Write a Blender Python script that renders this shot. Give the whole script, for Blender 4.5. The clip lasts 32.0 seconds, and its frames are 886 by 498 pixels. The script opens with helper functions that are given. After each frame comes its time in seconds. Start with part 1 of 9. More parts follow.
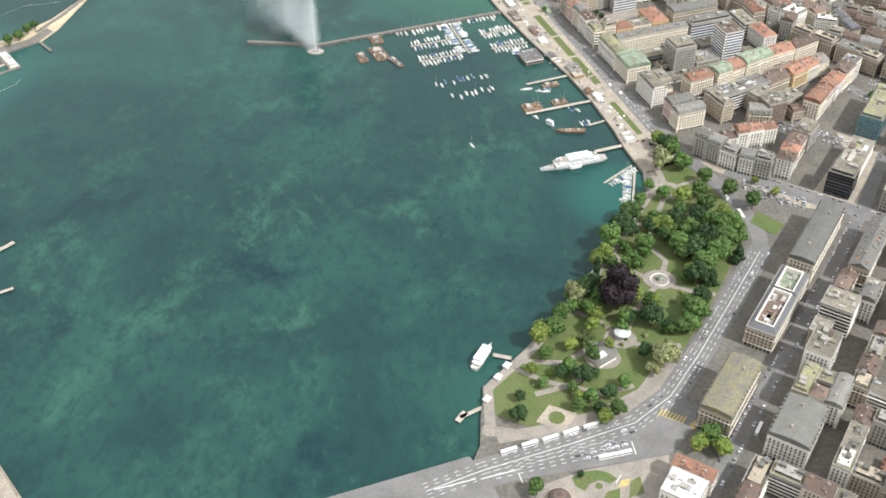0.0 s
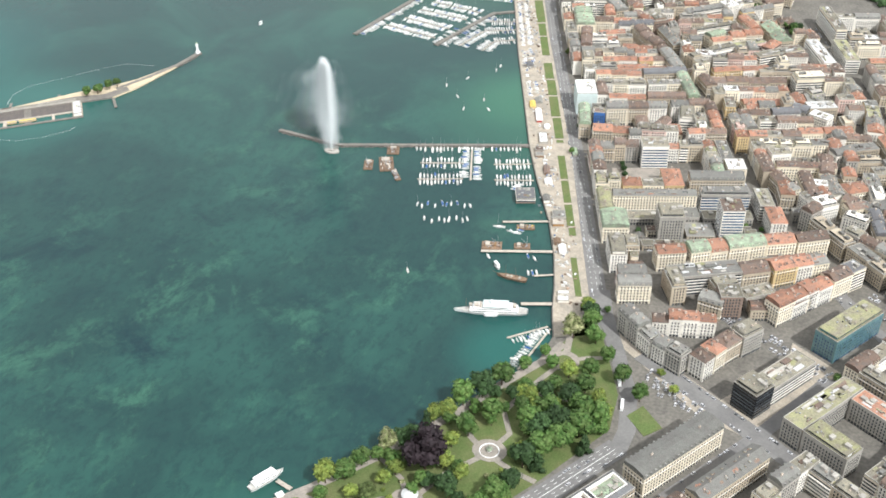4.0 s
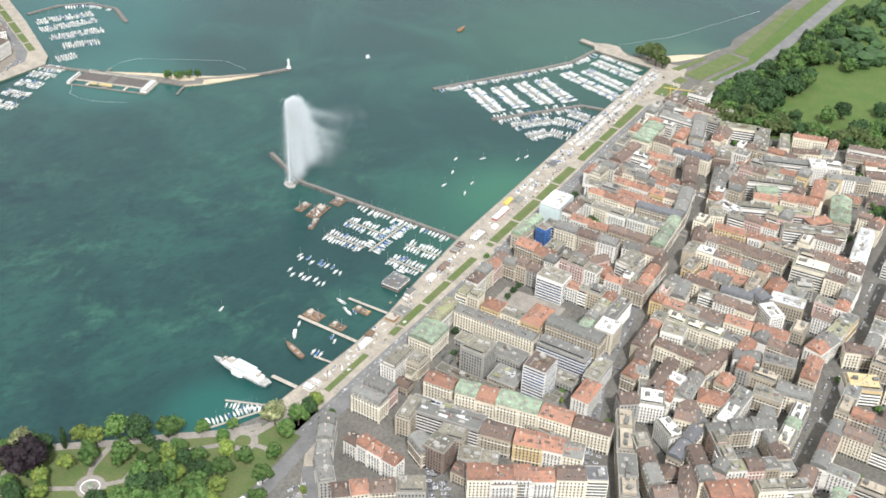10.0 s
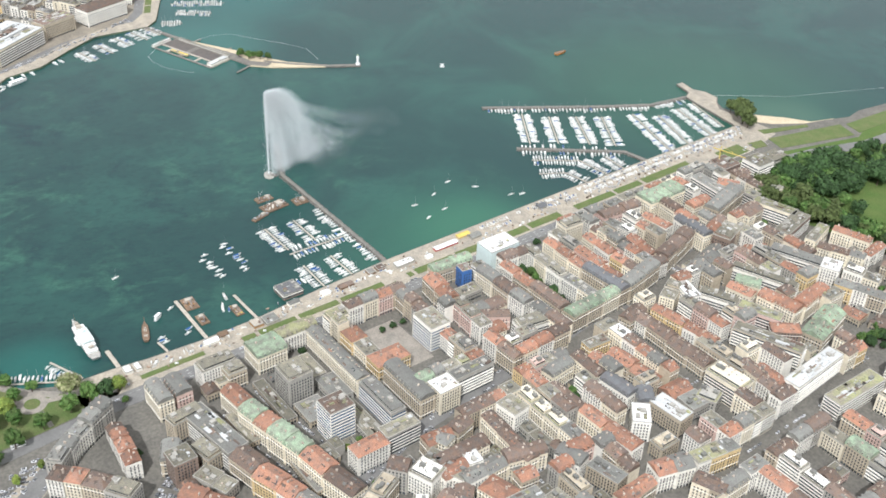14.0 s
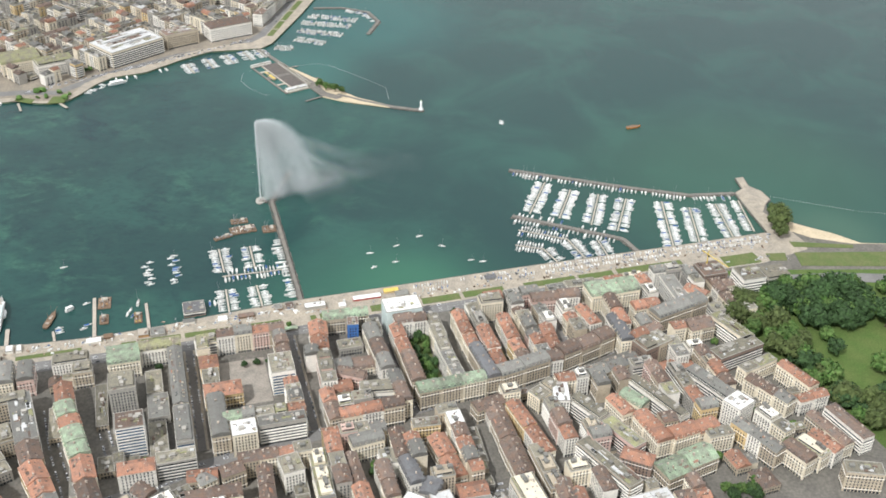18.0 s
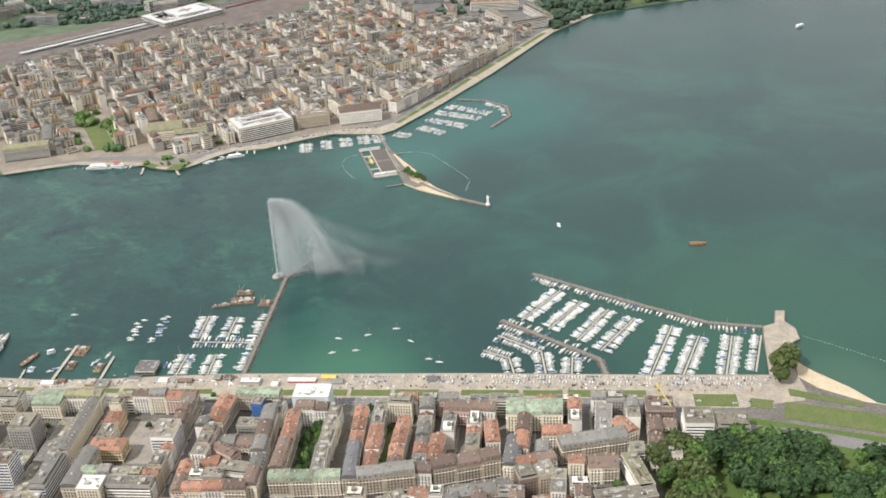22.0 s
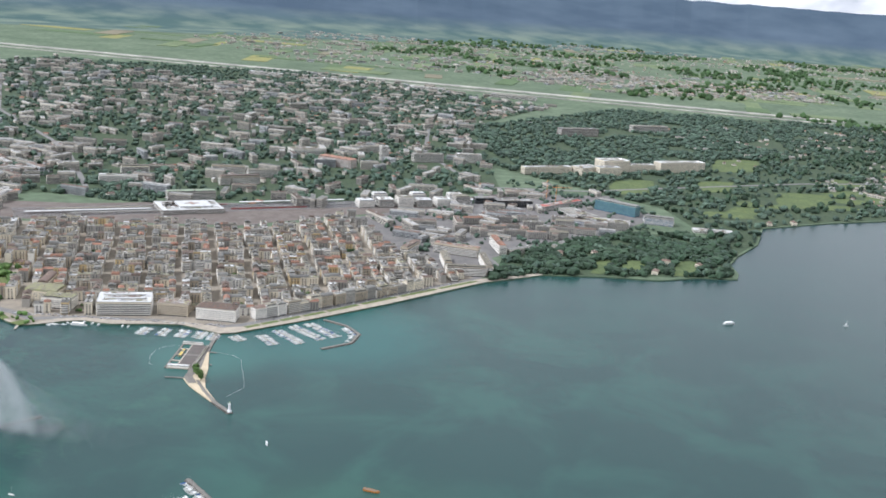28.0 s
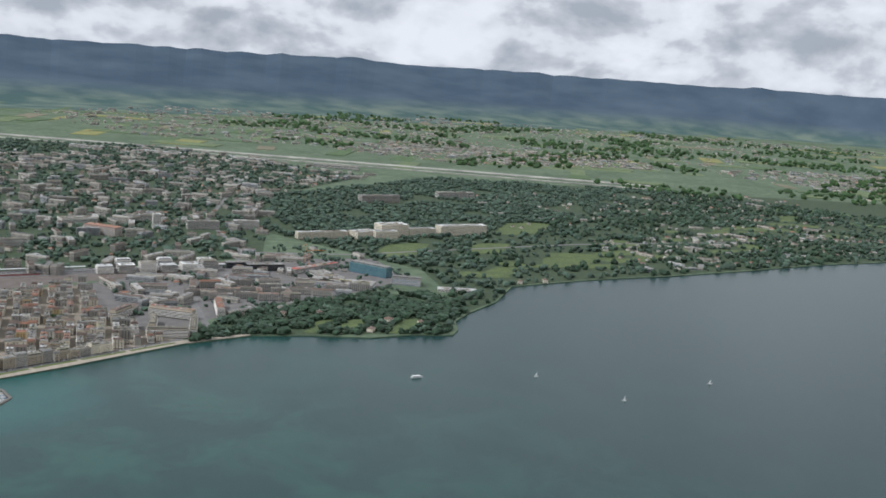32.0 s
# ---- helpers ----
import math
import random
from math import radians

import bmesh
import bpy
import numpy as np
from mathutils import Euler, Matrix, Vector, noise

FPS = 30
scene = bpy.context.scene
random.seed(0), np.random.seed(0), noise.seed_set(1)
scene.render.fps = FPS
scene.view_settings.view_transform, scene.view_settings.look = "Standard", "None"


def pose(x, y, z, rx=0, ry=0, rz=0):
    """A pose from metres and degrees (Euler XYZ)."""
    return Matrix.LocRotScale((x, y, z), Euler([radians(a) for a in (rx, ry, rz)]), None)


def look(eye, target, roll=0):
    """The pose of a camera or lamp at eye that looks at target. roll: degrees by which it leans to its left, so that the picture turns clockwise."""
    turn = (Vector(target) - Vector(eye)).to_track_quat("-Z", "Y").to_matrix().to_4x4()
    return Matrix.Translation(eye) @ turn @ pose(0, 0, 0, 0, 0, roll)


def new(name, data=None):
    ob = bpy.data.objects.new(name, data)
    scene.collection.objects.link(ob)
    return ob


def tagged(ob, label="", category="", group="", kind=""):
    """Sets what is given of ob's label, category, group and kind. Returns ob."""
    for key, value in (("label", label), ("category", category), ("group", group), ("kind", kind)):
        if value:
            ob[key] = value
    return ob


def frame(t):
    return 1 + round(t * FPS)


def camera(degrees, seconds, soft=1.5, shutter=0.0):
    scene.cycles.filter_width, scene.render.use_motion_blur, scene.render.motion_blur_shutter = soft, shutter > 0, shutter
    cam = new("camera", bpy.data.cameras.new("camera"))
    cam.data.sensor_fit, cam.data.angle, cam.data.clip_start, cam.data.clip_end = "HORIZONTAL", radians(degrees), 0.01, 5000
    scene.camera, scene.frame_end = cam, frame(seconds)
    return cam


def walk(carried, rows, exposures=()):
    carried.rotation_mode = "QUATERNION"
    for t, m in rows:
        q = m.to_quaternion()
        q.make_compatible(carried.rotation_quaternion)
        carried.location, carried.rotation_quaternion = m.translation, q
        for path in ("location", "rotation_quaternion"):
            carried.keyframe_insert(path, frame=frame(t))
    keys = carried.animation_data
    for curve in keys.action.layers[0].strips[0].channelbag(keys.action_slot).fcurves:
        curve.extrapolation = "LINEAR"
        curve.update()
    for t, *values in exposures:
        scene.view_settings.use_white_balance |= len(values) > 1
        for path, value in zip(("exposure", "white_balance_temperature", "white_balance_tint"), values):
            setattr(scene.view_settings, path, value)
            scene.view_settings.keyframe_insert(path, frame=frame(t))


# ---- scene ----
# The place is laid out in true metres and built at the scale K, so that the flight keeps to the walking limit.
K = 0.3
cam = camera(44.8, 32.0, soft=1.7)
PATH = [
    (0, (-1.483, -0.764, 597.516), (-1.499, 0.768, 596.23), -0.7),
    (0.5, (43.299, 8.324, 598.608), (43.223, 9.887, 597.364), -0.1),
    (1, (90.83, 17.558, 599.937), (90.691, 19.151, 598.736), 0.6),
    (1.5, (137.813, 28.162, 602.805), (137.611, 29.732, 601.582), 0.9),
    (2, (181.826, 43.552, 603.963), (181.556, 45.081, 602.702), 0.9),
    (2.5, (225.34, 55.166, 605.574), (224.987, 56.696, 604.335), 0.2),
    (3, (263.707, 67.295, 607.048), (263.276, 68.827, 605.836), -0.0),
    (3.5, (306.891, 85.042, 607.439), (306.375, 86.57, 606.256), -0.6),
    (4, (354.124, 98.783, 611.203), (353.531, 100.311, 610.057), -0.5),
    (4.5, (404.244, 114.119, 616.093), (403.586, 115.646, 614.982), 0.2),
    (6.5, (564.597, 227.215, 619.091), (563.701, 228.632, 618.001), 2.8),
    (7, (601.867, 263.07, 620.742), (600.915, 264.442, 619.641), 3.0),
    (7.5, (642.581, 295.828, 623.175), (641.568, 297.151, 622.069), 3.0),
    (8, (680.852, 329.317, 628.288), (679.78, 330.592, 627.181), 2.9),
    (8.5, (717.185, 367.726, 633.102), (716.053, 368.95, 631.998), 2.6),
    (9, (747.06, 403.539, 635.711), (745.879, 404.72, 634.611), 2.7),
    (9.5, (779.457, 444.05, 640.624), (778.224, 445.179, 639.526), 2.5),
    (10, (810.452, 487.745, 643.061), (809.171, 488.817, 641.96), 2.4),
    (10.5, (835.157, 539.283, 642.109), (833.839, 540.291, 640.992), 2.4),
    (11, (859.854, 591.876, 642.405), (858.5, 592.814, 641.27), 2.2),
    (11.5, (879.042, 642.234, 641.439), (877.658, 643.105, 640.287), 2.2),
    (12, (896.715, 692.905, 638.931), (895.3, 693.704, 637.764), 2.2),
    (12.5, (913.064, 745.142, 636.633), (911.608, 745.867, 635.468), 2.1),
    (13, (926.412, 797.864, 636.63), (924.897, 798.525, 635.504), 2.1),
    (13.5, (944.23, 850.62, 638.861), (942.661, 851.217, 637.775), 2.1),
    (14, (960.382, 903.775, 640.172), (958.802, 904.299, 639.063), 2.4),
    (14.5, (974.694, 956.867, 642.009), (973.105, 957.317, 640.88), 2.6),
    (16.5, (1008.672, 1174.023, 663.154), (1007.023, 1174.172, 662.032), 2.7),
    (17, (1005.81, 1230.883, 663.714), (1004.142, 1230.956, 662.612), 2.4),
    (17.5, (998.251, 1291.452, 663.427), (996.569, 1291.436, 662.345), 1.9),
    (18, (985.018, 1341.691, 660.884), (983.328, 1341.597, 659.818), 1.4),
    (18.5, (969.495, 1392.164, 656.123), (967.8, 1391.985, 655.076), 0.8),
    (19, (951.504, 1445.844, 652.517), (949.807, 1445.576, 651.493), 0.4),
    (19.5, (935.351, 1498.632, 649.5), (933.654, 1498.279, 648.502), 0.2),
    (20, (922.993, 1553.394, 648.209), (921.308, 1552.958, 647.223), -0.1),
    (20.5, (911.178, 1611.164, 649.875), (909.519, 1610.641, 648.887), -0.6),
    (21, (896.768, 1668.37, 650.275), (895.142, 1667.759, 649.283), -1.5),
    (21.5, (875.099, 1723.4, 649.318), (873.493, 1722.695, 648.356), -2.5),
    (22, (847.44, 1772.966, 644.977), (845.837, 1772.188, 644.068), -3.1),
    (22.5, (810.994, 1819.849, 635.462), (809.397, 1819.022, 634.587), -2.9),
    (23, (778.335, 1864.662, 631.473), (776.741, 1863.795, 630.631), -2.5),
    (23.5, (740.243, 1909.153, 626.715), (738.648, 1908.242, 625.924), -1.6),
    (24, (709.568, 1961.314, 624.264), (707.968, 1960.356, 623.541), -0.7),
    (24.5, (681.303, 2001.468, 619.443), (679.694, 2000.475, 618.789), 1.2),
    (25, (655.707, 2050.12, 619.201), (654.1, 2049.096, 618.595), 2.7),
    (25.5, (632.255, 2098.669, 622.215), (630.658, 2097.615, 621.632), 3.7),
    (26, (607.978, 2152.573, 624.887), (606.397, 2151.487, 624.321), 4.3),
    (26.5, (582.23, 2202.315, 626.833), (580.666, 2201.196, 626.283), 4.9),
    (28.5, (467.288, 2404.31, 624.493), (465.794, 2403.068, 624.021), 3.9),
    (29, (432.286, 2447.014, 624.634), (430.793, 2445.767, 624.172), 3.5),
    (29.5, (393.966, 2477.58, 620.742), (392.446, 2476.348, 620.326), 3.8),
    (30, (348.482, 2509.848, 617.659), (346.931, 2508.639, 617.294), 4.3),
    (30.5, (309.606, 2546.178, 615.576), (308.027, 2544.997, 615.245), 4.6),
    (31, (280.682, 2592.476, 614.871), (279.08, 2591.324, 614.548), 4.4),
    (31.5, (260.316, 2647.638, 617.078), (258.695, 2646.512, 616.751), 4.2),
    (32, (242.592, 2704.067, 621.119), (240.958, 2702.964, 620.784), 4.1),
]
EXPOSURE = [(0.0, -0.11, 6110, 11), (1.0, -0.05, 6060, 10.5), (4.0, -0.03, 6060, 10.5), (7.0, -0.03, 6060, 11), (10.0, -0.10, 5960, 11), (14.0, -0.19, 5910, 10.5), (17.0, -0.24, 5960, 10.5), (19.0, -0.36, 6210, 11), (22.0, -0.30, 6310, 12.5), (24.0, -0.06, 6060, 13), (26.0, 0.02, 5810, 13.5), (29.0, -0.50, 5700, 13.5), (30.0, -0.61, 5700, 13), (32.0, -0.86, 5780, 11.5)]
walk(cam, [(t, look(Vector(eye) * K, Vector(target) * K, roll)) for t, eye, target, roll in PATH], EXPOSURE)

# ---- world and sun ----
SUN_TO = Vector((0.76, -0.44, 1.0)).normalized()
world = bpy.data.worlds.new("sky")
scene.world = world
world.use_nodes = True
wn, wl = world.node_tree.nodes, world.node_tree.links
wn.clear()


def wnode(kind, **kw):
    n = wn.new(kind)
    for k, val in kw.items():
        if k in n.inputs:
            n.inputs[k].default_value = val
    return n


w_out, w_bg = wn.new("ShaderNodeOutputWorld"), wn.new("ShaderNodeBackground")
w_sky = wn.new("ShaderNodeTexSky")
w_sky.sky_type, w_sky.sun_disc = "NISHITA", False
w_sky.sun_elevation = math.asin(SUN_TO.z)
w_sky.sun_rotation = math.atan2(SUN_TO.x, SUN_TO.y)
w_sky.air_density, w_sky.dust_density = 1.2, 1.5
w_dim = wnode("ShaderNodeMixRGB", Fac=1.0)
w_dim.blend_type = "MULTIPLY"
w_dim.inputs[2].default_value = (0.10, 0.10, 0.10, 1)
wl.new(w_sky.outputs[0], w_dim.inputs[1])
w_co = wn.new("ShaderNodeTexCoord")
w_map = wn.new("ShaderNodeMapping")
w_map.inputs["Location"].default_value = (3.1, 1.7, 0.6)
w_map.inputs["Scale"].default_value = (5.2, 5.2, 9.5)
wl.new(w_co.outputs["Generated"], w_map.inputs[0])
w_n1 = wnode("ShaderNodeTexNoise", Scale=1.7, Detail=12.0, Roughness=0.5, Distortion=0.15)
wl.new(w_map.outputs[0], w_n1.inputs["Vector"])
w_n2 = wnode("ShaderNodeTexNoise", Scale=2.6, Detail=6.0, Roughness=0.5)
wl.new(w_map.outputs[0], w_n2.inputs["Vector"])
w_up = wn.new("ShaderNodeMapping")
w_up.inputs["Location"].default_value = (0.03, -0.05, 0.11)
wl.new(w_map.outputs[0], w_up.inputs[0])
w_n3 = wnode("ShaderNodeTexNoise", Scale=1.7, Detail=12.0, Roughness=0.5, Distortion=0.15)
wl.new(w_up.outputs[0], w_n3.inputs["Vector"])
w_rise = wn.new("ShaderNodeMath")
w_rise.operation = "SUBTRACT"
wl.new(w_n1.outputs[0], w_rise.inputs[0])
wl.new(w_n3.outputs[0], w_rise.inputs[1])
w_lit = wn.new("ShaderNodeMath")
w_lit.operation = "MULTIPLY_ADD"
w_lit.inputs[1].default_value = 1.25
wl.new(w_rise.outputs[0], w_lit.inputs[0])
wl.new(w_n1.outputs[0], w_lit.inputs[2])
w_shade = wn.new("ShaderNodeValToRGB")
w_shade.color_ramp.elements[0].position, w_shade.color_ramp.elements[0].color = 0.26, (1.60, 1.67, 1.72, 1)
w_shade.color_ramp.elements[1].position, w_shade.color_ramp.elements[1].color = 0.66, (3.3, 3.25, 3.12, 1)
el = w_shade.color_ramp.elements.new(0.42)
el.color = (2.3, 2.31, 2.28, 1)
el = w_shade.color_ramp.elements.new(0.50)
el.color = (2.9, 2.87, 2.78, 1)
wl.new(w_lit.outputs[0], w_shade.inputs[0])
w_cover = wn.new("ShaderNodeValToRGB")
w_cover.color_ramp.elements[0].position, w_cover.color_ramp.elements[0].color = 0.36, (0.95, 0.95, 0.95, 1)
w_cover.color_ramp.elements[1].position, w_cover.color_ramp.elements[1].color = 0.5, (1, 1, 1, 1)
wl.new(w_n2.outputs[0], w_cover.inputs[0])
w_mix = wn.new("ShaderNodeMixRGB")
wl.new(w_cover.outputs[0], w_mix.inputs[0])
wl.new(w_dim.outputs[0], w_mix.inputs[1])
wl.new(w_shade.outputs[0], w_mix.inputs[2])
wl.new(w_mix.outputs[0], w_bg.inputs[0])
w_bg.inputs[1].default_value = 0.47
wl.new(w_bg.outputs[0], w_out.inputs[0])

sun = new("sun", bpy.data.lights.new("sun", "SUN"))
sun.data.energy, sun.data.angle, sun.data.color = 4.9, radians(2.0), (1.0, 0.965, 0.90)
sun.matrix_world = look(SUN_TO * 2000, (0, 0, 0))


# ---- materials ----
MATS = {}


def mat(name, rgb, rough=0.8, var=0.25, size=6.0, fine=0.8, rnd=0.0, bump=0.0, metal=0.0, tint=None, spec=0.3, island=0.0):
    """A surface with variation at two scales (size and fine, in metres), from piece to piece (rnd, island) and towards a second colour (tint)."""
    m = bpy.data.materials.new(name)
    MATS[name] = m
    m.use_nodes = True
    nt = m.node_tree
    b = nt.nodes["Principled BSDF"]
    b.inputs["Roughness"].default_value, b.inputs["Metallic"].default_value = rough, metal
    b.inputs["Specular IOR Level"].default_value = spec
    geo = nt.nodes.new("ShaderNodeNewGeometry")
    n1, n2 = nt.nodes.new("ShaderNodeTexNoise"), nt.nodes.new("ShaderNodeTexNoise")
    for n, s, d in ((n1, size, 3), (n2, fine, 2)):
        n.inputs["Scale"].default_value, n.inputs["Detail"].default_value = 1 / (s * K), d
        nt.links.new(geo.outputs["Position"], n.inputs["Vector"])
    mixc = nt.nodes.new("ShaderNodeMixRGB")
    t2 = tint or tuple(c * (1 - var) for c in rgb)
    mixc.inputs[1].default_value, mixc.inputs[2].default_value = (*rgb, 1), (*t2, 1)
    ramp = nt.nodes.new("ShaderNodeMapRange")
    ramp.inputs[1].default_value, ramp.inputs[2].default_value = 0.35, 0.65
    nt.links.new(n1.outputs[0], ramp.inputs[0])
    nt.links.new(ramp.outputs[0], mixc.inputs[0])
    hsv = nt.nodes.new("ShaderNodeHueSaturation")
    nt.links.new(mixc.outputs[0], hsv.inputs["Color"])
    vr = nt.nodes.new("ShaderNodeMapRange")
    vr.inputs[1].default_value, vr.inputs[2].default_value = 0.3, 0.7
    vr.inputs[3].default_value, vr.inputs[4].default_value = 1 - var * 0.8, 1 + var * 0.8
    nt.links.new(n2.outputs[0], vr.inputs[0])
    val = vr.outputs[0]
    for amount, node, out in ((rnd, "ShaderNodeObjectInfo", "Random"), (island, "ShaderNodeNewGeometry", "Random Per Island")):
        if amount:
            src = nt.nodes.new(node)
            r = nt.nodes.new("ShaderNodeMapRange")
            r.inputs[3].default_value, r.inputs[4].default_value = 1 - amount, 1 + amount
            nt.links.new(src.outputs[out], r.inputs[0])
            mul = nt.nodes.new("ShaderNodeMath")
            mul.operation = "MULTIPLY"
            nt.links.new(val, mul.inputs[0])
            nt.links.new(r.outputs[0], mul.inputs[1])
            val = mul.outputs[0]
    nt.links.new(val, hsv.inputs["Value"])
    nt.links.new(hsv.outputs[0], b.inputs["Base Color"])
    if bump:
        bn = nt.nodes.new("ShaderNodeBump")
        bn.inputs["Strength"].default_value, bn.inputs["Distance"].default_value = bump, 0.3 * K
        nt.links.new(n2.outputs[0], bn.inputs["Height"])
        nt.links.new(bn.outputs[0], b.inputs["Normal"])
    return m


M_TILE = mat("terracotta_tile", (0.33, 0.165, 0.105), 0.85, 0.35, 5, 0.7, rnd=0.25, bump=0.3, tint=(0.225, 0.135, 0.10), island=0.2)
M_BROWN = mat("brown_tile", (0.175, 0.118, 0.088), 0.85, 0.35, 5, 0.7, rnd=0.3, bump=0.3, tint=(0.135, 0.11, 0.095), island=0.25)
M_ZINC = mat("zinc_sheet", (0.175, 0.175, 0.155), 0.55, 0.25, 6, 1.0, rnd=0.3, spec=0.5, tint=(0.15, 0.142, 0.128), island=0.25)
M_COPPER = mat("green_copper", (0.27, 0.345, 0.235), 0.75, 0.3, 6, 1.2, rnd=0.25, tint=(0.19, 0.20, 0.155), island=0.15)
M_MOSS = mat("mossy_flat_roof", (0.275, 0.275, 0.145), 0.9, 0.3, 9, 1.5, rnd=0.2, tint=(0.21, 0.19, 0.145), island=0.15)
M_GRAVEL = mat("gravel_roof", (0.225, 0.205, 0.155), 0.95, 0.3, 6, 1.0, rnd=0.3, tint=(0.165, 0.155, 0.125), island=0.25)
M_WHITE = mat("white_sheet", (0.78, 0.78, 0.76), 0.6, 0.08, 9, 2, tint=(0.70, 0.70, 0.69))
M_SLATE = mat("grey_slate", (0.125, 0.13, 0.135), 0.5, 0.2, 5, 0.8, rnd=0.2, spec=0.5, tint=(0.105, 0.10, 0.10), island=0.15)
M_CREAM = mat("cream_render", (0.74, 0.665, 0.52), 0.85, 0.12, 10, 2, rnd=0.12, island=0.1)
M_PLASTER = mat("white_render", (0.80, 0.765, 0.69), 0.85, 0.1, 10, 2, rnd=0.08, island=0.08)
M_BEIGE = mat("beige_stone", (0.45, 0.385, 0.29), 0.85, 0.15, 9, 2, rnd=0.15, island=0.15)
M_GREYW = mat("grey_concrete", (0.37, 0.35, 0.31), 0.85, 0.15, 9, 2, rnd=0.15, island=0.15)
M_OCHRE = mat("ochre_render", (0.62, 0.47, 0.25), 0.85, 0.12, 9, 2, rnd=0.1)
M_PINK = mat("pink_render", (0.58, 0.42, 0.36), 0.85, 0.12, 9, 2, rnd=0.12)
M_BROWNW = mat("brown_facade", (0.26, 0.19, 0.15), 0.8, 0.15, 9, 2, rnd=0.15)
M_PANE = mat("window_glass", (0.062, 0.070, 0.078), 0.12, 0.3, 14, 3, spec=0.6, island=0.5)
M_BLUEGLASS = mat("blue_window_band", (0.06, 0.11, 0.19), 0.12, 0.3, 12, 3, spec=0.7, island=0.4)
M_BLACK = mat("black_glass", (0.012, 0.013, 0.015), 0.15, 0.2, 12, 3, spec=0.6)
M_CHIM = mat("chimney_render", (0.50, 0.42, 0.35), 0.9, 0.2, 3, 0.8, rnd=0.25)
M_ASPH = mat("asphalt", (0.135, 0.13, 0.125), 0.9, 0.18, 25, 2.5, tint=(0.175, 0.165, 0.155))
M_ROAD = mat("road_asphalt", (0.20, 0.195, 0.185), 0.9, 0.12, 18, 2.0, tint=(0.16, 0.155, 0.15))
M_PAVE = mat("pale_paving", (0.385, 0.335, 0.265), 0.9, 0.25, 11, 1.6, tint=(0.29, 0.26, 0.215))
M_QUAY = mat("quay_stone", (0.44, 0.41, 0.36), 0.9, 0.18, 10, 1.5, tint=(0.33, 0.31, 0.28))
M_GRASS = mat("lawn_grass", (0.096, 0.136, 0.042), 0.95, 0.25, 14, 1.2, tint=(0.13, 0.145, 0.058), bump=0.4)
M_FIELD = mat("far_meadow", (0.120, 0.158, 0.098), 0.95, 0.3, 260, 40, tint=(0.078, 0.112, 0.066))
M_PATH = mat("garden_gravel", (0.31, 0.275, 0.235), 0.95, 0.2, 9, 1.5, tint=(0.24, 0.22, 0.19))
M_MEADOW = mat("park_meadow", (0.078, 0.128, 0.030), 0.95, 0.25, 20, 1.5, tint=(0.098, 0.135, 0.038), bump=0.4)
M_SAND = mat("beach_sand", (0.55, 0.46, 0.32), 0.95, 0.15, 12, 2)
M_BANK = mat("town_ground", (0.128, 0.12, 0.105), 0.95, 0.25, 22, 3, tint=(0.165, 0.153, 0.132))
M_MARK = mat("white_road_paint", (0.75, 0.75, 0.72), 0.8, 0.1, 5, 1)
M_YELLOW = mat("yellow_road_paint", (0.62, 0.47, 0.12), 0.8, 0.12, 5, 1)
M_LEAF = mat("leaf_green", (0.098, 0.152, 0.042), 0.75, 0.35, 5, 0.9, rnd=0.3, island=0.3, tint=(0.05, 0.11, 0.022))
M_LEAFY = mat("spring_leaf", (0.20, 0.24, 0.05), 0.75, 0.3, 5, 0.9, rnd=0.25, island=0.3, tint=(0.13, 0.19, 0.04))
M_LEAFD = mat("dark_leaf", (0.042, 0.082, 0.026), 0.75, 0.35, 5, 0.9, rnd=0.3, island=0.3, tint=(0.03, 0.06, 0.02))
M_OLIVE = mat("olive_catkin_leaf", (0.088, 0.112, 0.036), 0.8, 0.3, 5, 0.9, rnd=0.25, island=0.3, tint=(0.066, 0.092, 0.028))
M_BLOOM = mat("chestnut_bloom_leaf", (0.30, 0.29, 0.16), 0.8, 0.35, 3, 0.9, rnd=0.2, island=0.45, tint=(0.15, 0.19, 0.06))
M_PURPLE = mat("copper_beech_leaf", (0.024, 0.0155, 0.019), 0.75, 0.3, 4, 0.9, island=0.35)
M_BARK = mat("bark", (0.12, 0.09, 0.065), 0.95, 0.3, 1, 0.3)
M_HULLW = mat("white_hull", (0.82, 0.82, 0.80), 0.35, 0.05, 6, 2, spec=0.5)
M_HULLB = mat("blue_boat_cover", (0.05, 0.13, 0.34), 0.7, 0.2, 3, 1, rnd=0.2)
M_DECK = mat("boat_deck", (0.58, 0.56, 0.51), 0.7, 0.25, 3, 1, rnd=0.3, island=0.3)
M_WOOD = mat("wet_timber", (0.22, 0.15, 0.10), 0.85, 0.25, 4, 0.6, rnd=0.15)
M_PLANK = mat("pale_planking", (0.45, 0.40, 0.33), 0.9, 0.2, 6, 0.8, tint=(0.37, 0.33, 0.28))
M_ROCK = mat("rip_rap_stone", (0.19, 0.175, 0.155), 0.95, 0.35, 5, 1.0, bump=0.8, island=0.25)
M_STEEL = mat("painted_steel", (0.42, 0.43, 0.44), 0.5, 0.15, 4, 1, metal=0.3)
M_RED = mat("red_paint", (0.42, 0.09, 0.07), 0.6, 0.15, 4, 1)
M_CARS = mat("car_paint", (0.42, 0.42, 0.43), 0.3, 0.05, 9, 3, rnd=0.85, spec=0.6)
M_ORANGE = mat("orange_hull", (0.62, 0.24, 0.06), 0.5, 0.15, 5, 1)
M_CORTEN = mat("scaffold_planks", (0.40, 0.24, 0.11), 0.9, 0.3, 4, 1)
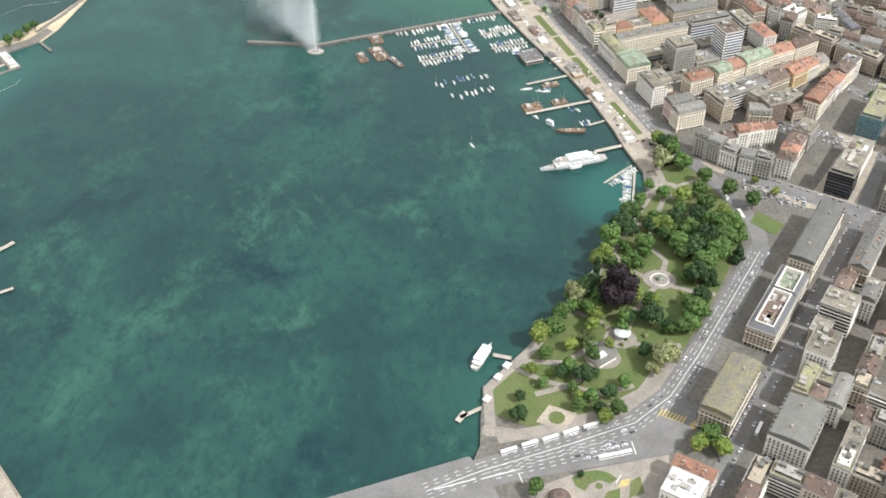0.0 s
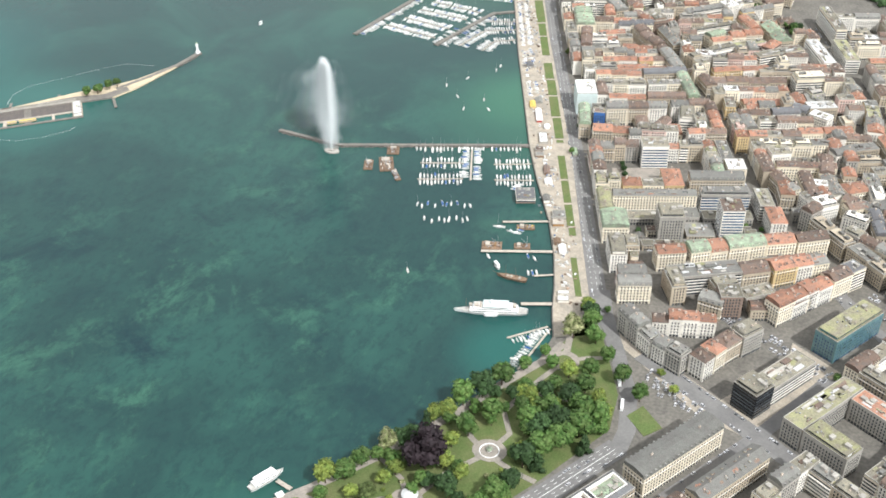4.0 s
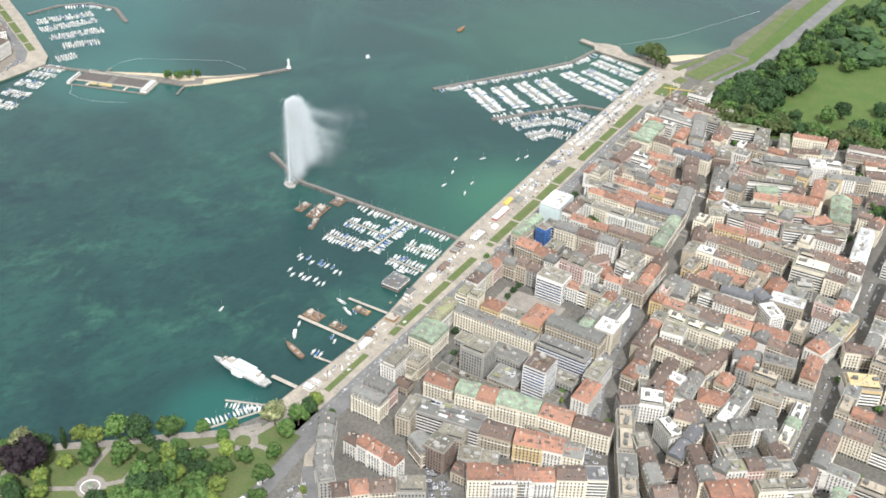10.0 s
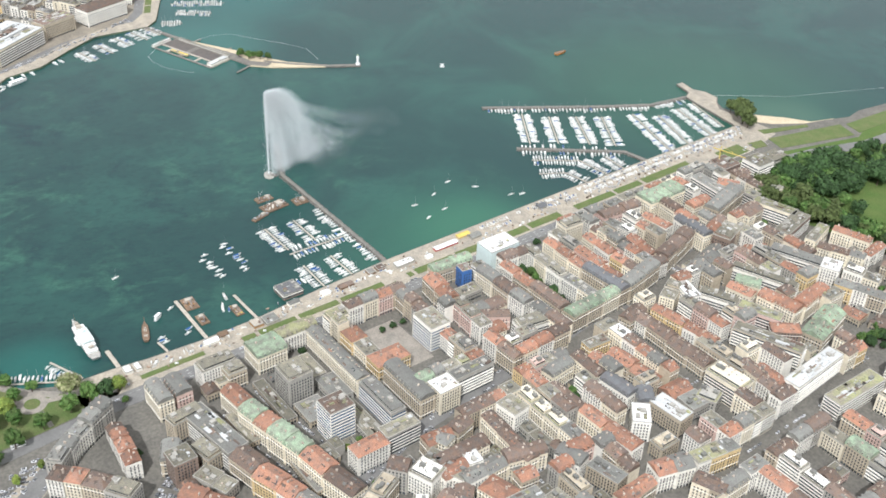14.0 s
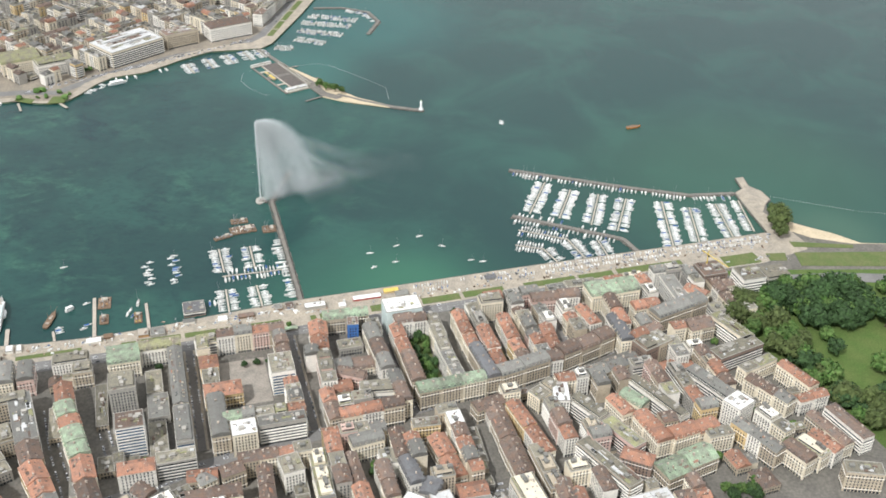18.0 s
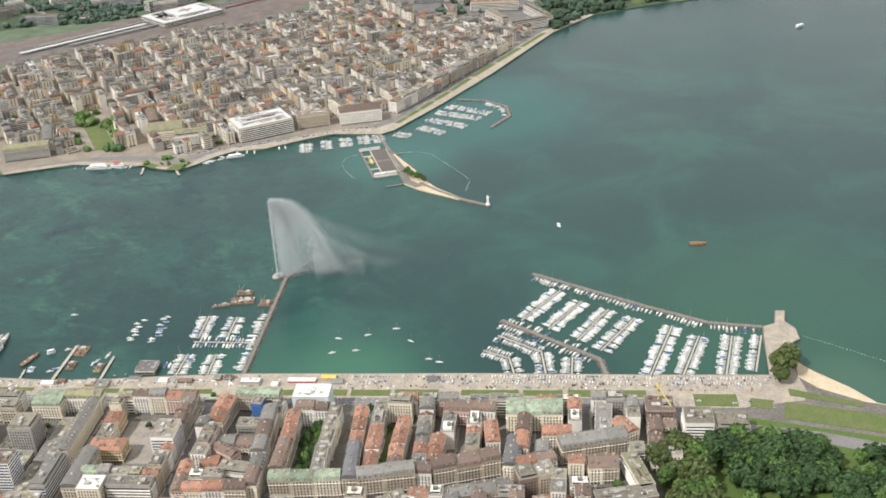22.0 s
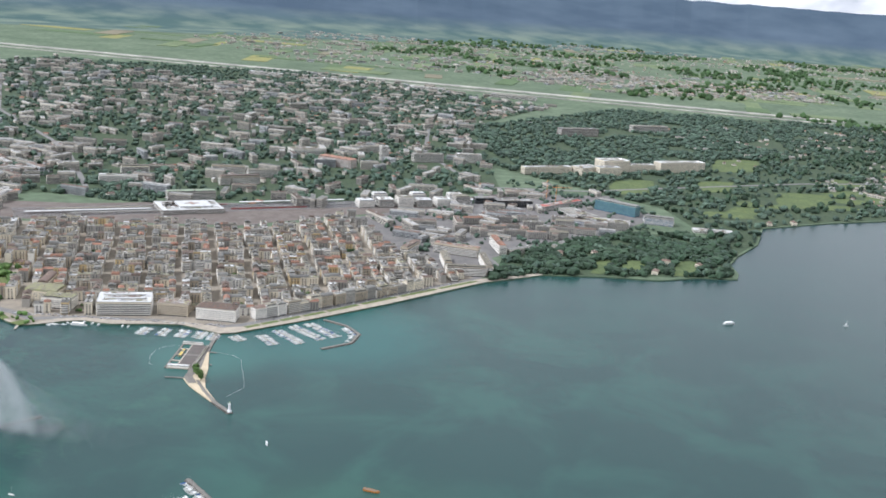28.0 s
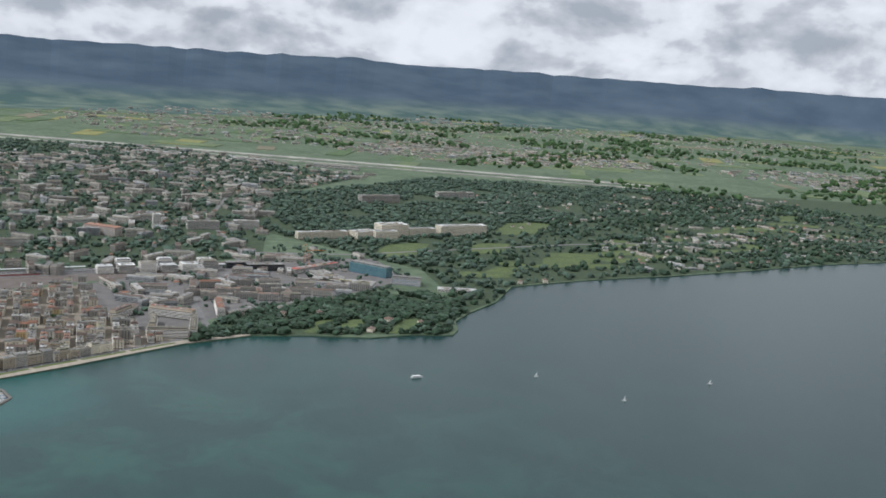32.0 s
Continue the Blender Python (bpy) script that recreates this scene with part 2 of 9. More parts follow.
M_RAIL = mat("track_ballast", (0.125, 0.103, 0.09), 0.95, 0.2, 30, 4, tint=(0.165, 0.142, 0.125))
M_MOLE = mat("weathered_concrete", (0.205, 0.188, 0.16), 0.92, 0.2, 7, 1.2, tint=(0.155, 0.145, 0.13))
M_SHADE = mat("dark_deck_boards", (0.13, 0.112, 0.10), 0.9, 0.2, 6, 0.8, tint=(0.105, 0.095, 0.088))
M_GEAR = mat("stacked_gear", (0.27, 0.205, 0.155), 0.9, 0.3, 4, 0.8, island=0.55)
M_AWNING = mat("pale_awning", (0.56, 0.64, 0.62), 0.8, 0.1, 6, 1.5)
M_FARWALL = mat("weathered_render", (0.50, 0.46, 0.385), 0.88, 0.2, 14, 3, island=0.25, tint=(0.36, 0.335, 0.29))
M_FARGREY = mat("grey_panel_wall", (0.44, 0.45, 0.445), 0.85, 0.2, 14, 3, island=0.3, tint=(0.29, 0.295, 0.29))
M_FARROOF = mat("weathered_flat_roof", (0.33, 0.315, 0.29), 0.92, 0.25, 12, 3, island=0.35, tint=(0.23, 0.225, 0.215))
M_FLEET = mat("parked_car_paint", (0.40, 0.40, 0.41), 0.3, 0.05, 9, 3, island=0.85, spec=0.6)
M_FARLEAF = mat("mixed_leaf", (0.070, 0.104, 0.072), 0.8, 0.35, 30, 4, island=0.4, tint=(0.046, 0.076, 0.055))
M_PINE = mat("pine_wood_leaf", (0.026, 0.050, 0.028), 0.8, 0.35, 30, 4, island=0.4, tint=(0.036, 0.062, 0.034))
M_FLOOR = mat("woodland_floor", (0.045, 0.068, 0.038), 0.95, 0.3, 40, 8, tint=(0.058, 0.080, 0.042))
M_STREET = mat("old_street_paving", (0.27, 0.235, 0.185), 0.95, 0.22, 22, 3, tint=(0.21, 0.185, 0.15))
M_RUNWAY = mat("runway_concrete", (0.42, 0.405, 0.35), 0.95, 0.2, 120, 12, tint=(0.24, 0.235, 0.21))
M_FARLAWN = mat("far_park_lawn", (0.105, 0.135, 0.05), 0.95, 0.3, 60, 9, tint=(0.080, 0.110, 0.045))
M_TEAL = mat("teal_glass", (0.11, 0.21, 0.22), 0.15, 0.2, 14, 3, spec=0.6, island=0.3)
M_LICHEN = mat("lichened_zinc", (0.215, 0.195, 0.115), 0.8, 0.3, 7, 1.2, tint=(0.16, 0.155, 0.128), island=0.2)
M_PALE = mat("pale_sheet_roof", (0.55, 0.55, 0.54), 0.7, 0.12, 12, 2, tint=(0.47, 0.47, 0.46))


def spray_material():
    """White drops that scatter light on both sides."""
    m = bpy.data.materials.new("water_spray")
    m.use_nodes = True
    nt = m.node_tree
    nt.nodes.clear()
    out, mixer = nt.nodes.new("ShaderNodeOutputMaterial"), nt.nodes.new("ShaderNodeMixShader")
    d, t = nt.nodes.new("ShaderNodeBsdfDiffuse"), nt.nodes.new("ShaderNodeBsdfTranslucent")
    for n in (d, t):
        n.inputs["Color"].default_value = (0.86, 0.88, 0.88, 1)
        nt.links.new(n.outputs[0], mixer.inputs[1 if n is d else 2])
    mixer.inputs[0].default_value = 0.5
    nt.links.new(mixer.outputs[0], out.inputs[0])
    return m


M_DROP = spray_material()


def water_material():
    m = bpy.data.materials.new("lake_water")
    m.use_nodes = True
    nt = m.node_tree
    b = nt.nodes["Principled BSDF"]
    geo = nt.nodes.new("ShaderNodeNewGeometry")

    def noise_at(size, detail, dist=0.0, rough=0.55, stretch=None):
        n = nt.nodes.new("ShaderNodeTexNoise")
        n.inputs["Scale"].default_value, n.inputs["Detail"].default_value = 1 / (size * K), detail
        n.inputs["Distortion"].default_value, n.inputs["Roughness"].default_value = dist, rough
        if stretch:
            mp = nt.nodes.new("ShaderNodeMapping")
            mp.inputs["Rotation"].default_value = (0, 0, stretch[0])
            mp.inputs["Scale"].default_value = (stretch[1], 1, 1)
            nt.links.new(geo.outputs["Position"], mp.inputs[0])
            nt.links.new(mp.outputs[0], n.inputs["Vector"])
        else:
            nt.links.new(geo.outputs["Position"], n.inputs["Vector"])
        return n.outputs[0]

    def ramp(sock, lo, hi):
        r = nt.nodes.new("ShaderNodeMapRange")
        r.interpolation_type = "SMOOTHSTEP"
        r.inputs[1].default_value, r.inputs[2].default_value = lo, hi
        nt.links.new(sock, r.inputs[0])
        return r.outputs[0]

    def mul(a, c):
        n = nt.nodes.new("ShaderNodeMath")
        n.operation = "MULTIPLY"
        for i, x in enumerate((a, c)):
            if isinstance(x, float):
                n.inputs[i].default_value = x
            else:
                nt.links.new(x, n.inputs[i])
        return n.outputs[0]

    def near(x, y, r):
        d = nt.nodes.new("ShaderNodeVectorMath")
        d.operation = "DISTANCE"
        d.inputs[1].default_value = (x * K, y * K, 0)
        nt.links.new(geo.outputs["Position"], d.inputs[0])
        q = nt.nodes.new("ShaderNodeMapRange")
        q.interpolation_type = "SMOOTHSTEP"
        q.inputs[1].default_value, q.inputs[2].default_value = r * K, r * 0.25 * K
        nt.links.new(d.outputs["Value"], q.inputs[0])
        return q.outputs[0]

    def mix(fac, a, c):
        n = nt.nodes.new("ShaderNodeMixRGB")
        nt.links.new(fac, n.inputs[0])
        if isinstance(a, tuple):
            n.inputs[1].default_value = (*a, 1)
        else:
            nt.links.new(a, n.inputs[1])
        n.inputs[2].default_value = (*c, 1)
        return n.outputs[0]

    # deep water, broad lighter banks of shallows, and weed beds with ragged edges
    col = mix(ramp(noise_at(170, 4, 0.6), 0.40, 0.68), (0.0151, 0.0486, 0.0457), (0.0221, 0.0737, 0.0617))
    weed = mul(ramp(noise_at(70, 10, 0.45, 0.72, (0.5, 1.4)), 0.47, 0.68), ramp(noise_at(190, 3, 0.8), 0.42, 0.64))
    col = mix(mul(weed, near(-60, 700, 760)), col, (0.0403, 0.1172, 0.0811))
    dark = mul(ramp(noise_at(60, 9, 0.4, 0.7), 0.46, 0.68), ramp(noise_at(230, 2, 0.6), 0.42, 0.62))
    col = mix(mul(dark, near(-60, 600, 700)), col, (0.0081, 0.0284, 0.0355))
    grain = mul(ramp(noise_at(16, 7, 0.3, 0.72, (0.5, 1.6)), 0.44, 0.66), 0.5)
    col = mix(mul(grain, near(-60, 600, 900)), col, (0.0101, 0.0318, 0.0355))
    pale = mul(ramp(noise_at(26, 8, 0.3, 0.75, (1.1, 1.5)), 0.54, 0.74), ramp(noise_at(260, 3, 0.5), 0.40, 0.60))
    col = mix(mul(mul(pale, 0.55), near(-100, 560, 620)), col, (0.0403, 0.1189, 0.0761))
    # grey-blue far out: sky reflection put into the base colour
    inv = nt.nodes.new("ShaderNodeMath")
    inv.operation = "SUBTRACT"
    inv.inputs[0].default_value = 1.0
    nt.links.new(near(-100, 900, 2300), inv.inputs[1])
    col = mix(mul(inv.outputs[0], 0.85), col, (0.0190, 0.0423, 0.0427))
    for x, y, r, c in ((60, 1230, 200, (0.0313, 0.1072, 0.0727)), (20, 1250, 90, (0.0383, 0.1256, 0.0795)), (-250, 1660, 320, (0.0282, 0.0837, 0.0575)), (-140, 1745, 90, (0.0503, 0.1088, 0.0761)), (40, 545, 70, (0.0241, 0.0879, 0.0693)),
                       (-560, 1010, 150, (0.0302, 0.1131, 0.0973)), (-800, 1080, 260, (0.0190, 0.0920, 0.0855)), (150, 790, 70, (0.0190, 0.1012, 0.0855))):
        col = mix(mul(near(x, y, r), 0.75), col, c)
    nt.links.new(col, b.inputs["Base Color"])
    b.inputs["Roughness"].default_value, b.inputs["IOR"].default_value = 0.25, 1.33
    b.inputs["Specular IOR Level"].default_value = 0.36
    bn = nt.nodes.new("ShaderNodeBump")
    bn.inputs["Strength"].default_value, bn.inputs["Distance"].default_value = 0.35, 0.5 * K
    nt.links.new(noise_at(7, 4, 0.5, 0.6, (0.9, 2.2)), bn.inputs["Height"])
    nt.links.new(bn.outputs[0], b.inputs["Normal"])
    return m


M_WATER = water_material()


# ---- helpers ----
def mesh_of(name, verts, faces, material, mats=None, ids=None, smooth=False):
    me = bpy.data.meshes.new(name)
    me.from_pydata([(x * K, y * K, z * K) for x, y, z in verts], [], faces)
    for m in (mats or [material]):
        me.materials.append(m)
    if ids:
        me.polygons.foreach_set("material_index", ids)
    if smooth:
        me.polygons.foreach_set("use_smooth", [True] * len(faces))
    me.update()
    return me


def thing(name, x, y, z, yaw=0.0, label="", category="", group="", kind="", data=None):
    ob = new(name, data)
    if data is None:
        ob.empty_display_size = 0.5
    ob.matrix_basis = Matrix.Translation((x * K, y * K, z * K)) @ Matrix.Rotation(yaw, 4, "Z")
    return tagged(ob, label, category, group, kind)


def child(name, me, parent, x=0.0, y=0.0, z=0.0, yaw=0.0, label="", kind=""):
    ob = new(name, me)
    ob.parent = parent
    ob.matrix_basis = Matrix.Translation((x * K, y * K, z * K)) @ Matrix.Rotation(yaw, 4, "Z")
    return tagged(ob, label, "", "", kind)


class Mesher:
    """Collects boxes, quads and prisms in metres into one mesh."""

    def __init__(self):
        self.v, self.f, self.i = [], [], []

    def add(self, verts, faces, idx=0):
        n = len(self.v)
        self.v += verts
        self.f += [tuple(a + n for a in f) for f in faces]
        self.i += [idx] * len(faces)

    def box(self, x0, x1, y0, y1, z0, z1, idx=0, bottom=False):
        self.add([(x0, y0, z0), (x1, y0, z0), (x1, y1, z0), (x0, y1, z0), (x0, y0, z1), (x1, y0, z1), (x1, y1, z1), (x0, y1, z1)],
                 [(0, 1, 5, 4), (1, 2, 6, 5), (2, 3, 7, 6), (3, 0, 4, 7), (4, 5, 6, 7)] + ([(3, 2, 1, 0)] if bottom else []), idx)

    def turned_box(self, cx, cy, yaw, a, d, z0, z1, idx=0):
        c, s = math.cos(yaw), math.sin(yaw)
        p = [(cx + c * x - s * y, cy + s * x + c * y) for x, y in ((-a / 2, -d / 2), (a / 2, -d / 2), (a / 2, d / 2), (-a / 2, d / 2))]
        self.prism(p, z0, z1, idx)

    def prism(self, pts, z0, z1, idx=0):
        n = len(pts)
        self.add([(x, y, z0) for x, y in pts] + [(x, y, z1) for x, y in pts],
                 [(i, (i + 1) % n, n + (i + 1) % n, n + i) for i in range(n)] + [tuple(range(n, 2 * n))], idx)

    def quad(self, a, b, c, d, idx=0):
        self.add([a, b, c, d], [(0, 1, 2, 3)], idx)

    def tube(self, p, q, r0, r1, n=6, idx=0):
        p, q = Vector(p), Vector(q)
        d = (q - p).normalized()
        s = d.orthogonal().normalized()
        t = d.cross(s)
        ring = [(math.cos(2 * math.pi * k / n), math.sin(2 * math.pi * k / n)) for k in range(n)]
        vs = [tuple(p + (s * c + t * e) * r0) for c, e in ring] + [tuple(q + (s * c + t * e) * r1) for c, e in ring]
        self.add(vs, [(i, (i + 1) % n, n + (i + 1) % n, n + i) for i in range(n)] + [tuple(range(n, 2 * n))], idx)

    def mesh(self, name, *mats):
        return mesh_of(name, self.v, self.f, mats[0], list(mats), self.i)


def ccw(pts):
    area = sum(a[0] * b[1] - b[0] * a[1] for a, b in zip(pts, pts[1:] + pts[:1]))
    return pts if area > 0 else pts[::-1]


def slab(name, pts, z0, z1, material, label, category, kind="structure", parent=None):
    m = Mesher()
    m.prism(ccw(list(pts)), z0, z1)
    me = m.mesh(name, material)
    if parent:
        return child(name, me, parent)
    return thing(name, 0, 0, 0, 0, label, category, "", kind, me)


def ribbon(pts, half):
    """The outline of a strip of that half width along a line of points."""
    left, right = [], []
    for i, p in enumerate(pts):
        a, b = Vector(pts[max(0, i - 1)]), Vector(pts[min(len(pts) - 1, i + 1)])
        d = (b - a).normalized()
        n = Vector((-d.y, d.x))
        left.append(tuple(Vector(p) + n * half))
        right.append(tuple(Vector(p) - n * half))
    return left + right[::-1]


# two street grids: (s, w) along the lake quay, (a, b) along the park road
QO, QU, QV = Vector((54, 1139)), Vector((-0.339, 0.941)), Vector((0.941, 0.339))
RO, RU, RV = Vector((145, 528)), Vector((0.528, 0.849)), Vector((0.849, -0.528))
QYAW, RYAW = math.atan2(QU.y, QU.x), math.atan2(RU.y, RU.x)


def Q(s, w):
    p = QO + QU * s + QV * w
    return p.x, p.y


def R(a, b):
    p = RO + RU * a + RV * b
    return p.x, p.y


def qs(*pairs):
    return [Q(*p) for p in pairs]


LAND = 2.5
# ---- water and land ----
def big_plane(name, material, x0, x1, y0, y1, z, label, category):
    m = Mesher()
    m.quad((x0, y0, z), (x1, y0, z), (x1, y1, z), (x0, y1, z))
    return thing(name, 0, 0, 0, 0, label, category, "", "structure", m.mesh(name, material))


big_plane("water", M_WATER, -27000, 6000, -16000, 16000, 0.0, "green lake water with weed beds and small ripples", "lake")

SOUTH = [(-500, 0), (-370, 210), (-240, 384), (10, 470), (18, 492), (19, 518), (22, 546), (55, 587), (90, 635), (132, 705), (154, 748), (176, 785)]
SOUTH += qs((-345, 8), (-302, 10), (-270, 14), (-220, 17), (-160, 16), (-80, 8), (0, 3), (100, 2), (250, 0), (440, 1), (560, 0), (566, -70),
            (570, -97), (584, -104), (590, -132), (602, -132), (597, -108), (606, -92), (606, -70), (594, -60), (586, -44), (594, -22), (634, 21), (655, 49), (712, 69), (740, 64), (840, 79), (923, 84), (3500, 330),
            (3500, 3500), (-3500, 3500))
SOUTH.append((-500, -3500))
slab("ground_south", SOUTH, -6, LAND, M_BANK, "grey town ground behind the lake quay", "ground")
NORTH = [(-560, 20), (-420, 250), (-290, 440), (-363, 530), (-391, 633), (-399, 643), (-394, 660), (-392, 677), (-394, 694), (-400, 707), (-410, 717), (-430, 726), (-464, 735), (-494, 751),
         (-520, 795), (-571, 833), (-614, 871), (-636, 948), (-660, 962), (-805, 985), (-993, 1006), (-1290, 1025), (-1449, 1067),
         (-1559, 1162), (-1640, 1255), (-1738, 1300), (-1810, 1365), (-1860, 1345), (-1930, 1290), (-2033, 1263), (-2210, 1237), (-2425, 1155),
         (-2715, 1255), (-3020, 1400), (-3379, 1544), (-3743, 1674), (-4072, 1834), (-6500, 2900), (-13500, 6500),
         (-27000, 13500), (-27000, -16000), (-560, -16000)]
slab("ground_north", NORTH, -6, LAND, M_FIELD, "flat green land with meadows behind the far shore", "ground")


# town ground on the far bank, laid on the land
def overlay(name, pts, dz, material, label, category="pavement"):
    return slab(name, pts, LAND - 0.5, LAND + dz, material, label, category)


overlay("pavement_far_town", [(-425, 252), (-292, 446), (-365, 532), (-393, 633), (-398, 664), (-402, 700), (-432, 722), (-466, 731), (-496, 747), (-522, 791), (-573, 830),
                          (-617, 868), (-640, 944), (-662, 957), (-805, 980), (-993, 1001), (-1288, 1020), (-1380, 940), (-1340, 700), (-1520, 430), (-1180, 380), (-1040, 250), (-890, 130), (-740, 0), (-560, 0)], 0.10, M_STREET, "grey paving between the far town's houses")
overlay("road_far_quay", ribbon([(-330, 470), (-400, 560), (-425, 640), (-430, 690), (-500, 735), (-590, 825), (-655, 920), (-700, 939), (-805, 950), (-950, 966), (-1150, 985), (-1285, 998), (-1420, 960), (-1560, 760)], 8), 0.2, M_ROAD, "grey asphalt quay road along the far shore", "road")
overlay("pavement_far_quay", [(-292, 442), (-363, 530), (-391, 633), (-399, 643), (-394, 660), (-392, 677), (-394, 694), (-400, 707), (-410, 717), (-430, 726), (-464, 735), (-494, 751), (-520, 795), (-571, 833), (-614, 871), (-636, 948), (-660, 962), (-805, 985), (-993, 1006), (-1290, 1025), (-1449, 1067), (-1446, 1052), (-1290, 1000), (-993, 976), (-805, 957), (-690, 944), (-660, 928), (-640, 880), (-590, 822), (-536, 780), (-508, 741), (-468, 718), (-430, 714), (-404, 706), (-398, 664), (-404, 633), (-376, 530), (-312, 450)], 0.3, M_PAVE, "pale promenade along the far quay")
for x0, x1 in ((-692, -722), (-726, -762), (-768, -812), (-818, -868), (-874, -950), (-960, -1050), (-1060, -1160), (-1170, -1280)):
    y0, y1 = (951 + (-x - 690) * (0.11 if x > -950 else 0.098) for x in (x0, x1))
    overlay("lawn_far_quay", [(x0, y0 - 5), (x1, y1 - 5), (x1, y1 + 5), (x0, y0 + 5)], 0.45, M_GRASS, "mown lawn strip on the far quay", "lawn")
overlay("pavement_railway", [(-700, -90), (-762, -17), (-891, 114), (-1042, 228), (-1179, 340), (-1484, 400), (-1798, 480), (-2074, 479), (-2090, 440), (-1750, 347), (-1376, 169), (-1250, 60), (-1000, -60), (-860, -180)],
        0.25, M_RAIL, "brown ballast of a wide railway yard", "railway")

# lake quay: promenade, road, lawns
overlay("pavement_quay", qs((-345, 9), (-302, 11), (-270, 15), (-220, 18), (-160, 17), (-80, 9), (0, 4), (100, 3), (250, 1), (440, 2), (560, 1), (567, -65), (571, -96), (585, -103), (591, -131), (601, -131), (596, -108),
                           (605, -92), (605, -71), (593, -61), (580, -44), (586, -18), (592, 30), (586, 46), (520, 60), (-340, 62)), 0.12, M_PAVE, "pale paved lake promenade")
overlay("road_quay", qs((-345, 46), (-250, 46), (-20, 50), (300, 45), (440, 46), (470, 78), (590, 98), (668, 122), (930, 140), (1400, 170), (1400, 190), (930, 160), (660, 140), (584, 114), (468, 94), (430, 62), (300, 60), (-20, 64), (-345, 62)), 0.22, M_ROAD, "grey asphalt lake road with lane marks", "road")
for s0, s1, w0, w1 in ((-286, -224, 33, 39), (-186, -172, 35, 42), (-168, -128, 34, 42), (-124, -80, 34, 42), (-76, -26, 34, 42), (4, 10, 35, 43), (14, 64, 34, 44), (68, 120, 33, 44), (124, 166, 33, 44), (170, 216, 32, 43), (240, 300, 32, 42),
                       (304, 345, 32, 42), (350, 430, 31, 43), (477, 520, 37, 58)):
    overlay("lawn", qs((s0, w0), (s1, w0), (s1, w1), (s0, w1)), 0.35, M_GRASS, "mown lawn strip beside the lake road", "lawn")
overlay("lawn", qs((567, 49), (682, 76), (673, 106), (560, 76)), 0.36, M_GRASS, "long mown lawn beside the lake road", "lawn")
overlay("lawn", qs((574, 26), (644, 51), (640, 57), (573, 38)), 0.36, M_GRASS, "narrow lawn with a hedge by the beach", "lawn")
overlay("lawn", qs((690, 80), (930, 96), (930, 110), (684, 106)), 0.36, M_GRASS, "mown lawn along the shore", "lawn")
overlay("lawn", qs((533, 43), (556, 47), (550, 62), (531, 58)), 0.40, M_GRASS, "small square garden lawn with paths", "lawn")
overlay("beach", qs((592, -26), (606, -6), (636, 23), (656, 50), (690, 60), (644, 48), (604, 24), (588, 4)), 0.3, M_SAND, "pale sand beach at the lake", "beach")
M = Mesher()
for k in range(-340, 560, 9):
    for w in (50, 54.5, 59):
        p, q = Q(k, w), Q(k + 4, w)
        n = QV * 0.12
        M.quad((p[0] - n.x, p[1] - n.y, LAND + 0.26), (p[0] + n.x, p[1] + n.y, LAND + 0.26), (q[0] + n.x, q[1] + n.y, LAND + 0.26), (q[0] - n.x, q[1] - n.y, LAND + 0.26))
thing("lane_marks", 0, 0, 0, 0, "broken white lane marks on the lake road", "road marks", "", "stuff", M.mesh("lane_marks", M_MARK))

# streets between the quay and the main street, with paler pavements
for s0 in (-122, -22, 72, 152, 246, 312, 367):
    overlay("pavement_side_street", qs((s0 - 6, 64), (s0 + 6, 64), (s0 + 6, 212), (s0 - 6, 212)), 0.05, M_PAVE, "pale pavement along a side street")
    overlay("road_side_street", qs((s0 - 3.6, 62), (s0 + 3.6, 62), (s0 + 3.6, 212), (s0 - 3.6, 212)), 0.12, M_ASPH, "dark asphalt side street between houses", "road")
overlay("pavement_school_yard", qs((-96, 92), (-52, 92), (-52, 160), (-78, 160), (-78, 138), (-96, 138)), 0.06, M_PATH, "pale gravel school yard")
# ---- houses ----
rng = random.Random(7)
OBJ_WORDS = {M_LICHEN: "lichen-stained zinc", M_RED: "red sheet", M_PALE: "pale flat", M_TILE: "orange tile", M_BROWN: "brown tile", M_ZINC: "grey zinc", M_COPPER: "green copper", M_MOSS: "mossy flat", M_GRAVEL: "grey gravel flat", M_FARROOF: "weathered flat", M_WHITE: "white flat", M_SLATE: "dark slate"}
WALL_WORDS = {M_AWNING: "pale green", M_TEAL: "teal glass", M_HULLB: "blue", M_CREAM: "cream", M_PLASTER: "white", M_BEIGE: "beige stone", M_GREYW: "grey", M_OCHRE: "ochre", M_PINK: "pink", M_BROWNW: "brown", M_BLACK: "black glass"}
_m = Mesher()
_m.box(-0.9, 0.9, -0.5, 0.5, -2.5, 1.5)
_m.box(-1.0, 1.0, -0.6, 0.6, 1.5, 1.75)
for _k in (-0.55, 0, 0.55):
    _m.box(_k - 0.15, _k + 0.15, -0.15, 0.15, 1.75, 2.2)
CHIM_MESH = _m.mesh("chimney", M_CHIM)
_m = Mesher()
_m.box(-2.2, 2.2, -1.6, 1.6, 0, 2.4)
_m.box(-2.4, 2.4, -1.8, 1.8, 2.4, 2.6)
_m.box(2.6, 3.6, -0.6, 0.6, 0, 1.1)
HUT_MESH = _m.mesh("plant_room", M_GREYW)


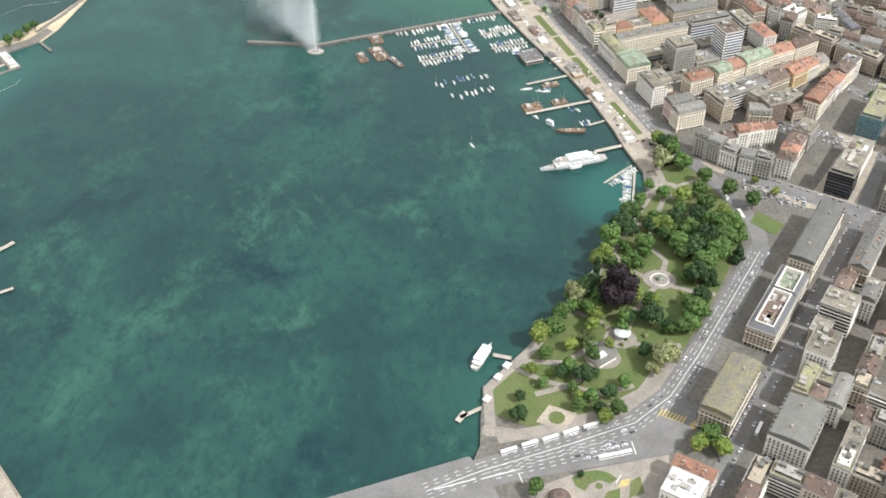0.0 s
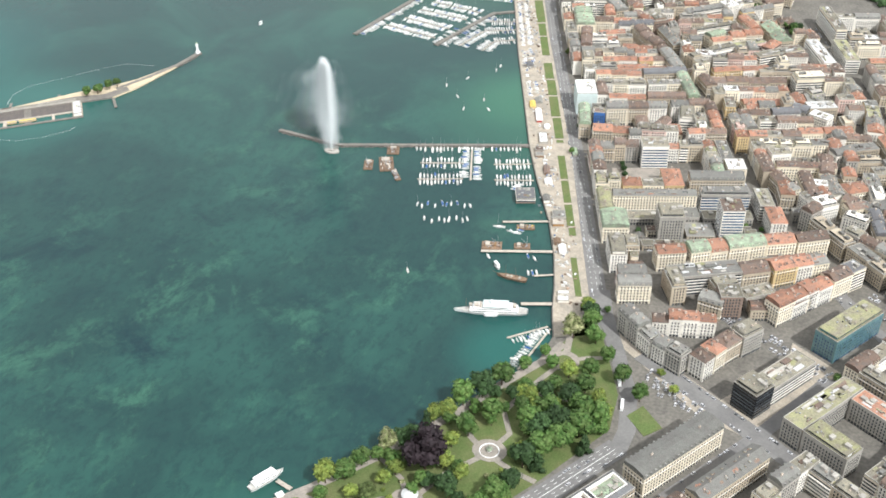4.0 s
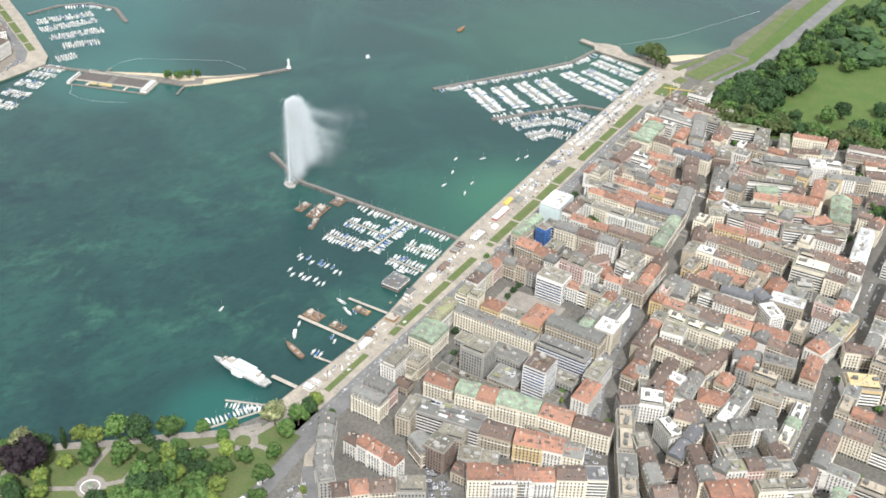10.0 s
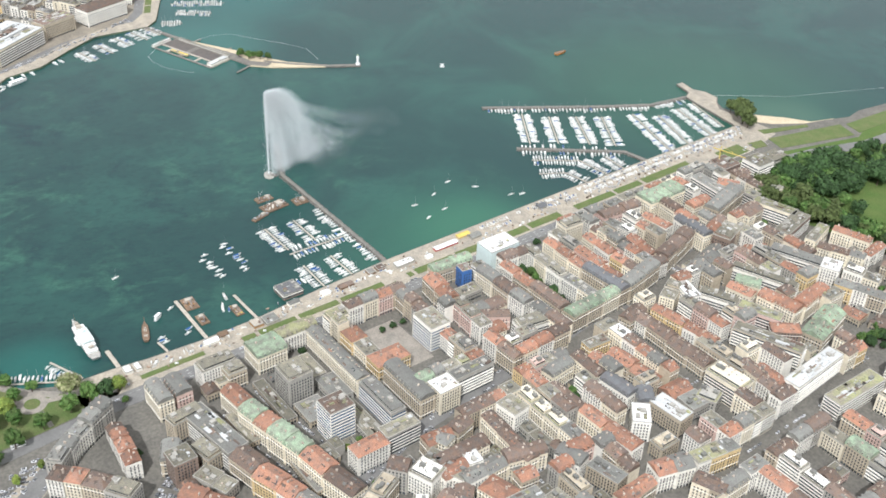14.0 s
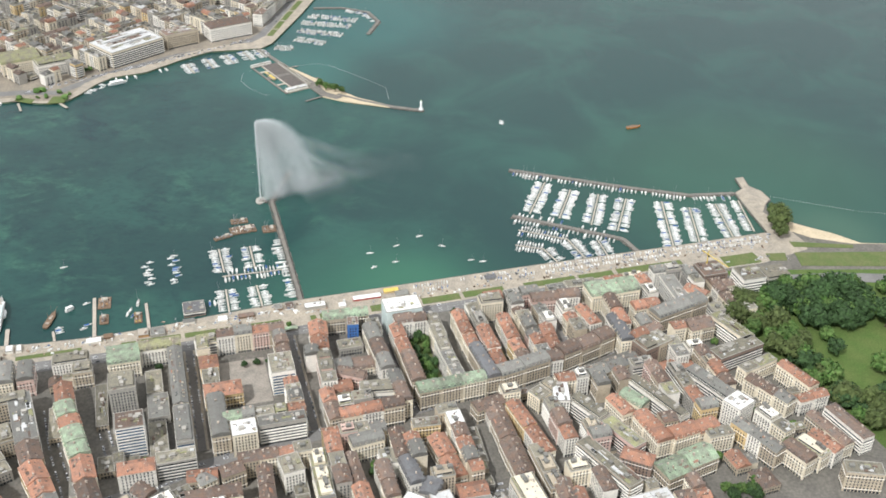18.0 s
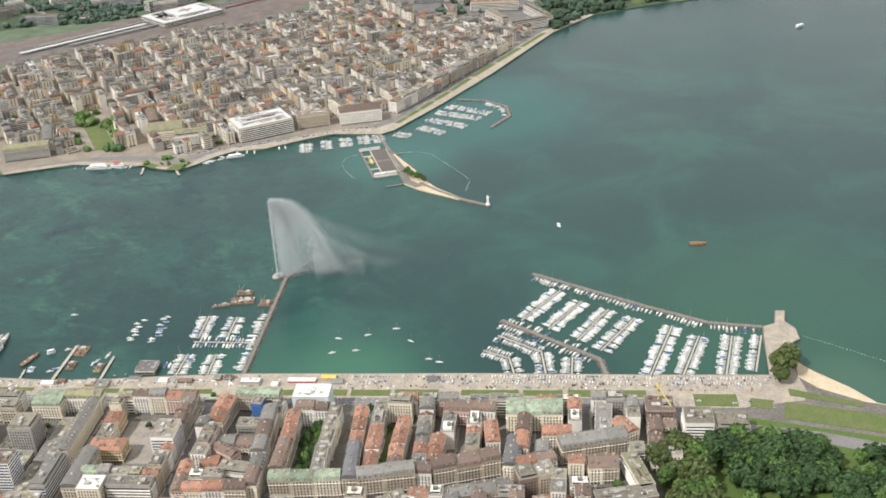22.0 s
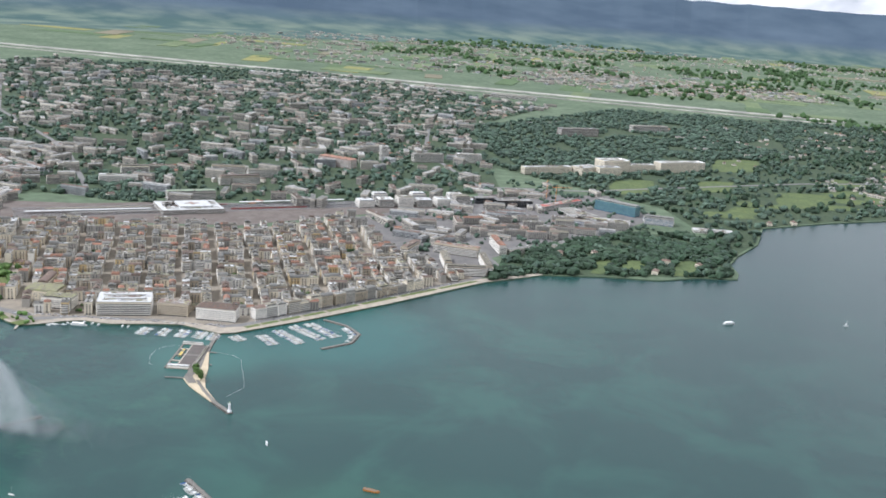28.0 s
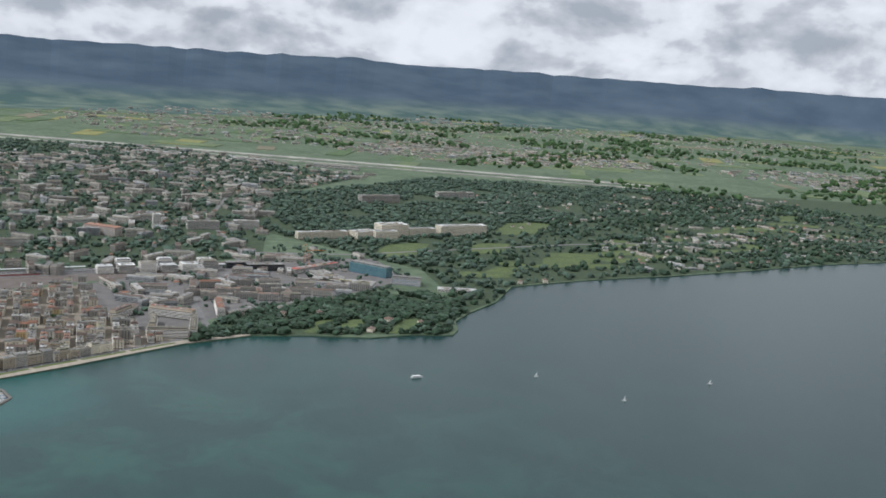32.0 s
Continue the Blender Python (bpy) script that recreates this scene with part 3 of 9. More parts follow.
def roof_mesh(kind, a, d, h, material):
    """A roof over a plan a by d, its eaves at z = h; returns the mesh and the ridge height."""
    m = Mesher()
    o = 0.6
    X, Y = a / 2 + (0.02 if kind == "gable" else 0.3), d / 2 + o
    if kind == "flat":
        m.box(-a / 2 + 0.35, a / 2 - 0.35, -d / 2 + 0.35, d / 2 - 0.35, h - 0.5, h + 0.15)
        for x0, x1, y0, y1 in ((-a / 2 - 0.1, a / 2 + 0.1, -d / 2 - 0.1, -d / 2 + 0.35), (-a / 2 - 0.1, a / 2 + 0.1, d / 2 - 0.35, d / 2 + 0.1),
                               (-a / 2 - 0.1, -a / 2 + 0.35, -d / 2 + 0.35, d / 2 - 0.35), (a / 2 - 0.35, a / 2 + 0.1, -d / 2 + 0.35, d / 2 - 0.35)):
            m.box(x0, x1, y0, y1, h - 0.1, h + 0.7, 1)
        # terraces, patches and small gear on the roof
        for _ in range(int(a * d / 55)):
            u, v = rng.uniform(-0.42, 0.36) * a, rng.uniform(-0.38, 0.3) * d
            p, q = rng.uniform(1.0, 0.2 * a + 1), rng.uniform(0.8, 0.2 * d + 1)
            p, q = min(p, a * 0.46 - u), min(q, d * 0.46 - v)
            if p > 0.4 and q > 0.4:
                m.box(u, u + p, v, v + q, h, h + rng.choice((0.2, 0.22, 0.24, 0.9, 1.4)), rng.choice((1, 1, 2, 3, 4, 0)))
        return m, (material, M_GREYW, M_PALE, M_MOSS, M_BROWN), h
    if kind == "gable":
        r = h + d * 0.24
        m.add([(-X, -Y, h - 0.2), (X, -Y, h - 0.2), (X, Y, h - 0.2), (-X, Y, h - 0.2), (-X, 0, r), (X, 0, r)],
              [(0, 1, 5, 4), (2, 3, 4, 5), (1, 2, 5), (3, 0, 4)])
        return m, (material,), r
    if kind == "hip":
        r = h + d * 0.25
        k = max(a / 2 - d * 0.45, 0.5)
        m.add([(-X, -Y, h - 0.2), (X, -Y, h - 0.2), (X, Y, h - 0.2), (-X, Y, h - 0.2), (-k, 0, r), (k, 0, r)],
              [(0, 1, 5, 4), (2, 3, 4, 5), (1, 2, 5), (3, 0, 4)])
        return m, (material,), r
    # mansard: a steep lower slope and a flat cap
    i, z1, z2 = 1.7, h + 3.2, h + 4.6
    k = (Y - i) * 0.25
    xi = X - (0 if a > 60 else 0.0)
    m.add([(-xi, -Y, h - 0.1), (xi, -Y, h - 0.1), (xi, Y, h - 0.1), (-xi, Y, h - 0.1), (-xi, -Y + i, z1), (xi, -Y + i, z1), (xi, Y - i, z1), (-xi, Y - i, z1),
           (-xi, -k, z2), (xi, -k, z2), (xi, k, z2), (-xi, k, z2)],
          [(0, 1, 5, 4), (1, 2, 6, 5), (2, 3, 7, 6), (3, 0, 4, 7), (4, 5, 9, 8), (5, 6, 10, 9), (6, 7, 11, 10), (7, 4, 8, 11), (8, 9, 10, 11)])
    return m, (material,), z2


def facade(m, a, d, h, style, sides, wide=1.0):
    """Window panes, sills and balconies on the four sides of a plan a by d."""
    st = 3.3
    n = max(2, int((h - 1.0) / st))
    for side in sides:
        L, off = (a, d / 2) if side in "fb" else (d, a / 2)
        c, s = {"f": (1, 0), "r": (0, 1), "b": (-1, 0), "l": (0, -1)}[side]

        def put(u0, u1, z0, z1, e, i):
            m.add([(c * u0 + s * (off + e), s * u0 - c * (off + e), z0), (c * u1 + s * (off + e), s * u1 - c * (off + e), z0),
                   (c * u1 + s * (off + e), s * u1 - c * (off + e), z1), (c * u0 + s * (off + e), s * u0 - c * (off + e), z1)], [(0, 1, 2, 3)], i)

        def bar(u0, u1, z0, z1, e, i):
            put(u0, u1, z0, z1, e, i)
            m.add([(c * u0 + s * off, s * u0 - c * off, z1), (c * u0 + s * (off + e), s * u0 - c * (off + e), z1),
                   (c * u1 + s * (off + e), s * u1 - c * (off + e), z1), (c * u1 + s * off, s * u1 - c * off, z1)], [(0, 1, 2, 3)], i)

        for k in range(n):
            z = 0.9 + k * st
            if style == "band":
                put(-L / 2 + 0.6, L / 2 - 0.6, z + 0.5, z + 2.1, 0.06, 0)
                if k:
                    bar(-L / 2, L / 2, z - 0.55, z + 0.35, 0.35, 1)
                continue
            if style == "balcony":
                put(-L / 2 + 0.8, L / 2 - 0.8, z - 0.1, z + 2.0, 0.06, 0)
                if k:
                    bar(-L / 2 + 0.3, L / 2 - 0.3, z - 0.75, z + 0.3, 1.1, 1)
                continue
            step = (2.7 if style == "grid" else 3.0) * wide
            cnt = max(1, int((L - 1.2) / step))
            for q in range(cnt):
                u = (q - (cnt - 1) / 2) * step
                if k == 0:
                    put(u - 1.1 * wide, u + 1.1 * wide, 0.4, 2.9, 0.06, 0)
                else:
                    put(u - 0.62 * wide, u + 0.62 * wide, z + 0.15, z + 2.15, 0.06, 0)
            if k in (1, n - 1) and style == "classic":
                bar(-L / 2, L / 2, z - 0.35, z - 0.1, 0.45, 1)


DORMERS = {}


def dormer(m, u, v, e, sg):
    """A dormer with a window towards the eaves and a lean-to roof."""
    m.box(u - 0.75, u + 0.75, v - 0.9, v + 0.9, e, e + 1.9, 0)
    m.add([(u - 0.95, v + 1.1 * sg, e + 1.85), (u + 0.95, v + 1.1 * sg, e + 1.85), (u + 0.95, v - 1.0 * sg, e + 2.5), (u - 0.95, v - 1.0 * sg, e + 2.5)][::sg], [(0, 1, 2, 3)], 2)
    m.add([(u - 0.5, v + 0.94 * sg, e + 0.4), (u + 0.5, v + 0.94 * sg, e + 0.4), (u + 0.5, v + 0.94 * sg, e + 1.6), (u - 0.5, v + 0.94 * sg, e + 1.6)][::-sg], [(0, 1, 2, 3)], 1)


STOREY_WORDS = ("one", "two", "three", "four", "five", "six", "seven", "eight", "nine", "ten", "eleven", "twelve")
DISTRICT = {}
DISTRICT_MATS = []


def merge(name, src, mats, x, y, z, yaw):
    """Adds a mesh under construction to a district's one mesh."""
    d = DISTRICT.setdefault(name, Mesher())
    c, s = math.cos(yaw), math.sin(yaw)
    n = len(d.v)
    d.v += [(x + c * a - s * b, y + s * a + c * b, z + e) for a, b, e in src.v]
    d.f += [tuple(k + n for k in f) for f in src.f]
    for m in mats:
        if m not in DISTRICT_MATS:
            DISTRICT_MATS.append(m)
    ids = [DISTRICT_MATS.index(m) for m in mats]
    d.i += [ids[k] for k in src.i]


def house(x, y, yaw, a, d, h, roof="hip", roof_mat=M_BROWN, wall=M_CREAM, style="classic", sides="fb", glass=None, group="", chim=2, dormers=True, z=LAND, word="town house", join=None):
    """A house of frontage a, depth d and eaves height h, with its walls, roof, windows, dormers and chimneys; join: the district whose mesh takes it in."""
    z -= 0.3
    wm = Mesher()
    wm.box(-a / 2, a / 2, -d / 2, d / 2, 0, h)
    if style == "classic" and roof != "flat":
        wm.box(-a / 2 - 0.02, a / 2 + 0.02, -d / 2 - 0.4, d / 2 + 0.4, h - 0.75, h - 0.25)
    rm, rmats, ridge = roof_mesh(roof, a, d, h, roof_mat)
    gm = Mesher()
    facade(gm, a, d, h, style, sides, 2.0 if join == "far" else 1.0)
    trim = M_PLASTER if wall in (M_CREAM, M_BEIGE, M_OCHRE, M_PINK, M_BROWNW) or style in ("band", "balcony") else M_GREYW
    gmats = (glass or M_PANE, trim if wall is not M_BLACK else M_BLACK)
    spots = []
    if roof == "mansard" and dormers:
        k = max(1, int(a / 4.6))
        spots = [((q - (k - 1) / 2) * a / k, sgn * (d / 2 - 0.55), h + 0.5) for q in range(k) for sgn in (-1, 1)]
    elif roof in ("hip", "gable") and dormers and a > 9:
        for q in range(int(a / 5)):
            u = (q + 0.5) * a / int(a / 5) - a / 2 + rng.uniform(-0.6, 0.6)
            yy = rng.choice((-1, 1)) * d * rng.uniform(0.24, 0.3)
            if abs(u) < a / 2 - 3:
                spots.append((u, yy, h + (d / 2 - abs(yy)) * 0.48 - 1.0))
    stacks = []
    pent = roof == "flat" and chim > 0 and a > 12 and d > 11 and h > 14 and roof_mat is not M_WHITE and rng.random() < 0.5
    for q in range(chim):
        if roof == "flat":
            if q == 0 or a > 18:
                stacks.append(("plant_room", rng.uniform(-0.25, 0.25) * a if q == 0 else rng.choice((-0.33, 0.33)) * a, rng.uniform(-0.12, 0.12) * d, h + (3.0 if pent else 0.1)))
        else:
            stacks.append(("chimney", (q - (chim - 1) / 2) * a * 0.55 + rng.uniform(-1, 1), rng.uniform(-0.12, 0.12) * d, ridge - 0.2))
    dm, pm, gear = Mesher(), Mesher(), Mesher()
    for u, v, e in spots:
        sg = 1 if v > 0 else -1
        if join:
            dormer(dm, u, v, e, sg)
    dmats = (wall if rng.random() < 0.5 else M_ZINC, M_PANE, roof_mat)
    pmats = (wall, M_PANE)
    if roof == "flat":
        if pent:
            pm.box(-a / 2 + 2.2, a / 2 - 2.2, -d / 2 + 2.2, d / 2 - 2.2, h - 0.2, h + 2.7, 0)
            for yy in (-d / 2 + 2.15, d / 2 - 2.15):
                pm.quad((-a / 2 + 2.6, yy, h + 0.7), (a / 2 - 2.6, yy, h + 0.7), (a / 2 - 2.6, yy, h + 2.4), (-a / 2 + 2.6, yy, h + 2.4), 1)
        top = h + (3.0 if pent else 0.1)
        for _ in range(3 + int(a * d / 90)):
            u, v = rng.uniform(-0.36, 0.36) * a, rng.uniform(-0.32, 0.32) * d
            k, q = rng.uniform(0.3, 0.9), rng.uniform(0.3, 0.7)
            gear.box(u - k, u + k, v - q, v + q, top - 0.05, top + rng.uniform(0.3, 1.3), rng.choice((0, 0, 1, 2)))
    elif roof in ("gable", "hip"):
        # skylights, repaired patches and small flues on both slopes
        k = (0.24 * d + 0.2) / (d / 2 + 0.6)
        for _ in range(int(a / 3.2)):
            sg = rng.choice((-1, 1))
            v0 = d * rng.uniform(0.08, 0.34)
            u, dv = rng.uniform(-0.42, 0.42) * a, rng.uniform(0.8, 0.14 * d)
            du = rng.choice((0.5, 0.6, 0.9, 1.6, 2.6))
            if roof == "hip" and abs(u) > a / 2 - d * 0.5:
                continue
            z0, z1 = (h - 0.2 + (d / 2 + 0.6 - q) * k + 0.09 for q in (v0, v0 + dv))
            gear.add([(u - du, sg * v0, z0), (u + du, sg * v0, z0), (u + du, sg * (v0 + dv), z1), (u - du, sg * (v0 + dv), z1)][::-sg], [(0, 1, 2, 3)], 3 if du < 0.8 else rng.choice((4, 4, 5, 0)))
            if rng.random() < 0.35:
                gear.box(u - 0.3, u + 0.3, sg * v0 - 0.3, sg * v0 + 0.3, z0 - 0.5, z0 + 1.0, 1)
    gmix = (M_ZINC, M_CHIM, M_STEEL, M_PANE, M_BROWN, M_TILE)
    if join:
        merge(join, wm, (wall,), x, y, z, yaw)
        merge(join, rm, rmats, x, y, z, yaw)
        merge(join, gm, gmats, x, y, z, yaw)
        sm = Mesher()
        if join != "far":
            for part_of, mats_of in ((dm, dmats), (pm, pmats), (gear, gmix)):
                if part_of.v:
                    merge(join, part_of, mats_of, x, y, z, yaw)
        for kind, u, v, e in stacks:
            if kind == "chimney":
                sm.box(u - 0.8, u + 0.8, v - 0.5, v + 0.5, e - 2.5, e + 1.8, 1)
            else:
                sm.box(u - 2.2, u + 2.2, v - 1.6, v + 1.6, e, e + 2.5, 0)
        merge(join, sm, (M_ZINC, M_CHIM, M_STEEL), x, y, z, yaw)
        return None
    storeys = max(1, round(h / 3.3))
    text = "%s %s with %s roof, %s storeys" % (WALL_WORDS[wall], word, OBJ_WORDS[roof_mat], STOREY_WORDS[min(storeys, 12) - 1])
    base = thing("house", x, y, z, yaw, text, "building", group)
    child("wall", wm.mesh("wall", wall), base)
    child("roof", rm.mesh("roof", *rmats), base)
    child("glazing", gm.mesh("glazing", *gmats), base, kind="stuff")
    if spots:
        if dmats not in DORMERS:
            one = Mesher()
            dormer(one, 0, 0, 0, 1)
            DORMERS[dmats] = one.mesh("dormer", *dmats)
        for u, v, e in spots:
            child("dormer", DORMERS[dmats], base, u, v, e, 0 if v > 0 else math.pi)
    if pm.v:
        top_storey = child("penthouse", pm.mesh("penthouse", *pmats), base)
        cap = Mesher()
        cap.box(-a / 2 + 1.5, a / 2 - 1.5, -d / 2 + 1.5, d / 2 - 1.5, h + 2.7, h + 3.0, bottom=True)
        child("penthouse_roof", cap.mesh("penthouse_roof", roof_mat), top_storey)
    if gear.v:
        child("roof_gear", gear.mesh("roof_gear", *gmix), base, kind="stuff")
    for kind, u, v, e in stacks:
        child(kind, CHIM_MESH if kind == "chimney" else HUT_MESH, base, u, v, e, rng.choice((0, 1.5708)))
    return base


SPECIAL = []


def clear_of(x, y):
    return not any(abs((x - cx) * c + (y - cy) * s) < ha and abs(-(x - cx) * s + (y - cy) * c) < hd for cx, cy, c, s, ha, hd in SPECIAL)


def claim(x, y, yaw, a, d, margin=4.0):
    SPECIAL.append((x, y, math.cos(yaw), math.sin(yaw), a / 2 + margin, d / 2 + margin))


def block_q(s0, s1, w0, w1, h, **kw):
    """A single building on the quay's grid, from s0 to s1 and from w0 to w1."""
    x, y = Q((s0 + s1) / 2, (w0 + w1) / 2)
    long_s = (s1 - s0) >= (w1 - w0)
    a, d = (s1 - s0, w1 - w0) if long_s else (w1 - w0, s1 - s0)
    yaw = QYAW if long_s else QYAW - math.pi / 2
    claim(x, y, yaw, a, d, 3)
    return house(x, y, yaw, a, d, h, sides=kw.pop("sides", "fbrl"), **kw)


def block_r(a0, a1, b0, b1, h, **kw):
    """A single building on the park road's grid."""
    x, y = R((a0 + a1) / 2, (b0 + b1) / 2)
    long_a = (a1 - a0) >= (b1 - b0)
    a, d = (a1 - a0, b1 - b0) if long_a else (b1 - b0, a1 - a0)
    yaw = RYAW if long_a else RYAW - math.pi / 2
    claim(x, y, yaw, a, d, 3)
    return house(x, y, yaw, a, d, h, sides=kw.pop("sides", "fbrl"), **kw)


ROOFS = ([M_BROWN] * 9 + [M_TILE] * 5 + [M_ZINC] * 5 + [M_GRAVEL] * 8 + [M_COPPER] * 1 + [M_MOSS] * 1 + [M_WHITE] * 1)
WALLS = ([M_CREAM] * 7 + [M_PLASTER] * 6 + [M_BEIGE] * 5 + [M_GREYW] * 4 + [M_OCHRE] * 1 + [M_PINK] * 2)


def row(p, q, depth, h, roofs=None, walls=None, wide=17, r=rng, group="town houses", keep=clear_of, chim=2, join=None):
    """Houses wall to wall along the line from p to q."""
    px, py = p
    L = math.hypot(q[0] - px, q[1] - py)
    if L < 8:
        return
    yaw = math.atan2(q[1] - py, q[0] - px)
    n = max(1, round(L / (wide * r.uniform(0.85, 1.15))))
    cuts = [0] + sorted(r.uniform(-0.18, 0.18) * L / n + L * k / n for k in range(1, n)) + [L]
    for k in range(n):
        a0, a1 = cuts[k], cuts[k + 1]
        m = (a0 + a1) / 2
        x, y = px + math.cos(yaw) * m, py + math.sin(yaw) * m
        rm = r.choice(roofs or ROOFS)
        wm = r.choice(walls or WALLS)
        hh = h + r.choice((-3.3, -1.0, 0, 0, 0.8, 1.5))
        dd = depth + r.uniform(-0.8, 0.8)
        if not keep(x, y):
            continue
        if rm in (M_GRAVEL, M_MOSS, M_WHITE, M_FARROOF, M_PALE):
            kind = "flat"
        elif rm in (M_ZINC, M_COPPER, M_SLATE):
            kind = r.choice(("mansard", "mansard", "flat"))
        else:
            kind = r.choice(("gable", "gable", "mansard"))
        if n == 1 and kind == "gable":
            kind = "hip"
        style = r.choice(("classic", "classic", "classic", "grid")) if kind != "flat" else r.choice(("band", "balcony", "grid", "classic", "classic", "grid"))
        sides = "fb" + ("l" if k == 0 else "") + ("r" if k == n - 1 else "")
        house(x, y, yaw, a1 - a0 - 0.05, dd, hh, kind, rm, wm, style, sides, group=group, chim=chim if kind != "flat" else min(chim, 2), join=join)


def perimeter(f, s0, s1, w0, w1, h, depth=13.0, seed=0, roofs=None, walls=None, group="town houses", chim=2, wide=17, court=True, join=None, keep=clear_of):
    """Houses round the four sides of a block, with a low yard building or trees inside; f maps the grid to the plan."""
    r = random.Random(seed * 31 + 5)
    e = depth / 2
    CLAIMS_LATER.append((*f((s0 + s1) / 2, (w0 + w1) / 2), math.atan2(f(1, 0)[1] - f(0, 0)[1], f(1, 0)[0] - f(0, 0)[0]), s1 - s0, w1 - w0))
    row(f(s0, w0 + e), f(s1, w0 + e), depth, h, roofs, walls, wide, r, group, chim=chim, join=join, keep=keep)
    row(f(s1, w1 - e), f(s0, w1 - e), depth, h, roofs, walls, wide, r, group, chim=chim, join=join, keep=keep)
    if w1 - w0 > 2 * depth + 10:
        row(f(s0 + e, w1 - depth), f(s0 + e, w0 + depth), depth, h, roofs, walls, wide, r, group, chim=chim, join=join, keep=keep)
        if s1 - s0 > 2 * depth + 4:
            row(f(s1 - e, w0 + depth), f(s1 - e, w1 - depth), depth, h, roofs, walls, wide, r, group, chim=chim, join=join, keep=keep)
    iw, isx = w1 - w0 - 2 * depth - 12, s1 - s0 - 2 * depth - 12
    if court and iw > 14 and isx > 10:
        x, y = f((s0 + s1) / 2, (w0 + w1) / 2)
        pick = r.random()
        if keep(x, y):
            if pick < 0.72:
                lines = max(1, int(iw / 30))
                for k in range(lines):
                    w = w0 + depth + 6 + iw * (k + 0.5) / lines
                    cut = r.uniform(0, 0.35) * isx
                    row(f(s0 + depth + 5 + cut * (k % 2), w), f(s1 - depth - 5 - cut * ((k + 1) % 2), w), min(iw / lines * 0.6, 15), r.choice((6, 9, 12, 15)), [M_GRAVEL, M_GRAVEL, M_ZINC, M_BROWN, M_TILE, M_MOSS], walls, 18, r, "yard buildings", chim=1, join=join or "yards", keep=keep)
            if pick > 0.5:
                for _ in range(int(2 + iw * isx / 300)):
                    tx, ty = f(r.uniform(s0 + depth + 3, s1 - depth - 3), r.uniform(w0 + depth + 3, w1 - depth - 3))
                    if clear_of(tx, ty):
                        COURT_TREES.append((tx, ty, r.uniform(5, 10)))


COURT_TREES = []
CLAIMS_LATER = []


def settle():
    """Keeps later blocks off those that stand."""
    while CLAIMS_LATER:
        x, y, yaw, a, d = CLAIMS_LATER.pop()
        claim(x, y, yaw, a, d, 2)


def terrace(s0, w0, s1, w1, depth, h, roof, roof_mat, wall, style):
    """Town houses wall to wall whose middle line runs from (s0, w0) to (s1, w1) on the quay's grid."""
    (x0, y0), (x1, y1) = Q(s0, w0), Q(s1, w1)
    yaw, L = math.atan2(y1 - y0, x1 - x0), math.hypot(x1 - x0, y1 - y0) - 0.2
    claim((x0 + x1) / 2, (y0 + y1) / 2, yaw, L, depth, 4)
    if L < depth:
        house((x0 + x1) / 2, (y0 + y1) / 2, yaw + math.pi / 2, depth, L, h, roof, roof_mat, wall, style, "fbrl", group="town houses", chim=1)
        return
    join = "south" if w0 + w1 > 560 and roof_mat not in (M_WHITE, M_PALE) else None
    n = 1 if style in ("band", "balcony") or roof_mat in (M_WHITE, M_PALE) else max(1, round(L / rng.uniform(17, 24)))
    cuts = [0] + [L * (k + rng.uniform(-0.15, 0.15)) / n for k in range(1, n)] + [L]
    for k in range(n):
        m, a = (cuts[k] + cuts[k + 1]) / 2, cuts[k + 1] - cuts[k] - 0.05
        kind = "gable" if roof == "hip" and n > 1 else roof
        rm = roof_mat if k == 0 or rng.random() < 0.72 else rng.choice((M_BROWN, M_TILE, M_ZINC) if kind != "flat" else (M_GRAVEL, M_ZINC, M_MOSS))
        house(x0 + math.cos(yaw) * m, y0 + math.sin(yaw) * m, yaw, a, depth + (rng.uniform(-0.7, 0.7) if n > 1 else 0), h + (rng.choice((-1.6, -0.7, 0, 0, 0.9)) if n > 1 else 0), kind, rm,
              wall if rng.random() < 0.7 else rng.choice((M_CREAM, M_PLASTER, M_BEIGE)) if wall is not M_HULLB else wall, style, "fb" + ("l" if k == 0 else "") + ("r" if k == n - 1 else ""), group="town houses",
              chim=1 if a < 15 else 2, join=join, word="sheeted scaffold block" if wall is M_HULLB else "town house")


# ---- single buildings along the quay, street by street ----
block_q(74, 111, 63, 87, 28, roof="flat", roof_mat=M_WHITE, wall=M_AWNING, style="band", sides="", chim=0, word="hall under white sheeting")
block_q(-198, -168, 66, 92, 19, roof="mansard", roof_mat=M_COPPER, wall=M_CREAM, word="corner house")
block_q(-168, -129, 66, 80, 20, roof="mansard", roof_mat=M_MOSS, wall=M_PLASTER)
block_q(-248, -214, 68, 84, 21, roof="flat", roof_mat=M_GRAVEL, wall=M_PLASTER, style="grid", word="corner house")
block_q(-230, -212, 84, 98, 19, roof="flat", roof_mat=M_GRAVEL, wall=M_BEIGE, style="classic")
block_q(-296, -282, 70, 100, 21, roof="mansard", roof_mat=M_ZINC, wall=M_CREAM, word="corner house")
block_q(-279, -264, 72, 98, 20, roof="mansard", roof_mat=M_ZINC, wall=M_PINK, word="corner house")
block_q(-197, -173, 121, 146, 30, roof="flat", roof_mat=M_GRAVEL, wall=M_GREYW, style="grid", word="office tower")
block_q(-192, -168, 183, 205, 34, roof="flat", roof_mat=M_BROWN, wall=M_PLASTER, style="band", glass=M_BLUEGLASS, word="office tower")
block_q(-165, -150, 96, 130, 7, roof="flat", roof_mat=M_GRAVEL, wall=M_GREYW, chim=0, word="low garage")
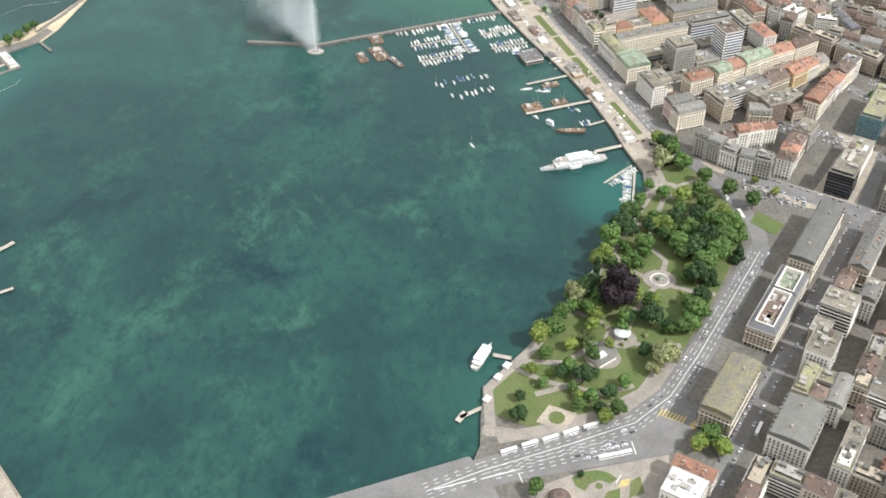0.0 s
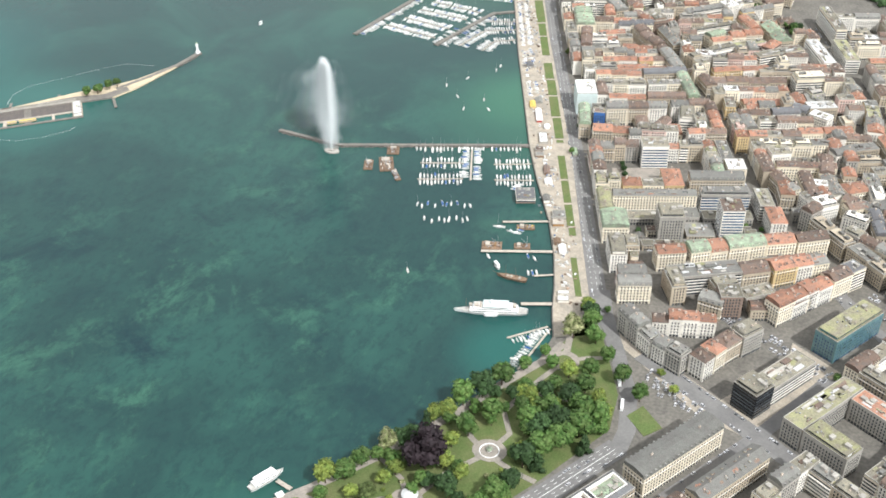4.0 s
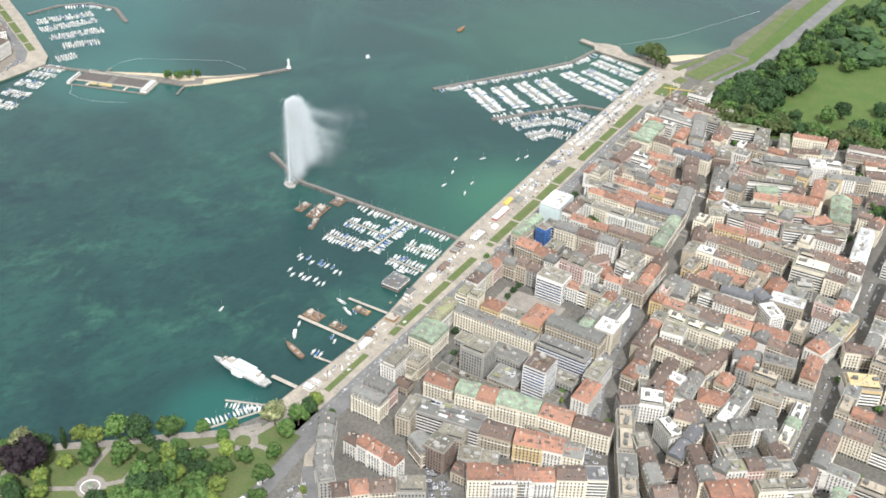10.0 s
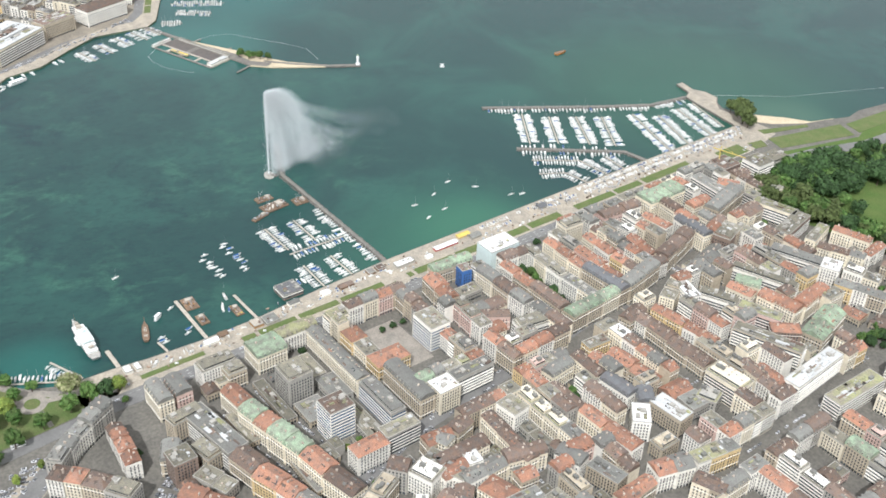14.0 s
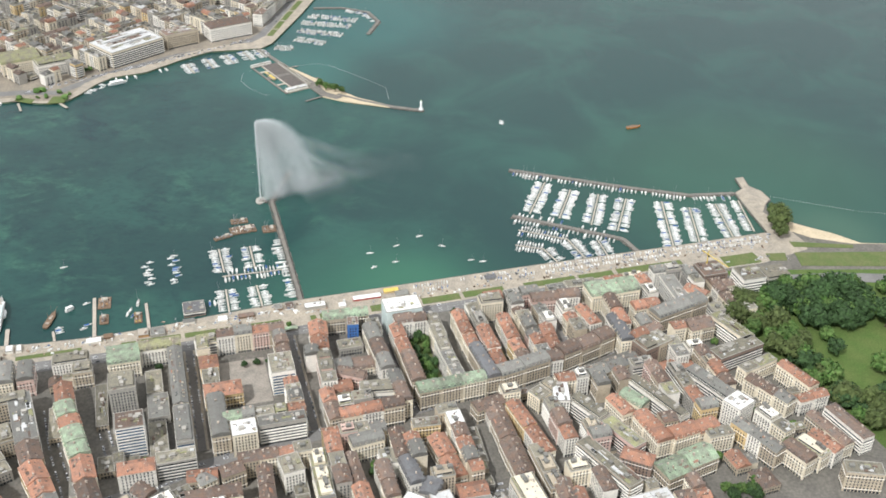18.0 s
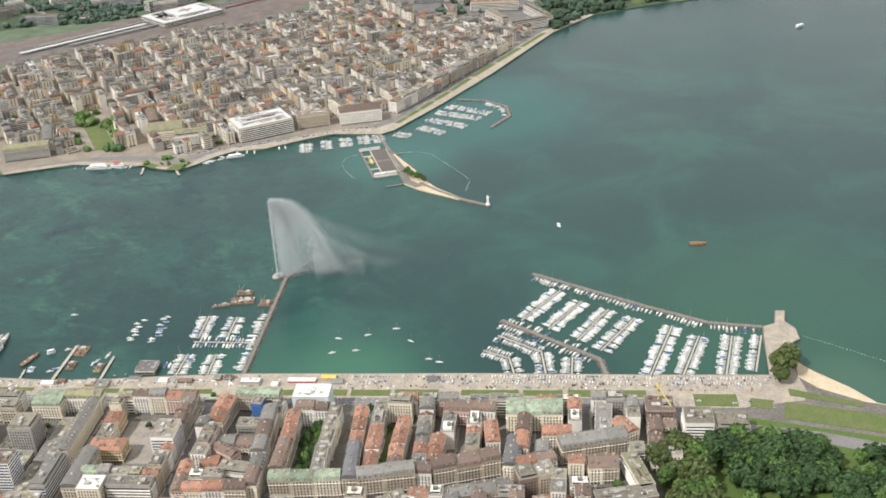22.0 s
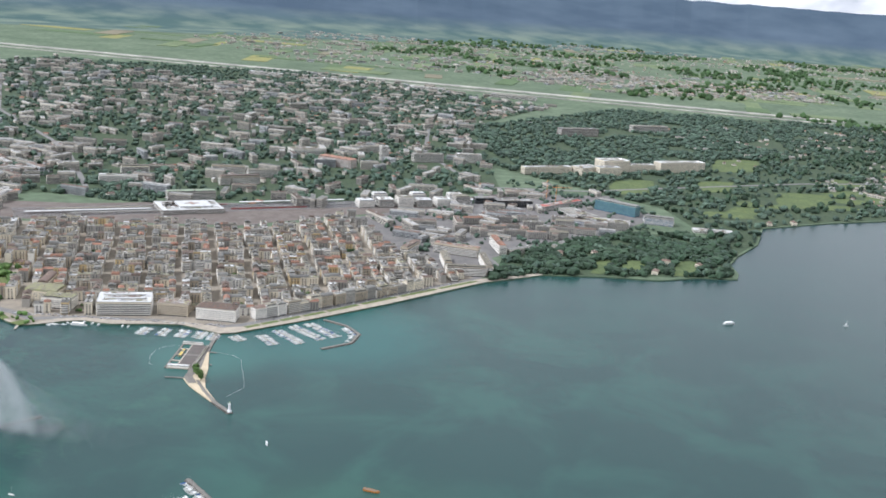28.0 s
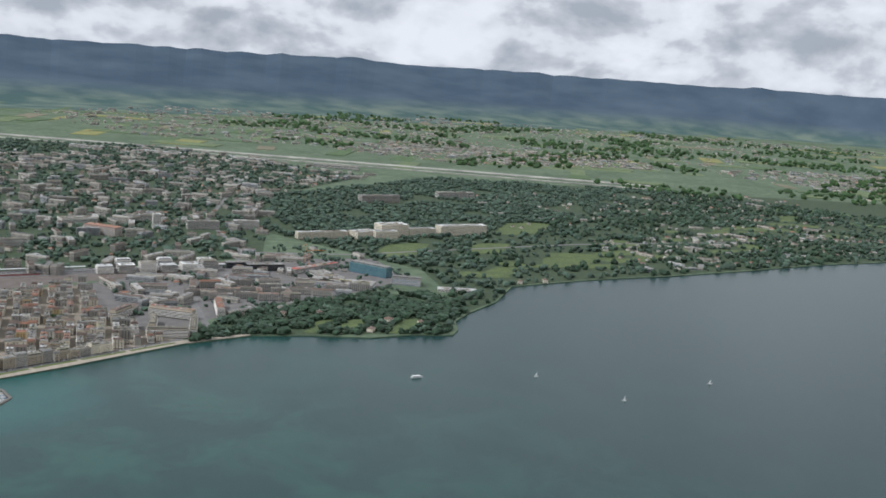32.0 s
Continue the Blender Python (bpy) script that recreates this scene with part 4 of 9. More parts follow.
block_q(-165, -146, 134, 168, 9, roof="flat", roof_mat=M_ZINC, wall=M_GREYW, chim=0, word="low hall")
block_q(-143, -128, 172, 222, 22, roof="flat", roof_mat=M_ZINC, wall=M_GREYW, style="band", glass=M_BLUEGLASS, word="office building")
block_q(-166, -150, 172, 222, 8, roof="flat", roof_mat=M_GRAVEL, wall=M_GREYW, chim=2, word="low hall")
block_q(-142, -129, 82, 168, 21, roof="gable", roof_mat=M_ZINC, wall=M_CREAM, chim=3)
block_q(-193, -162, 232, 248, 21, roof="hip", roof_mat=M_TILE, wall=M_PLASTER)
block_q(-161, -128, 228, 243, 21, roof="flat", roof_mat=M_GRAVEL, wall=M_GREYW, style="band", word="office building")
block_q(-114, -79, 140, 160, 16, roof="hip", roof_mat=M_TILE, wall=M_OCHRE, word="school building")
block_q(-114, -97, 96, 116, 16, roof="hip", roof_mat=M_TILE, wall=M_OCHRE, word="school building")
block_q(-113, -98, 117, 139, 15, roof="flat", roof_mat=M_GRAVEL, wall=M_CREAM)
block_q(-51, -29, 124, 153, 27, roof="flat", roof_mat=M_GRAVEL, wall=M_PLASTER, style="band", glass=M_BLUEGLASS, word="office block")
block_q(-96, -74, 208, 228, 25, roof="flat", roof_mat=M_WHITE, wall=M_CREAM, style="grid", chim=1, word="hall")
block_q(-72, -30, 206, 219, 23, roof="flat", roof_mat=M_ZINC, wall=M_GREYW, style="balcony")
block_q(-113, -97, 166, 222, 22, roof="mansard", roof_mat=M_ZINC, wall=M_BEIGE)
block_q(459, 486, 92, 118, 24, roof="flat", roof_mat=M_GRAVEL, wall=M_PLASTER, style="balcony", word="apartment block")
block_q(490, 520, 92, 116, 18, roof="flat", roof_mat=M_GRAVEL, wall=M_GREYW, style="balcony", word="apartment block")
block_q(424, 452, 70, 96, 21, roof="flat", roof_mat=M_BROWN, wall=M_BROWNW, style="grid", word="house behind scaffolding")
block_q(-318, -298, 158, 178, 25, roof="flat", roof_mat=M_GRAVEL, wall=M_BROWNW, style="grid", word="office tower")
# low yard buildings between the rows
for s0, s1, w0, w1, h, rm in ((-251, -238, 130, 172, 8, M_GRAVEL), (-233, -222, 204, 250, 8, M_ZINC), (-211, -200, 104, 164, 6, M_GRAVEL), (-196, -172, 150, 178, 7, M_ZINC), (-210, -196, 206, 226, 7, M_GRAVEL), (-252, -240, 86, 100, 9, M_BROWN), (-320, -306, 186, 214, 13, M_BROWN)):
    block_q(s0, s1, w0, w1, h, roof="flat" if rm is not M_BROWN else "gable", roof_mat=rm, wall=M_BEIGE, style="grid", chim=1, word="yard building")
# rows and blocks house by house
# curving rows
terrace(-238, 112, -235, 140, 16, 21, "gable", M_TILE, M_PINK, "classic")
terrace(-237, 143, -229, 179, 18, 22, "mansard", M_COPPER, M_CREAM, "classic")
terrace(-230, 180, -222, 217, 18, 22, "mansard", M_COPPER, M_CREAM, "classic")
terrace(-222, 218, -218, 247, 18, 22, "gable", M_TILE, M_CREAM, "classic")
terrace(-219, 248, -212, 280, 17, 22, "gable", M_BROWN, M_CREAM, "classic")
terrace(-276, 119, -266, 185, 20, 22, "flat", M_ZINC, M_GREYW, "band")
terrace(-267, 185, -261, 212, 19, 20, "gable", M_BROWN, M_BEIGE, "classic")
terrace(-263, 214, -255, 238, 19, 21, "gable", M_TILE, M_OCHRE, "classic")
terrace(-255, 238, -246, 270, 18, 20, "gable", M_TILE, M_PLASTER, "classic")
terrace(-298, 125, -268, 121, 14, 21, "flat", M_GRAVEL, M_BEIGE, "grid")
terrace(-299, 181, -286, 212, 16, 14, "flat", M_GRAVEL, M_GREYW, "grid")
terrace(-314, 219, -291, 252, 14, 18, "gable", M_BROWN, M_CREAM, "classic")
# block by the blue sheeting
terrace(5, 75, 1, 117, 17, 21, "hip", M_TILE, M_BEIGE, "classic")
terrace(12, 67, 58, 70, 13, 21, "mansard", M_COPPER, M_BEIGE, "classic")
terrace(40, 80, 38, 93, 11, 24, "flat", M_BROWN, M_HULLB, "grid")
terrace(54, 95, 57, 166, 14, 22, "mansard", M_ZINC, M_CREAM, "classic")
terrace(2, 126, 0, 171, 15, 22, "flat", M_GRAVEL, M_PINK, "classic")
terrace(11, 149, 35, 164, 12, 17, "gable", M_BROWN, M_PINK, "classic")
terrace(-6, 181, -4, 224, 13, 22, "gable", M_TILE, M_PLASTER, "classic")
terrace(0, 217, 59, 216, 13, 22, "mansard", M_TILE, M_BEIGE, "classic")
terrace(25, 186, 59, 191, 18, 20, "flat", M_GRAVEL, M_PLASTER, "band")
terrace(60, 172, 61, 217, 13, 22, "mansard", M_ZINC, M_CREAM, "classic")
# block with the planted court
terrace(79, 101, 80, 145, 13, 22, "gable", M_TILE, M_BEIGE, "classic")
terrace(80, 147, 80, 192, 13, 22, "mansard", M_BROWN, M_BEIGE, "classic")
terrace(76, 202, 142, 198, 14, 22, "mansard", M_COPPER, M_BEIGE, "classic")
terrace(119, 91, 118, 151, 13, 21, "flat", M_GRAVEL, M_PLASTER, "classic")
terrace(117, 153, 119, 202, 13, 21, "flat", M_ZINC, M_PLASTER, "classic")
# next block
terrace(146, 92, 147, 149, 13, 21, "gable", M_TILE, M_CREAM, "classic")
terrace(147, 151, 150, 204, 13, 21, "mansard", M_SLATE, M_BEIGE, "classic")
terrace(156, 197, 208, 187, 15, 22, "mansard", M_ZINC, M_BEIGE, "classic")
terrace(190, 106, 188, 149, 13, 21, "gable", M_TILE, M_PLASTER, "classic")
terrace(187, 151, 189, 192, 13, 21, "gable", M_TILE, M_OCHRE, "classic")
terrace(172, 85, 196, 86, 15, 26, "flat", M_GRAVEL, M_CREAM, "grid")
terrace(228, 88, 279, 93, 14, 21, "mansard", M_BROWN, M_PINK, "classic")
terrace(226, 135, 222, 174, 13, 21, "gable", M_TILE, M_PINK, "classic")
terrace(223, 183, 284, 164, 16, 22, "mansard", M_BROWN, M_BEIGE, "classic")
terrace(274, 110, 278, 144, 13, 20, "hip", M_TILE, M_CREAM, "classic")
terrace(289, 93, 344, 93, 24, 24, "mansard", M_COPPER, M_CREAM, "classic")
terrace(307, 107, 304, 156, 13, 22, "mansard", M_BROWN, M_CREAM, "classic")
terrace(298, 138, 295, 184, 14, 22, "mansard", M_SLATE, M_CREAM, "classic")
terrace(300, 181, 335, 166, 14, 22, "mansard", M_TILE, M_CREAM, "classic")
terrace(324, 130, 352, 130, 13, 22, "mansard", M_TILE, M_CREAM, "classic")
terrace(384, 85, 381, 140, 16, 22, "flat", M_ZINC, M_PLASTER, "band")
terrace(340, 148, 402, 132, 18, 22, "mansard", M_ZINC, M_BEIGE, "classic")
terrace(395, 109, 409, 130, 16, 22, "gable", M_TILE, M_OCHRE, "classic")
terrace(301, 196, 334, 185, 20, 24, "flat", M_GRAVEL, M_BROWNW, "grid")
terrace(339, 186, 338, 218, 14, 22, "flat", M_GRAVEL, M_PLASTER, "classic")
terrace(316, 217, 350, 212, 16, 10, "hip", M_TILE, M_BEIGE, "grid")
terrace(365, 171, 393, 169, 20, 20, "hip", M_BROWN, M_BEIGE, "classic")
terrace(403, 158, 417, 206, 14, 20, "flat", M_MOSS, M_CREAM, "balcony")
terrace(370, 222, 423, 210, 18, 20, "flat", M_GRAVEL, M_BROWNW, "band")
terrace(241, 212, 296, 199, 17, 16, "gable", M_ZINC, M_BEIGE, "classic")
terrace(276, 233, 300, 298, 12, 20, "flat", M_GRAVEL, M_PLASTER, "band")
terrace(334, 236, 355, 290, 17, 22, "flat", M_ZINC, M_PLASTER, "band")
terrace(348, 289, 356, 307, 22, 28, "flat", M_WHITE, M_PLASTER, "grid")
# beyond the main street
terrace(139, 230, 138, 326, 17, 16, "gable", M_BROWN, M_BEIGE, "classic")
terrace(121, 233, 150, 227, 14, 16, "gable", M_BROWN, M_BEIGE, "classic")
terrace(77, 260, 83, 313, 16, 15, "gable", M_TILE, M_BEIGE, "classic")
terrace(114, 250, 111, 294, 9, 8, "flat", M_GRAVEL, M_BEIGE, "grid")
terrace(77, 329, 103, 330, 18, 13, "gable", M_TILE, M_BROWNW, "grid")
terrace(44, 247, 43, 284, 14, 20, "gable", M_BROWN, M_CREAM, "classic")
terrace(43, 286, 46, 318, 14, 20, "mansard", M_SLATE, M_PLASTER, "classic")
terrace(49, 319, 62, 328, 18, 18, "mansard", M_SLATE, M_GREYW, "classic")
terrace(60, 243, 85, 245, 12, 18, "flat", M_GRAVEL, M_OCHRE, "classic")
terrace(2, 255, 31, 252, 14, 20, "mansard", M_ZINC, M_PLASTER, "classic")
terrace(-2, 266, -1, 305, 13, 20, "gable", M_BROWN, M_CREAM, "classic")
terrace(-1, 306, 0, 333, 14, 20, "gable", M_TILE, M_CREAM, "classic")
terrace(0, 334, 3, 367, 16, 20, "gable", M_TILE, M_PLASTER, "classic")
terrace(22, 287, 23, 328, 13, 20, "mansard", M_BROWN, M_CREAM, "classic")
terrace(27, 335, 39, 346, 24, 22, "flat", M_WHITE, M_PLASTER, "grid")
terrace(60, 332, 63, 366, 18, 20, "flat", M_PALE, M_PLASTER, "grid")
terrace(80, 349, 102, 350, 20, 14, "flat", M_ZINC, M_GREYW, "grid")
terrace(103, 344, 110, 362, 18, 15, "flat", M_MOSS, M_GREYW, "grid")
terrace(130, 334, 133, 371, 20, 24, "flat", M_MOSS, M_GREYW, "band")
terrace(155, 239, 160, 275, 13, 20, "gable", M_TILE, M_OCHRE, "classic")
terrace(160, 276, 165, 310, 13, 20, "gable", M_TILE, M_CREAM, "classic")
terrace(157, 297, 158, 351, 14, 20, "flat", M_GRAVEL, M_BEIGE, "classic")
terrace(178, 234, 204, 222, 16, 20, "flat", M_GRAVEL, M_CREAM, "grid")
terrace(206, 226, 199, 252, 15, 22, "flat", M_WHITE, M_PLASTER, "grid")
terrace(213, 245, 229, 281, 14, 20, "flat", M_GRAVEL, M_PLASTER, "band")
terrace(230, 282, 245, 322, 14, 20, "flat", M_MOSS, M_PINK, "band")
terrace(198, 303, 221, 366, 15, 21, "flat", M_GRAVEL, M_BEIGE, "balcony")
terrace(227, 323, 249, 341, 15, 18, "hip", M_TILE, M_BROWNW, "classic")
terrace(247, 254, 253, 281, 14, 20, "gable", M_TILE, M_CREAM, "classic")
terrace(259, 252, 272, 274, 14, 20, "mansard", M_COPPER, M_CREAM, "classic")
terrace(263, 282, 268, 324, 15, 21, "mansard", M_TILE, M_CREAM, "classic")
terrace(275, 318, 323, 311, 15, 21, "mansard", M_TILE, M_CREAM, "classic")
terrace(250, 353, 303, 341, 22, 18, "hip", M_COPPER, M_BEIGE, "classic")
terrace(343, 312, 361, 360, 14, 20, "gable", M_ZINC, M_OCHRE, "classic")
terrace(373, 302, 384, 337, 14, 20, "flat", M_GRAVEL, M_CREAM, "classic")
terrace(371, 351, 380, 377, 14, 20, "mansard", M_BROWN, M_CREAM, "classic")
terrace(386, 346, 397, 373, 14, 19, "flat", M_MOSS, M_CREAM, "classic")
terrace(401, 343, 412, 371, 13, 20, "gable", M_TILE, M_PLASTER, "classic")
terrace(415, 319, 425, 366, 12, 20, "gable", M_BROWN, M_BEIGE, "classic")
terrace(437, 316, 446, 364, 13, 20, "hip", M_BROWN, M_PLASTER, "balcony")
terrace(387, 258, 405, 304, 14, 20, "gable", M_BROWN, M_CREAM, "classic")
terrace(384, 249, 424, 238, 12, 20, "flat", M_GRAVEL, M_CREAM, "classic")
terrace(427, 248, 439, 288, 13, 20, "gable", M_TILE, M_CREAM, "classic")
terrace(414, 299, 446, 296, 11, 18, "hip", M_TILE, M_PLASTER, "classic")
terrace(402, 392, 432, 404, 15, 22, "flat", M_GRAVEL, M_PLASTER, "classic")
terrace(325, 339, 327, 360, 15, 9, "gable", M_TILE, M_BEIGE, "grid")
terrace(336, 365, 338, 387, 18, 9, "hip", M_BROWN, M_BEIGE, "grid")
terrace(163, 342, 158, 387, 14, 20, "gable", M_BROWN, M_BEIGE, "classic")
terrace(172, 354, 170, 384, 13, 18, "gable", M_TILE, M_PLASTER, "classic")
terrace(171, 390, 244, 384, 16, 22, "flat", M_PALE, M_PLASTER, "balcony")
terrace(267, 430, 346, 428, 14, 26, "flat", M_GRAVEL, M_BEIGE, "balcony")
terrace(187, 423, 252, 424, 18, 18, "flat", M_MOSS, M_PLASTER, "band")
terrace(-74, 264, -77, 328, 13, 20, "gable", M_BROWN, M_CREAM, "classic")
terrace(-54, 261, -51, 283, 18, 24, "flat", M_GRAVEL, M_PLASTER, "grid")
terrace(-28, 255, -30, 334, 14, 20, "flat", M_MOSS, M_CREAM, "classic")
terrace(-49, 337, -25, 338, 14, 20, "mansard", M_TILE, M_PINK, "classic")
terrace(-47, 273, -47, 317, 12, 8, "flat", M_GRAVEL, M_GREYW, "grid")
terrace(-138, 262, -112, 264, 14, 20, "gable", M_TILE, M_PLASTER, "classic")
terrace(-111, 264, -91, 259, 14, 20, "gable", M_BROWN, M_BEIGE, "classic")
terrace(-144, 287, -95, 288, 13, 20, "mansard", M_BROWN, M_CREAM, "classic")
terrace(-161, 281, -153, 303, 20, 24, "flat", M_GRAVEL, M_PLASTER, "grid")
terrace(-138, 313, -96, 313, 14, 20, "gable", M_ZINC, M_CREAM, "classic")
# by the bend of the main street
terrace(-182, 278, -227, 299, 15, 21, "flat", M_GRAVEL, M_BEIGE, "classic")
terrace(-231, 301, -274, 322, 16, 22, "flat", M_ZINC, M_BEIGE, "grid")
terrace(-287, 323, -268, 351, 14, 22, "mansard", M_ZINC, M_BEIGE, "classic")
terrace(-217, 350, -266, 364, 14, 21, "gable", M_BROWN, M_BEIGE, "classic")
terrace(-236, 372, -215, 399, 20, 22, "mansard", M_TILE, M_PLASTER, "classic")
terrace(-174, 309, -189, 329, 14, 21, "flat", M_GRAVEL, M_PLASTER, "grid")
terrace(-213, 335, -170, 339, 13, 20, "mansard", M_SLATE, M_BEIGE, "classic")
terrace(-301, 361, -283, 395, 14, 22, "flat", M_GRAVEL, M_CREAM, "grid")
terrace(-299, 333, -330, 352, 14, 21, "gable", M_BROWN, M_BEIGE, "classic")
terrace(-140, 319, -161, 340, 14, 20, "gable", M_BROWN, M_CREAM, "classic")
terrace(-126, 260, -120, 275, 14, 21, "hip", M_ZINC, M_CREAM, "classic")
terrace(-146, 276, -131, 312, 18, 22, "flat", M_GRAVEL, M_PLASTER, "grid")
# further back
terrace(-150, 299, -124, 299, 16, 20, "gable", M_TILE, M_PLASTER, "classic")
terrace(-124, 299, -111, 301, 14, 22, "flat", M_WHITE, M_PLASTER, "grid")
terrace(-159, 315, -155, 334, 15, 20, "gable", M_BROWN, M_CREAM, "classic")
terrace(-123, 323, -116, 349, 20, 18, "hip", M_TILE, M_BEIGE, "classic")
terrace(-95, 313, -60, 322, 14, 20, "mansard", M_BROWN, M_CREAM, "classic")
terrace(-101, 336, -84, 338, 13, 20, "gable", M_TILE, M_OCHRE, "classic")
terrace(-149, 353, -95, 358, 15, 20, "flat", M_ZINC, M_PLASTER, "classic")
terrace(-90, 363, -88, 389, 16, 20, "flat", M_GRAVEL, M_BEIGE, "classic")
terrace(-75, 379, -71, 410, 16, 20, "mansard", M_ZINC, M_CREAM, "classic")
terrace(-51, 400, -14, 398, 14, 20, "gable", M_TILE, M_BEIGE, "classic")
terrace(-6, 392, 28, 401, 18, 20, "hip", M_TILE, M_PLASTER, "classic")
terrace(-38, 355, -32, 385, 15, 18, "flat", M_ZINC, M_GREYW, "grid")
terrace(-52, 331, -45, 354, 15, 20, "mansard", M_ZINC, M_PLASTER, "classic")
terrace(30, 402, 74, 409, 15, 20, "flat", M_MOSS, M_OCHRE, "classic")
terrace(-32, 429, -19, 457, 22, 20, "flat", M_GRAVEL, M_OCHRE, "balcony")
terrace(17, 416, 27, 441, 15, 20, "gable", M_BROWN, M_CREAM, "classic")
# blocks between the quay and the main street
perimeter(Q, -115, -28, 67, 205, 22, seed=1, roofs=ROOFS, court=False)
perimeter(Q, -15, 66, 67, 206, 22, seed=2, join="south", roofs=ROOFS)
perimeter(Q, 80, 146, 88, 206, 22, seed=3, join="south", court=False, roofs=[M_ZINC, M_TILE, M_ZINC, M_BROWN, M_COPPER], walls=[M_CREAM, M_PLASTER, M_PLASTER, M_BEIGE])
perimeter(Q, 158, 200, 67, 196, 21, seed=4, join="south", roofs=[M_ZINC, M_TILE, M_GRAVEL, M_BROWN, M_GRAVEL])
perimeter(Q, 204, 240, 67, 192, 20, seed=5, join="south", roofs=[M_TILE, M_ZINC, M_BROWN, M_GRAVEL])
perimeter(Q, 252, 306, 67, 184, 20, seed=6, join="south", roofs=[M_TILE, M_BROWN, M_GRAVEL, M_GRAVEL, M_ZINC])
perimeter(Q, 318, 362, 66, 178, 22, seed=7, join="south", roofs=[M_COPPER, M_ZINC, M_TILE, M_GRAVEL], walls=[M_CREAM, M_PLASTER])
perimeter(Q, 372, 418, 66, 168, 22, seed=8, join="south", roofs=[M_GRAVEL, M_ZINC, M_GRAVEL, M_TILE], walls=[M_PLASTER, M_CREAM, M_GREYW])
perimeter(Q, 424, 452, 100, 160, 20, seed=9)
# ---- the hotel quarter beside the park ----
block_r(-3, 57, 34, 58, 23, roof="mansard", roof_mat=M_LICHEN, wall=M_BEIGE, word="hotel")


def sunk_deck(base, a, d, h, ends):
    """Steep slate slopes round a flat roof that lies sunk behind them, with a white rim; ends: how far the slopes reach in at either end."""
    x0, x1, y0, y1 = -a / 2 - 0.3, a / 2 + 0.3, -d / 2 - 0.5, d / 2 + 0.5
    u0, u1, v0, v1 = -a / 2 + ends[0], a / 2 - ends[1], -d / 2 + 4.0, d / 2 - 4.0
    m = Mesher()
    outer = [(x0, y0, h - 0.2), (x1, y0, h - 0.2), (x1, y1, h - 0.2), (x0, y1, h - 0.2)]
    inner = [(u0, v0, h + 3.4), (u1, v0, h + 3.4), (u1, v1, h + 3.4), (u0, v1, h + 3.4)]
    m.add(outer + inner, [(k, (k + 1) % 4, 4 + (k + 1) % 4, 4 + k) for k in range(4)])
    child("roof_slope", m.mesh("roof_slope", M_SLATE), base, label="steep dark slate slopes")
    m = Mesher()
    for p0, p1, q0, q1 in ((u0, u1, v0, v0 + 0.9), (u0, u1, v1 - 0.9, v1), (u0, u0 + 0.9, v0 + 0.9, v1 - 0.9), (u1 - 0.9, u1, v0 + 0.9, v1 - 0.9)):
        m.box(p0, p1, q0, q1, h, h + 3.6)
    child("roof_rim", m.mesh("roof_rim", M_PLASTER), base, label="white rim round the roof terrace")


sunk_deck(block_r(96, 147, 33, 56, 19, roof="flat", roof_mat=M_BROWN, wall=M_BEIGE, word="hotel", chim=0), 51, 23, 19, (6, 1.2))
sunk_deck(block_r(147.4, 180, 33, 56, 19, roof="flat", roof_mat=M_COPPER, wall=M_BEIGE, word="bank building", chim=0), 32.6, 23, 19, (1.2, 4))
block_r(189, 276, 35, 56, 22, roof="mansard", roof_mat=M_ZINC, wall=M_CREAM, word="long palace hotel")
block_r(84, 114, 80, 100, 30, roof="flat", roof_mat=M_GRAVEL, wall=M_PLASTER, style="grid", word="office tower")
block_r(140, 163, 75, 100, 29, roof="flat", roof_mat=M_GRAVEL, wall=M_GREYW, style="band", glass=M_BLACK, word="office tower")
block_r(208, 282, 79, 96, 20, roof="gable", roof_mat=M_ZINC, wall=M_BEIGE)
block_r(-2, 40, 83, 112, 23, roof="mansard", roof_mat=M_ZINC, wall=M_PLASTER, word="bank building")
block_r(320, 342, 28, 51, 25, roof="flat", roof_mat=M_GRAVEL, wall=M_BLACK, style="band", word="office tower")
block_r(342, 398, 30, 50, 19, roof="flat", roof_mat=M_GRAVEL, wall=M_GREYW, style="band", word="office building")
block_r(320, 398, 77, 95, 23, roof="flat", roof_mat=M_MOSS, wall=M_GREYW, style="grid", word="large department store")
block_r(320, 340, 96, 135, 23, roof="flat", roof_mat=M_MOSS, wall=M_GREYW, style="grid", word="department store wing")
block_r(380, 398, 96, 135, 22, roof="flat", roof_mat=M_TILE, wall=M_GREYW, style="grid", word="department store wing")
block_r(428, 494, 26, 48, 24, roof="flat", roof_mat=M_MOSS, wall=M_TEAL, style="grid", glass=M_BLUEGLASS, word="office building")
row(R(322, -96), R(316, -52), 15, 22, [M_ZINC, M_GRAVEL], [M_PLASTER, M_GREYW], 18)
row(R(316, -51), R(319, -21), 15, 22, [M_ZINC, M_ZINC, M_BROWN], [M_PLASTER, M_GREYW], 18)
row(R(322, -12), R(336, -13), 16, 21, [M_BROWN], [M_PLASTER], 20)
row(R(337, -13), R(351, -14), 16, 21, [M_TILE], [M_CREAM], 20)
row(R(352, -14), R(372, -14), 16, 21, [M_BROWN], [M_BEIGE], 20)
row(R(373, -13), R(396, -11), 18, 22, [M_GRAVEL], [M_GREYW], 20)
row(R(338, -78), R(378, -40), 13, 19, [M_TILE, M_TILE, M_BROWN], [M_PLASTER], 16)
row(R(380, -104), R(403, -52), 15, 21, [M_GRAVEL, M_ZINC], [M_BEIGE, M_BROWNW], 18)
row(R(414, -76), R(436, -66), 15, 22, [M_GRAVEL], [M_BEIGE], 20)
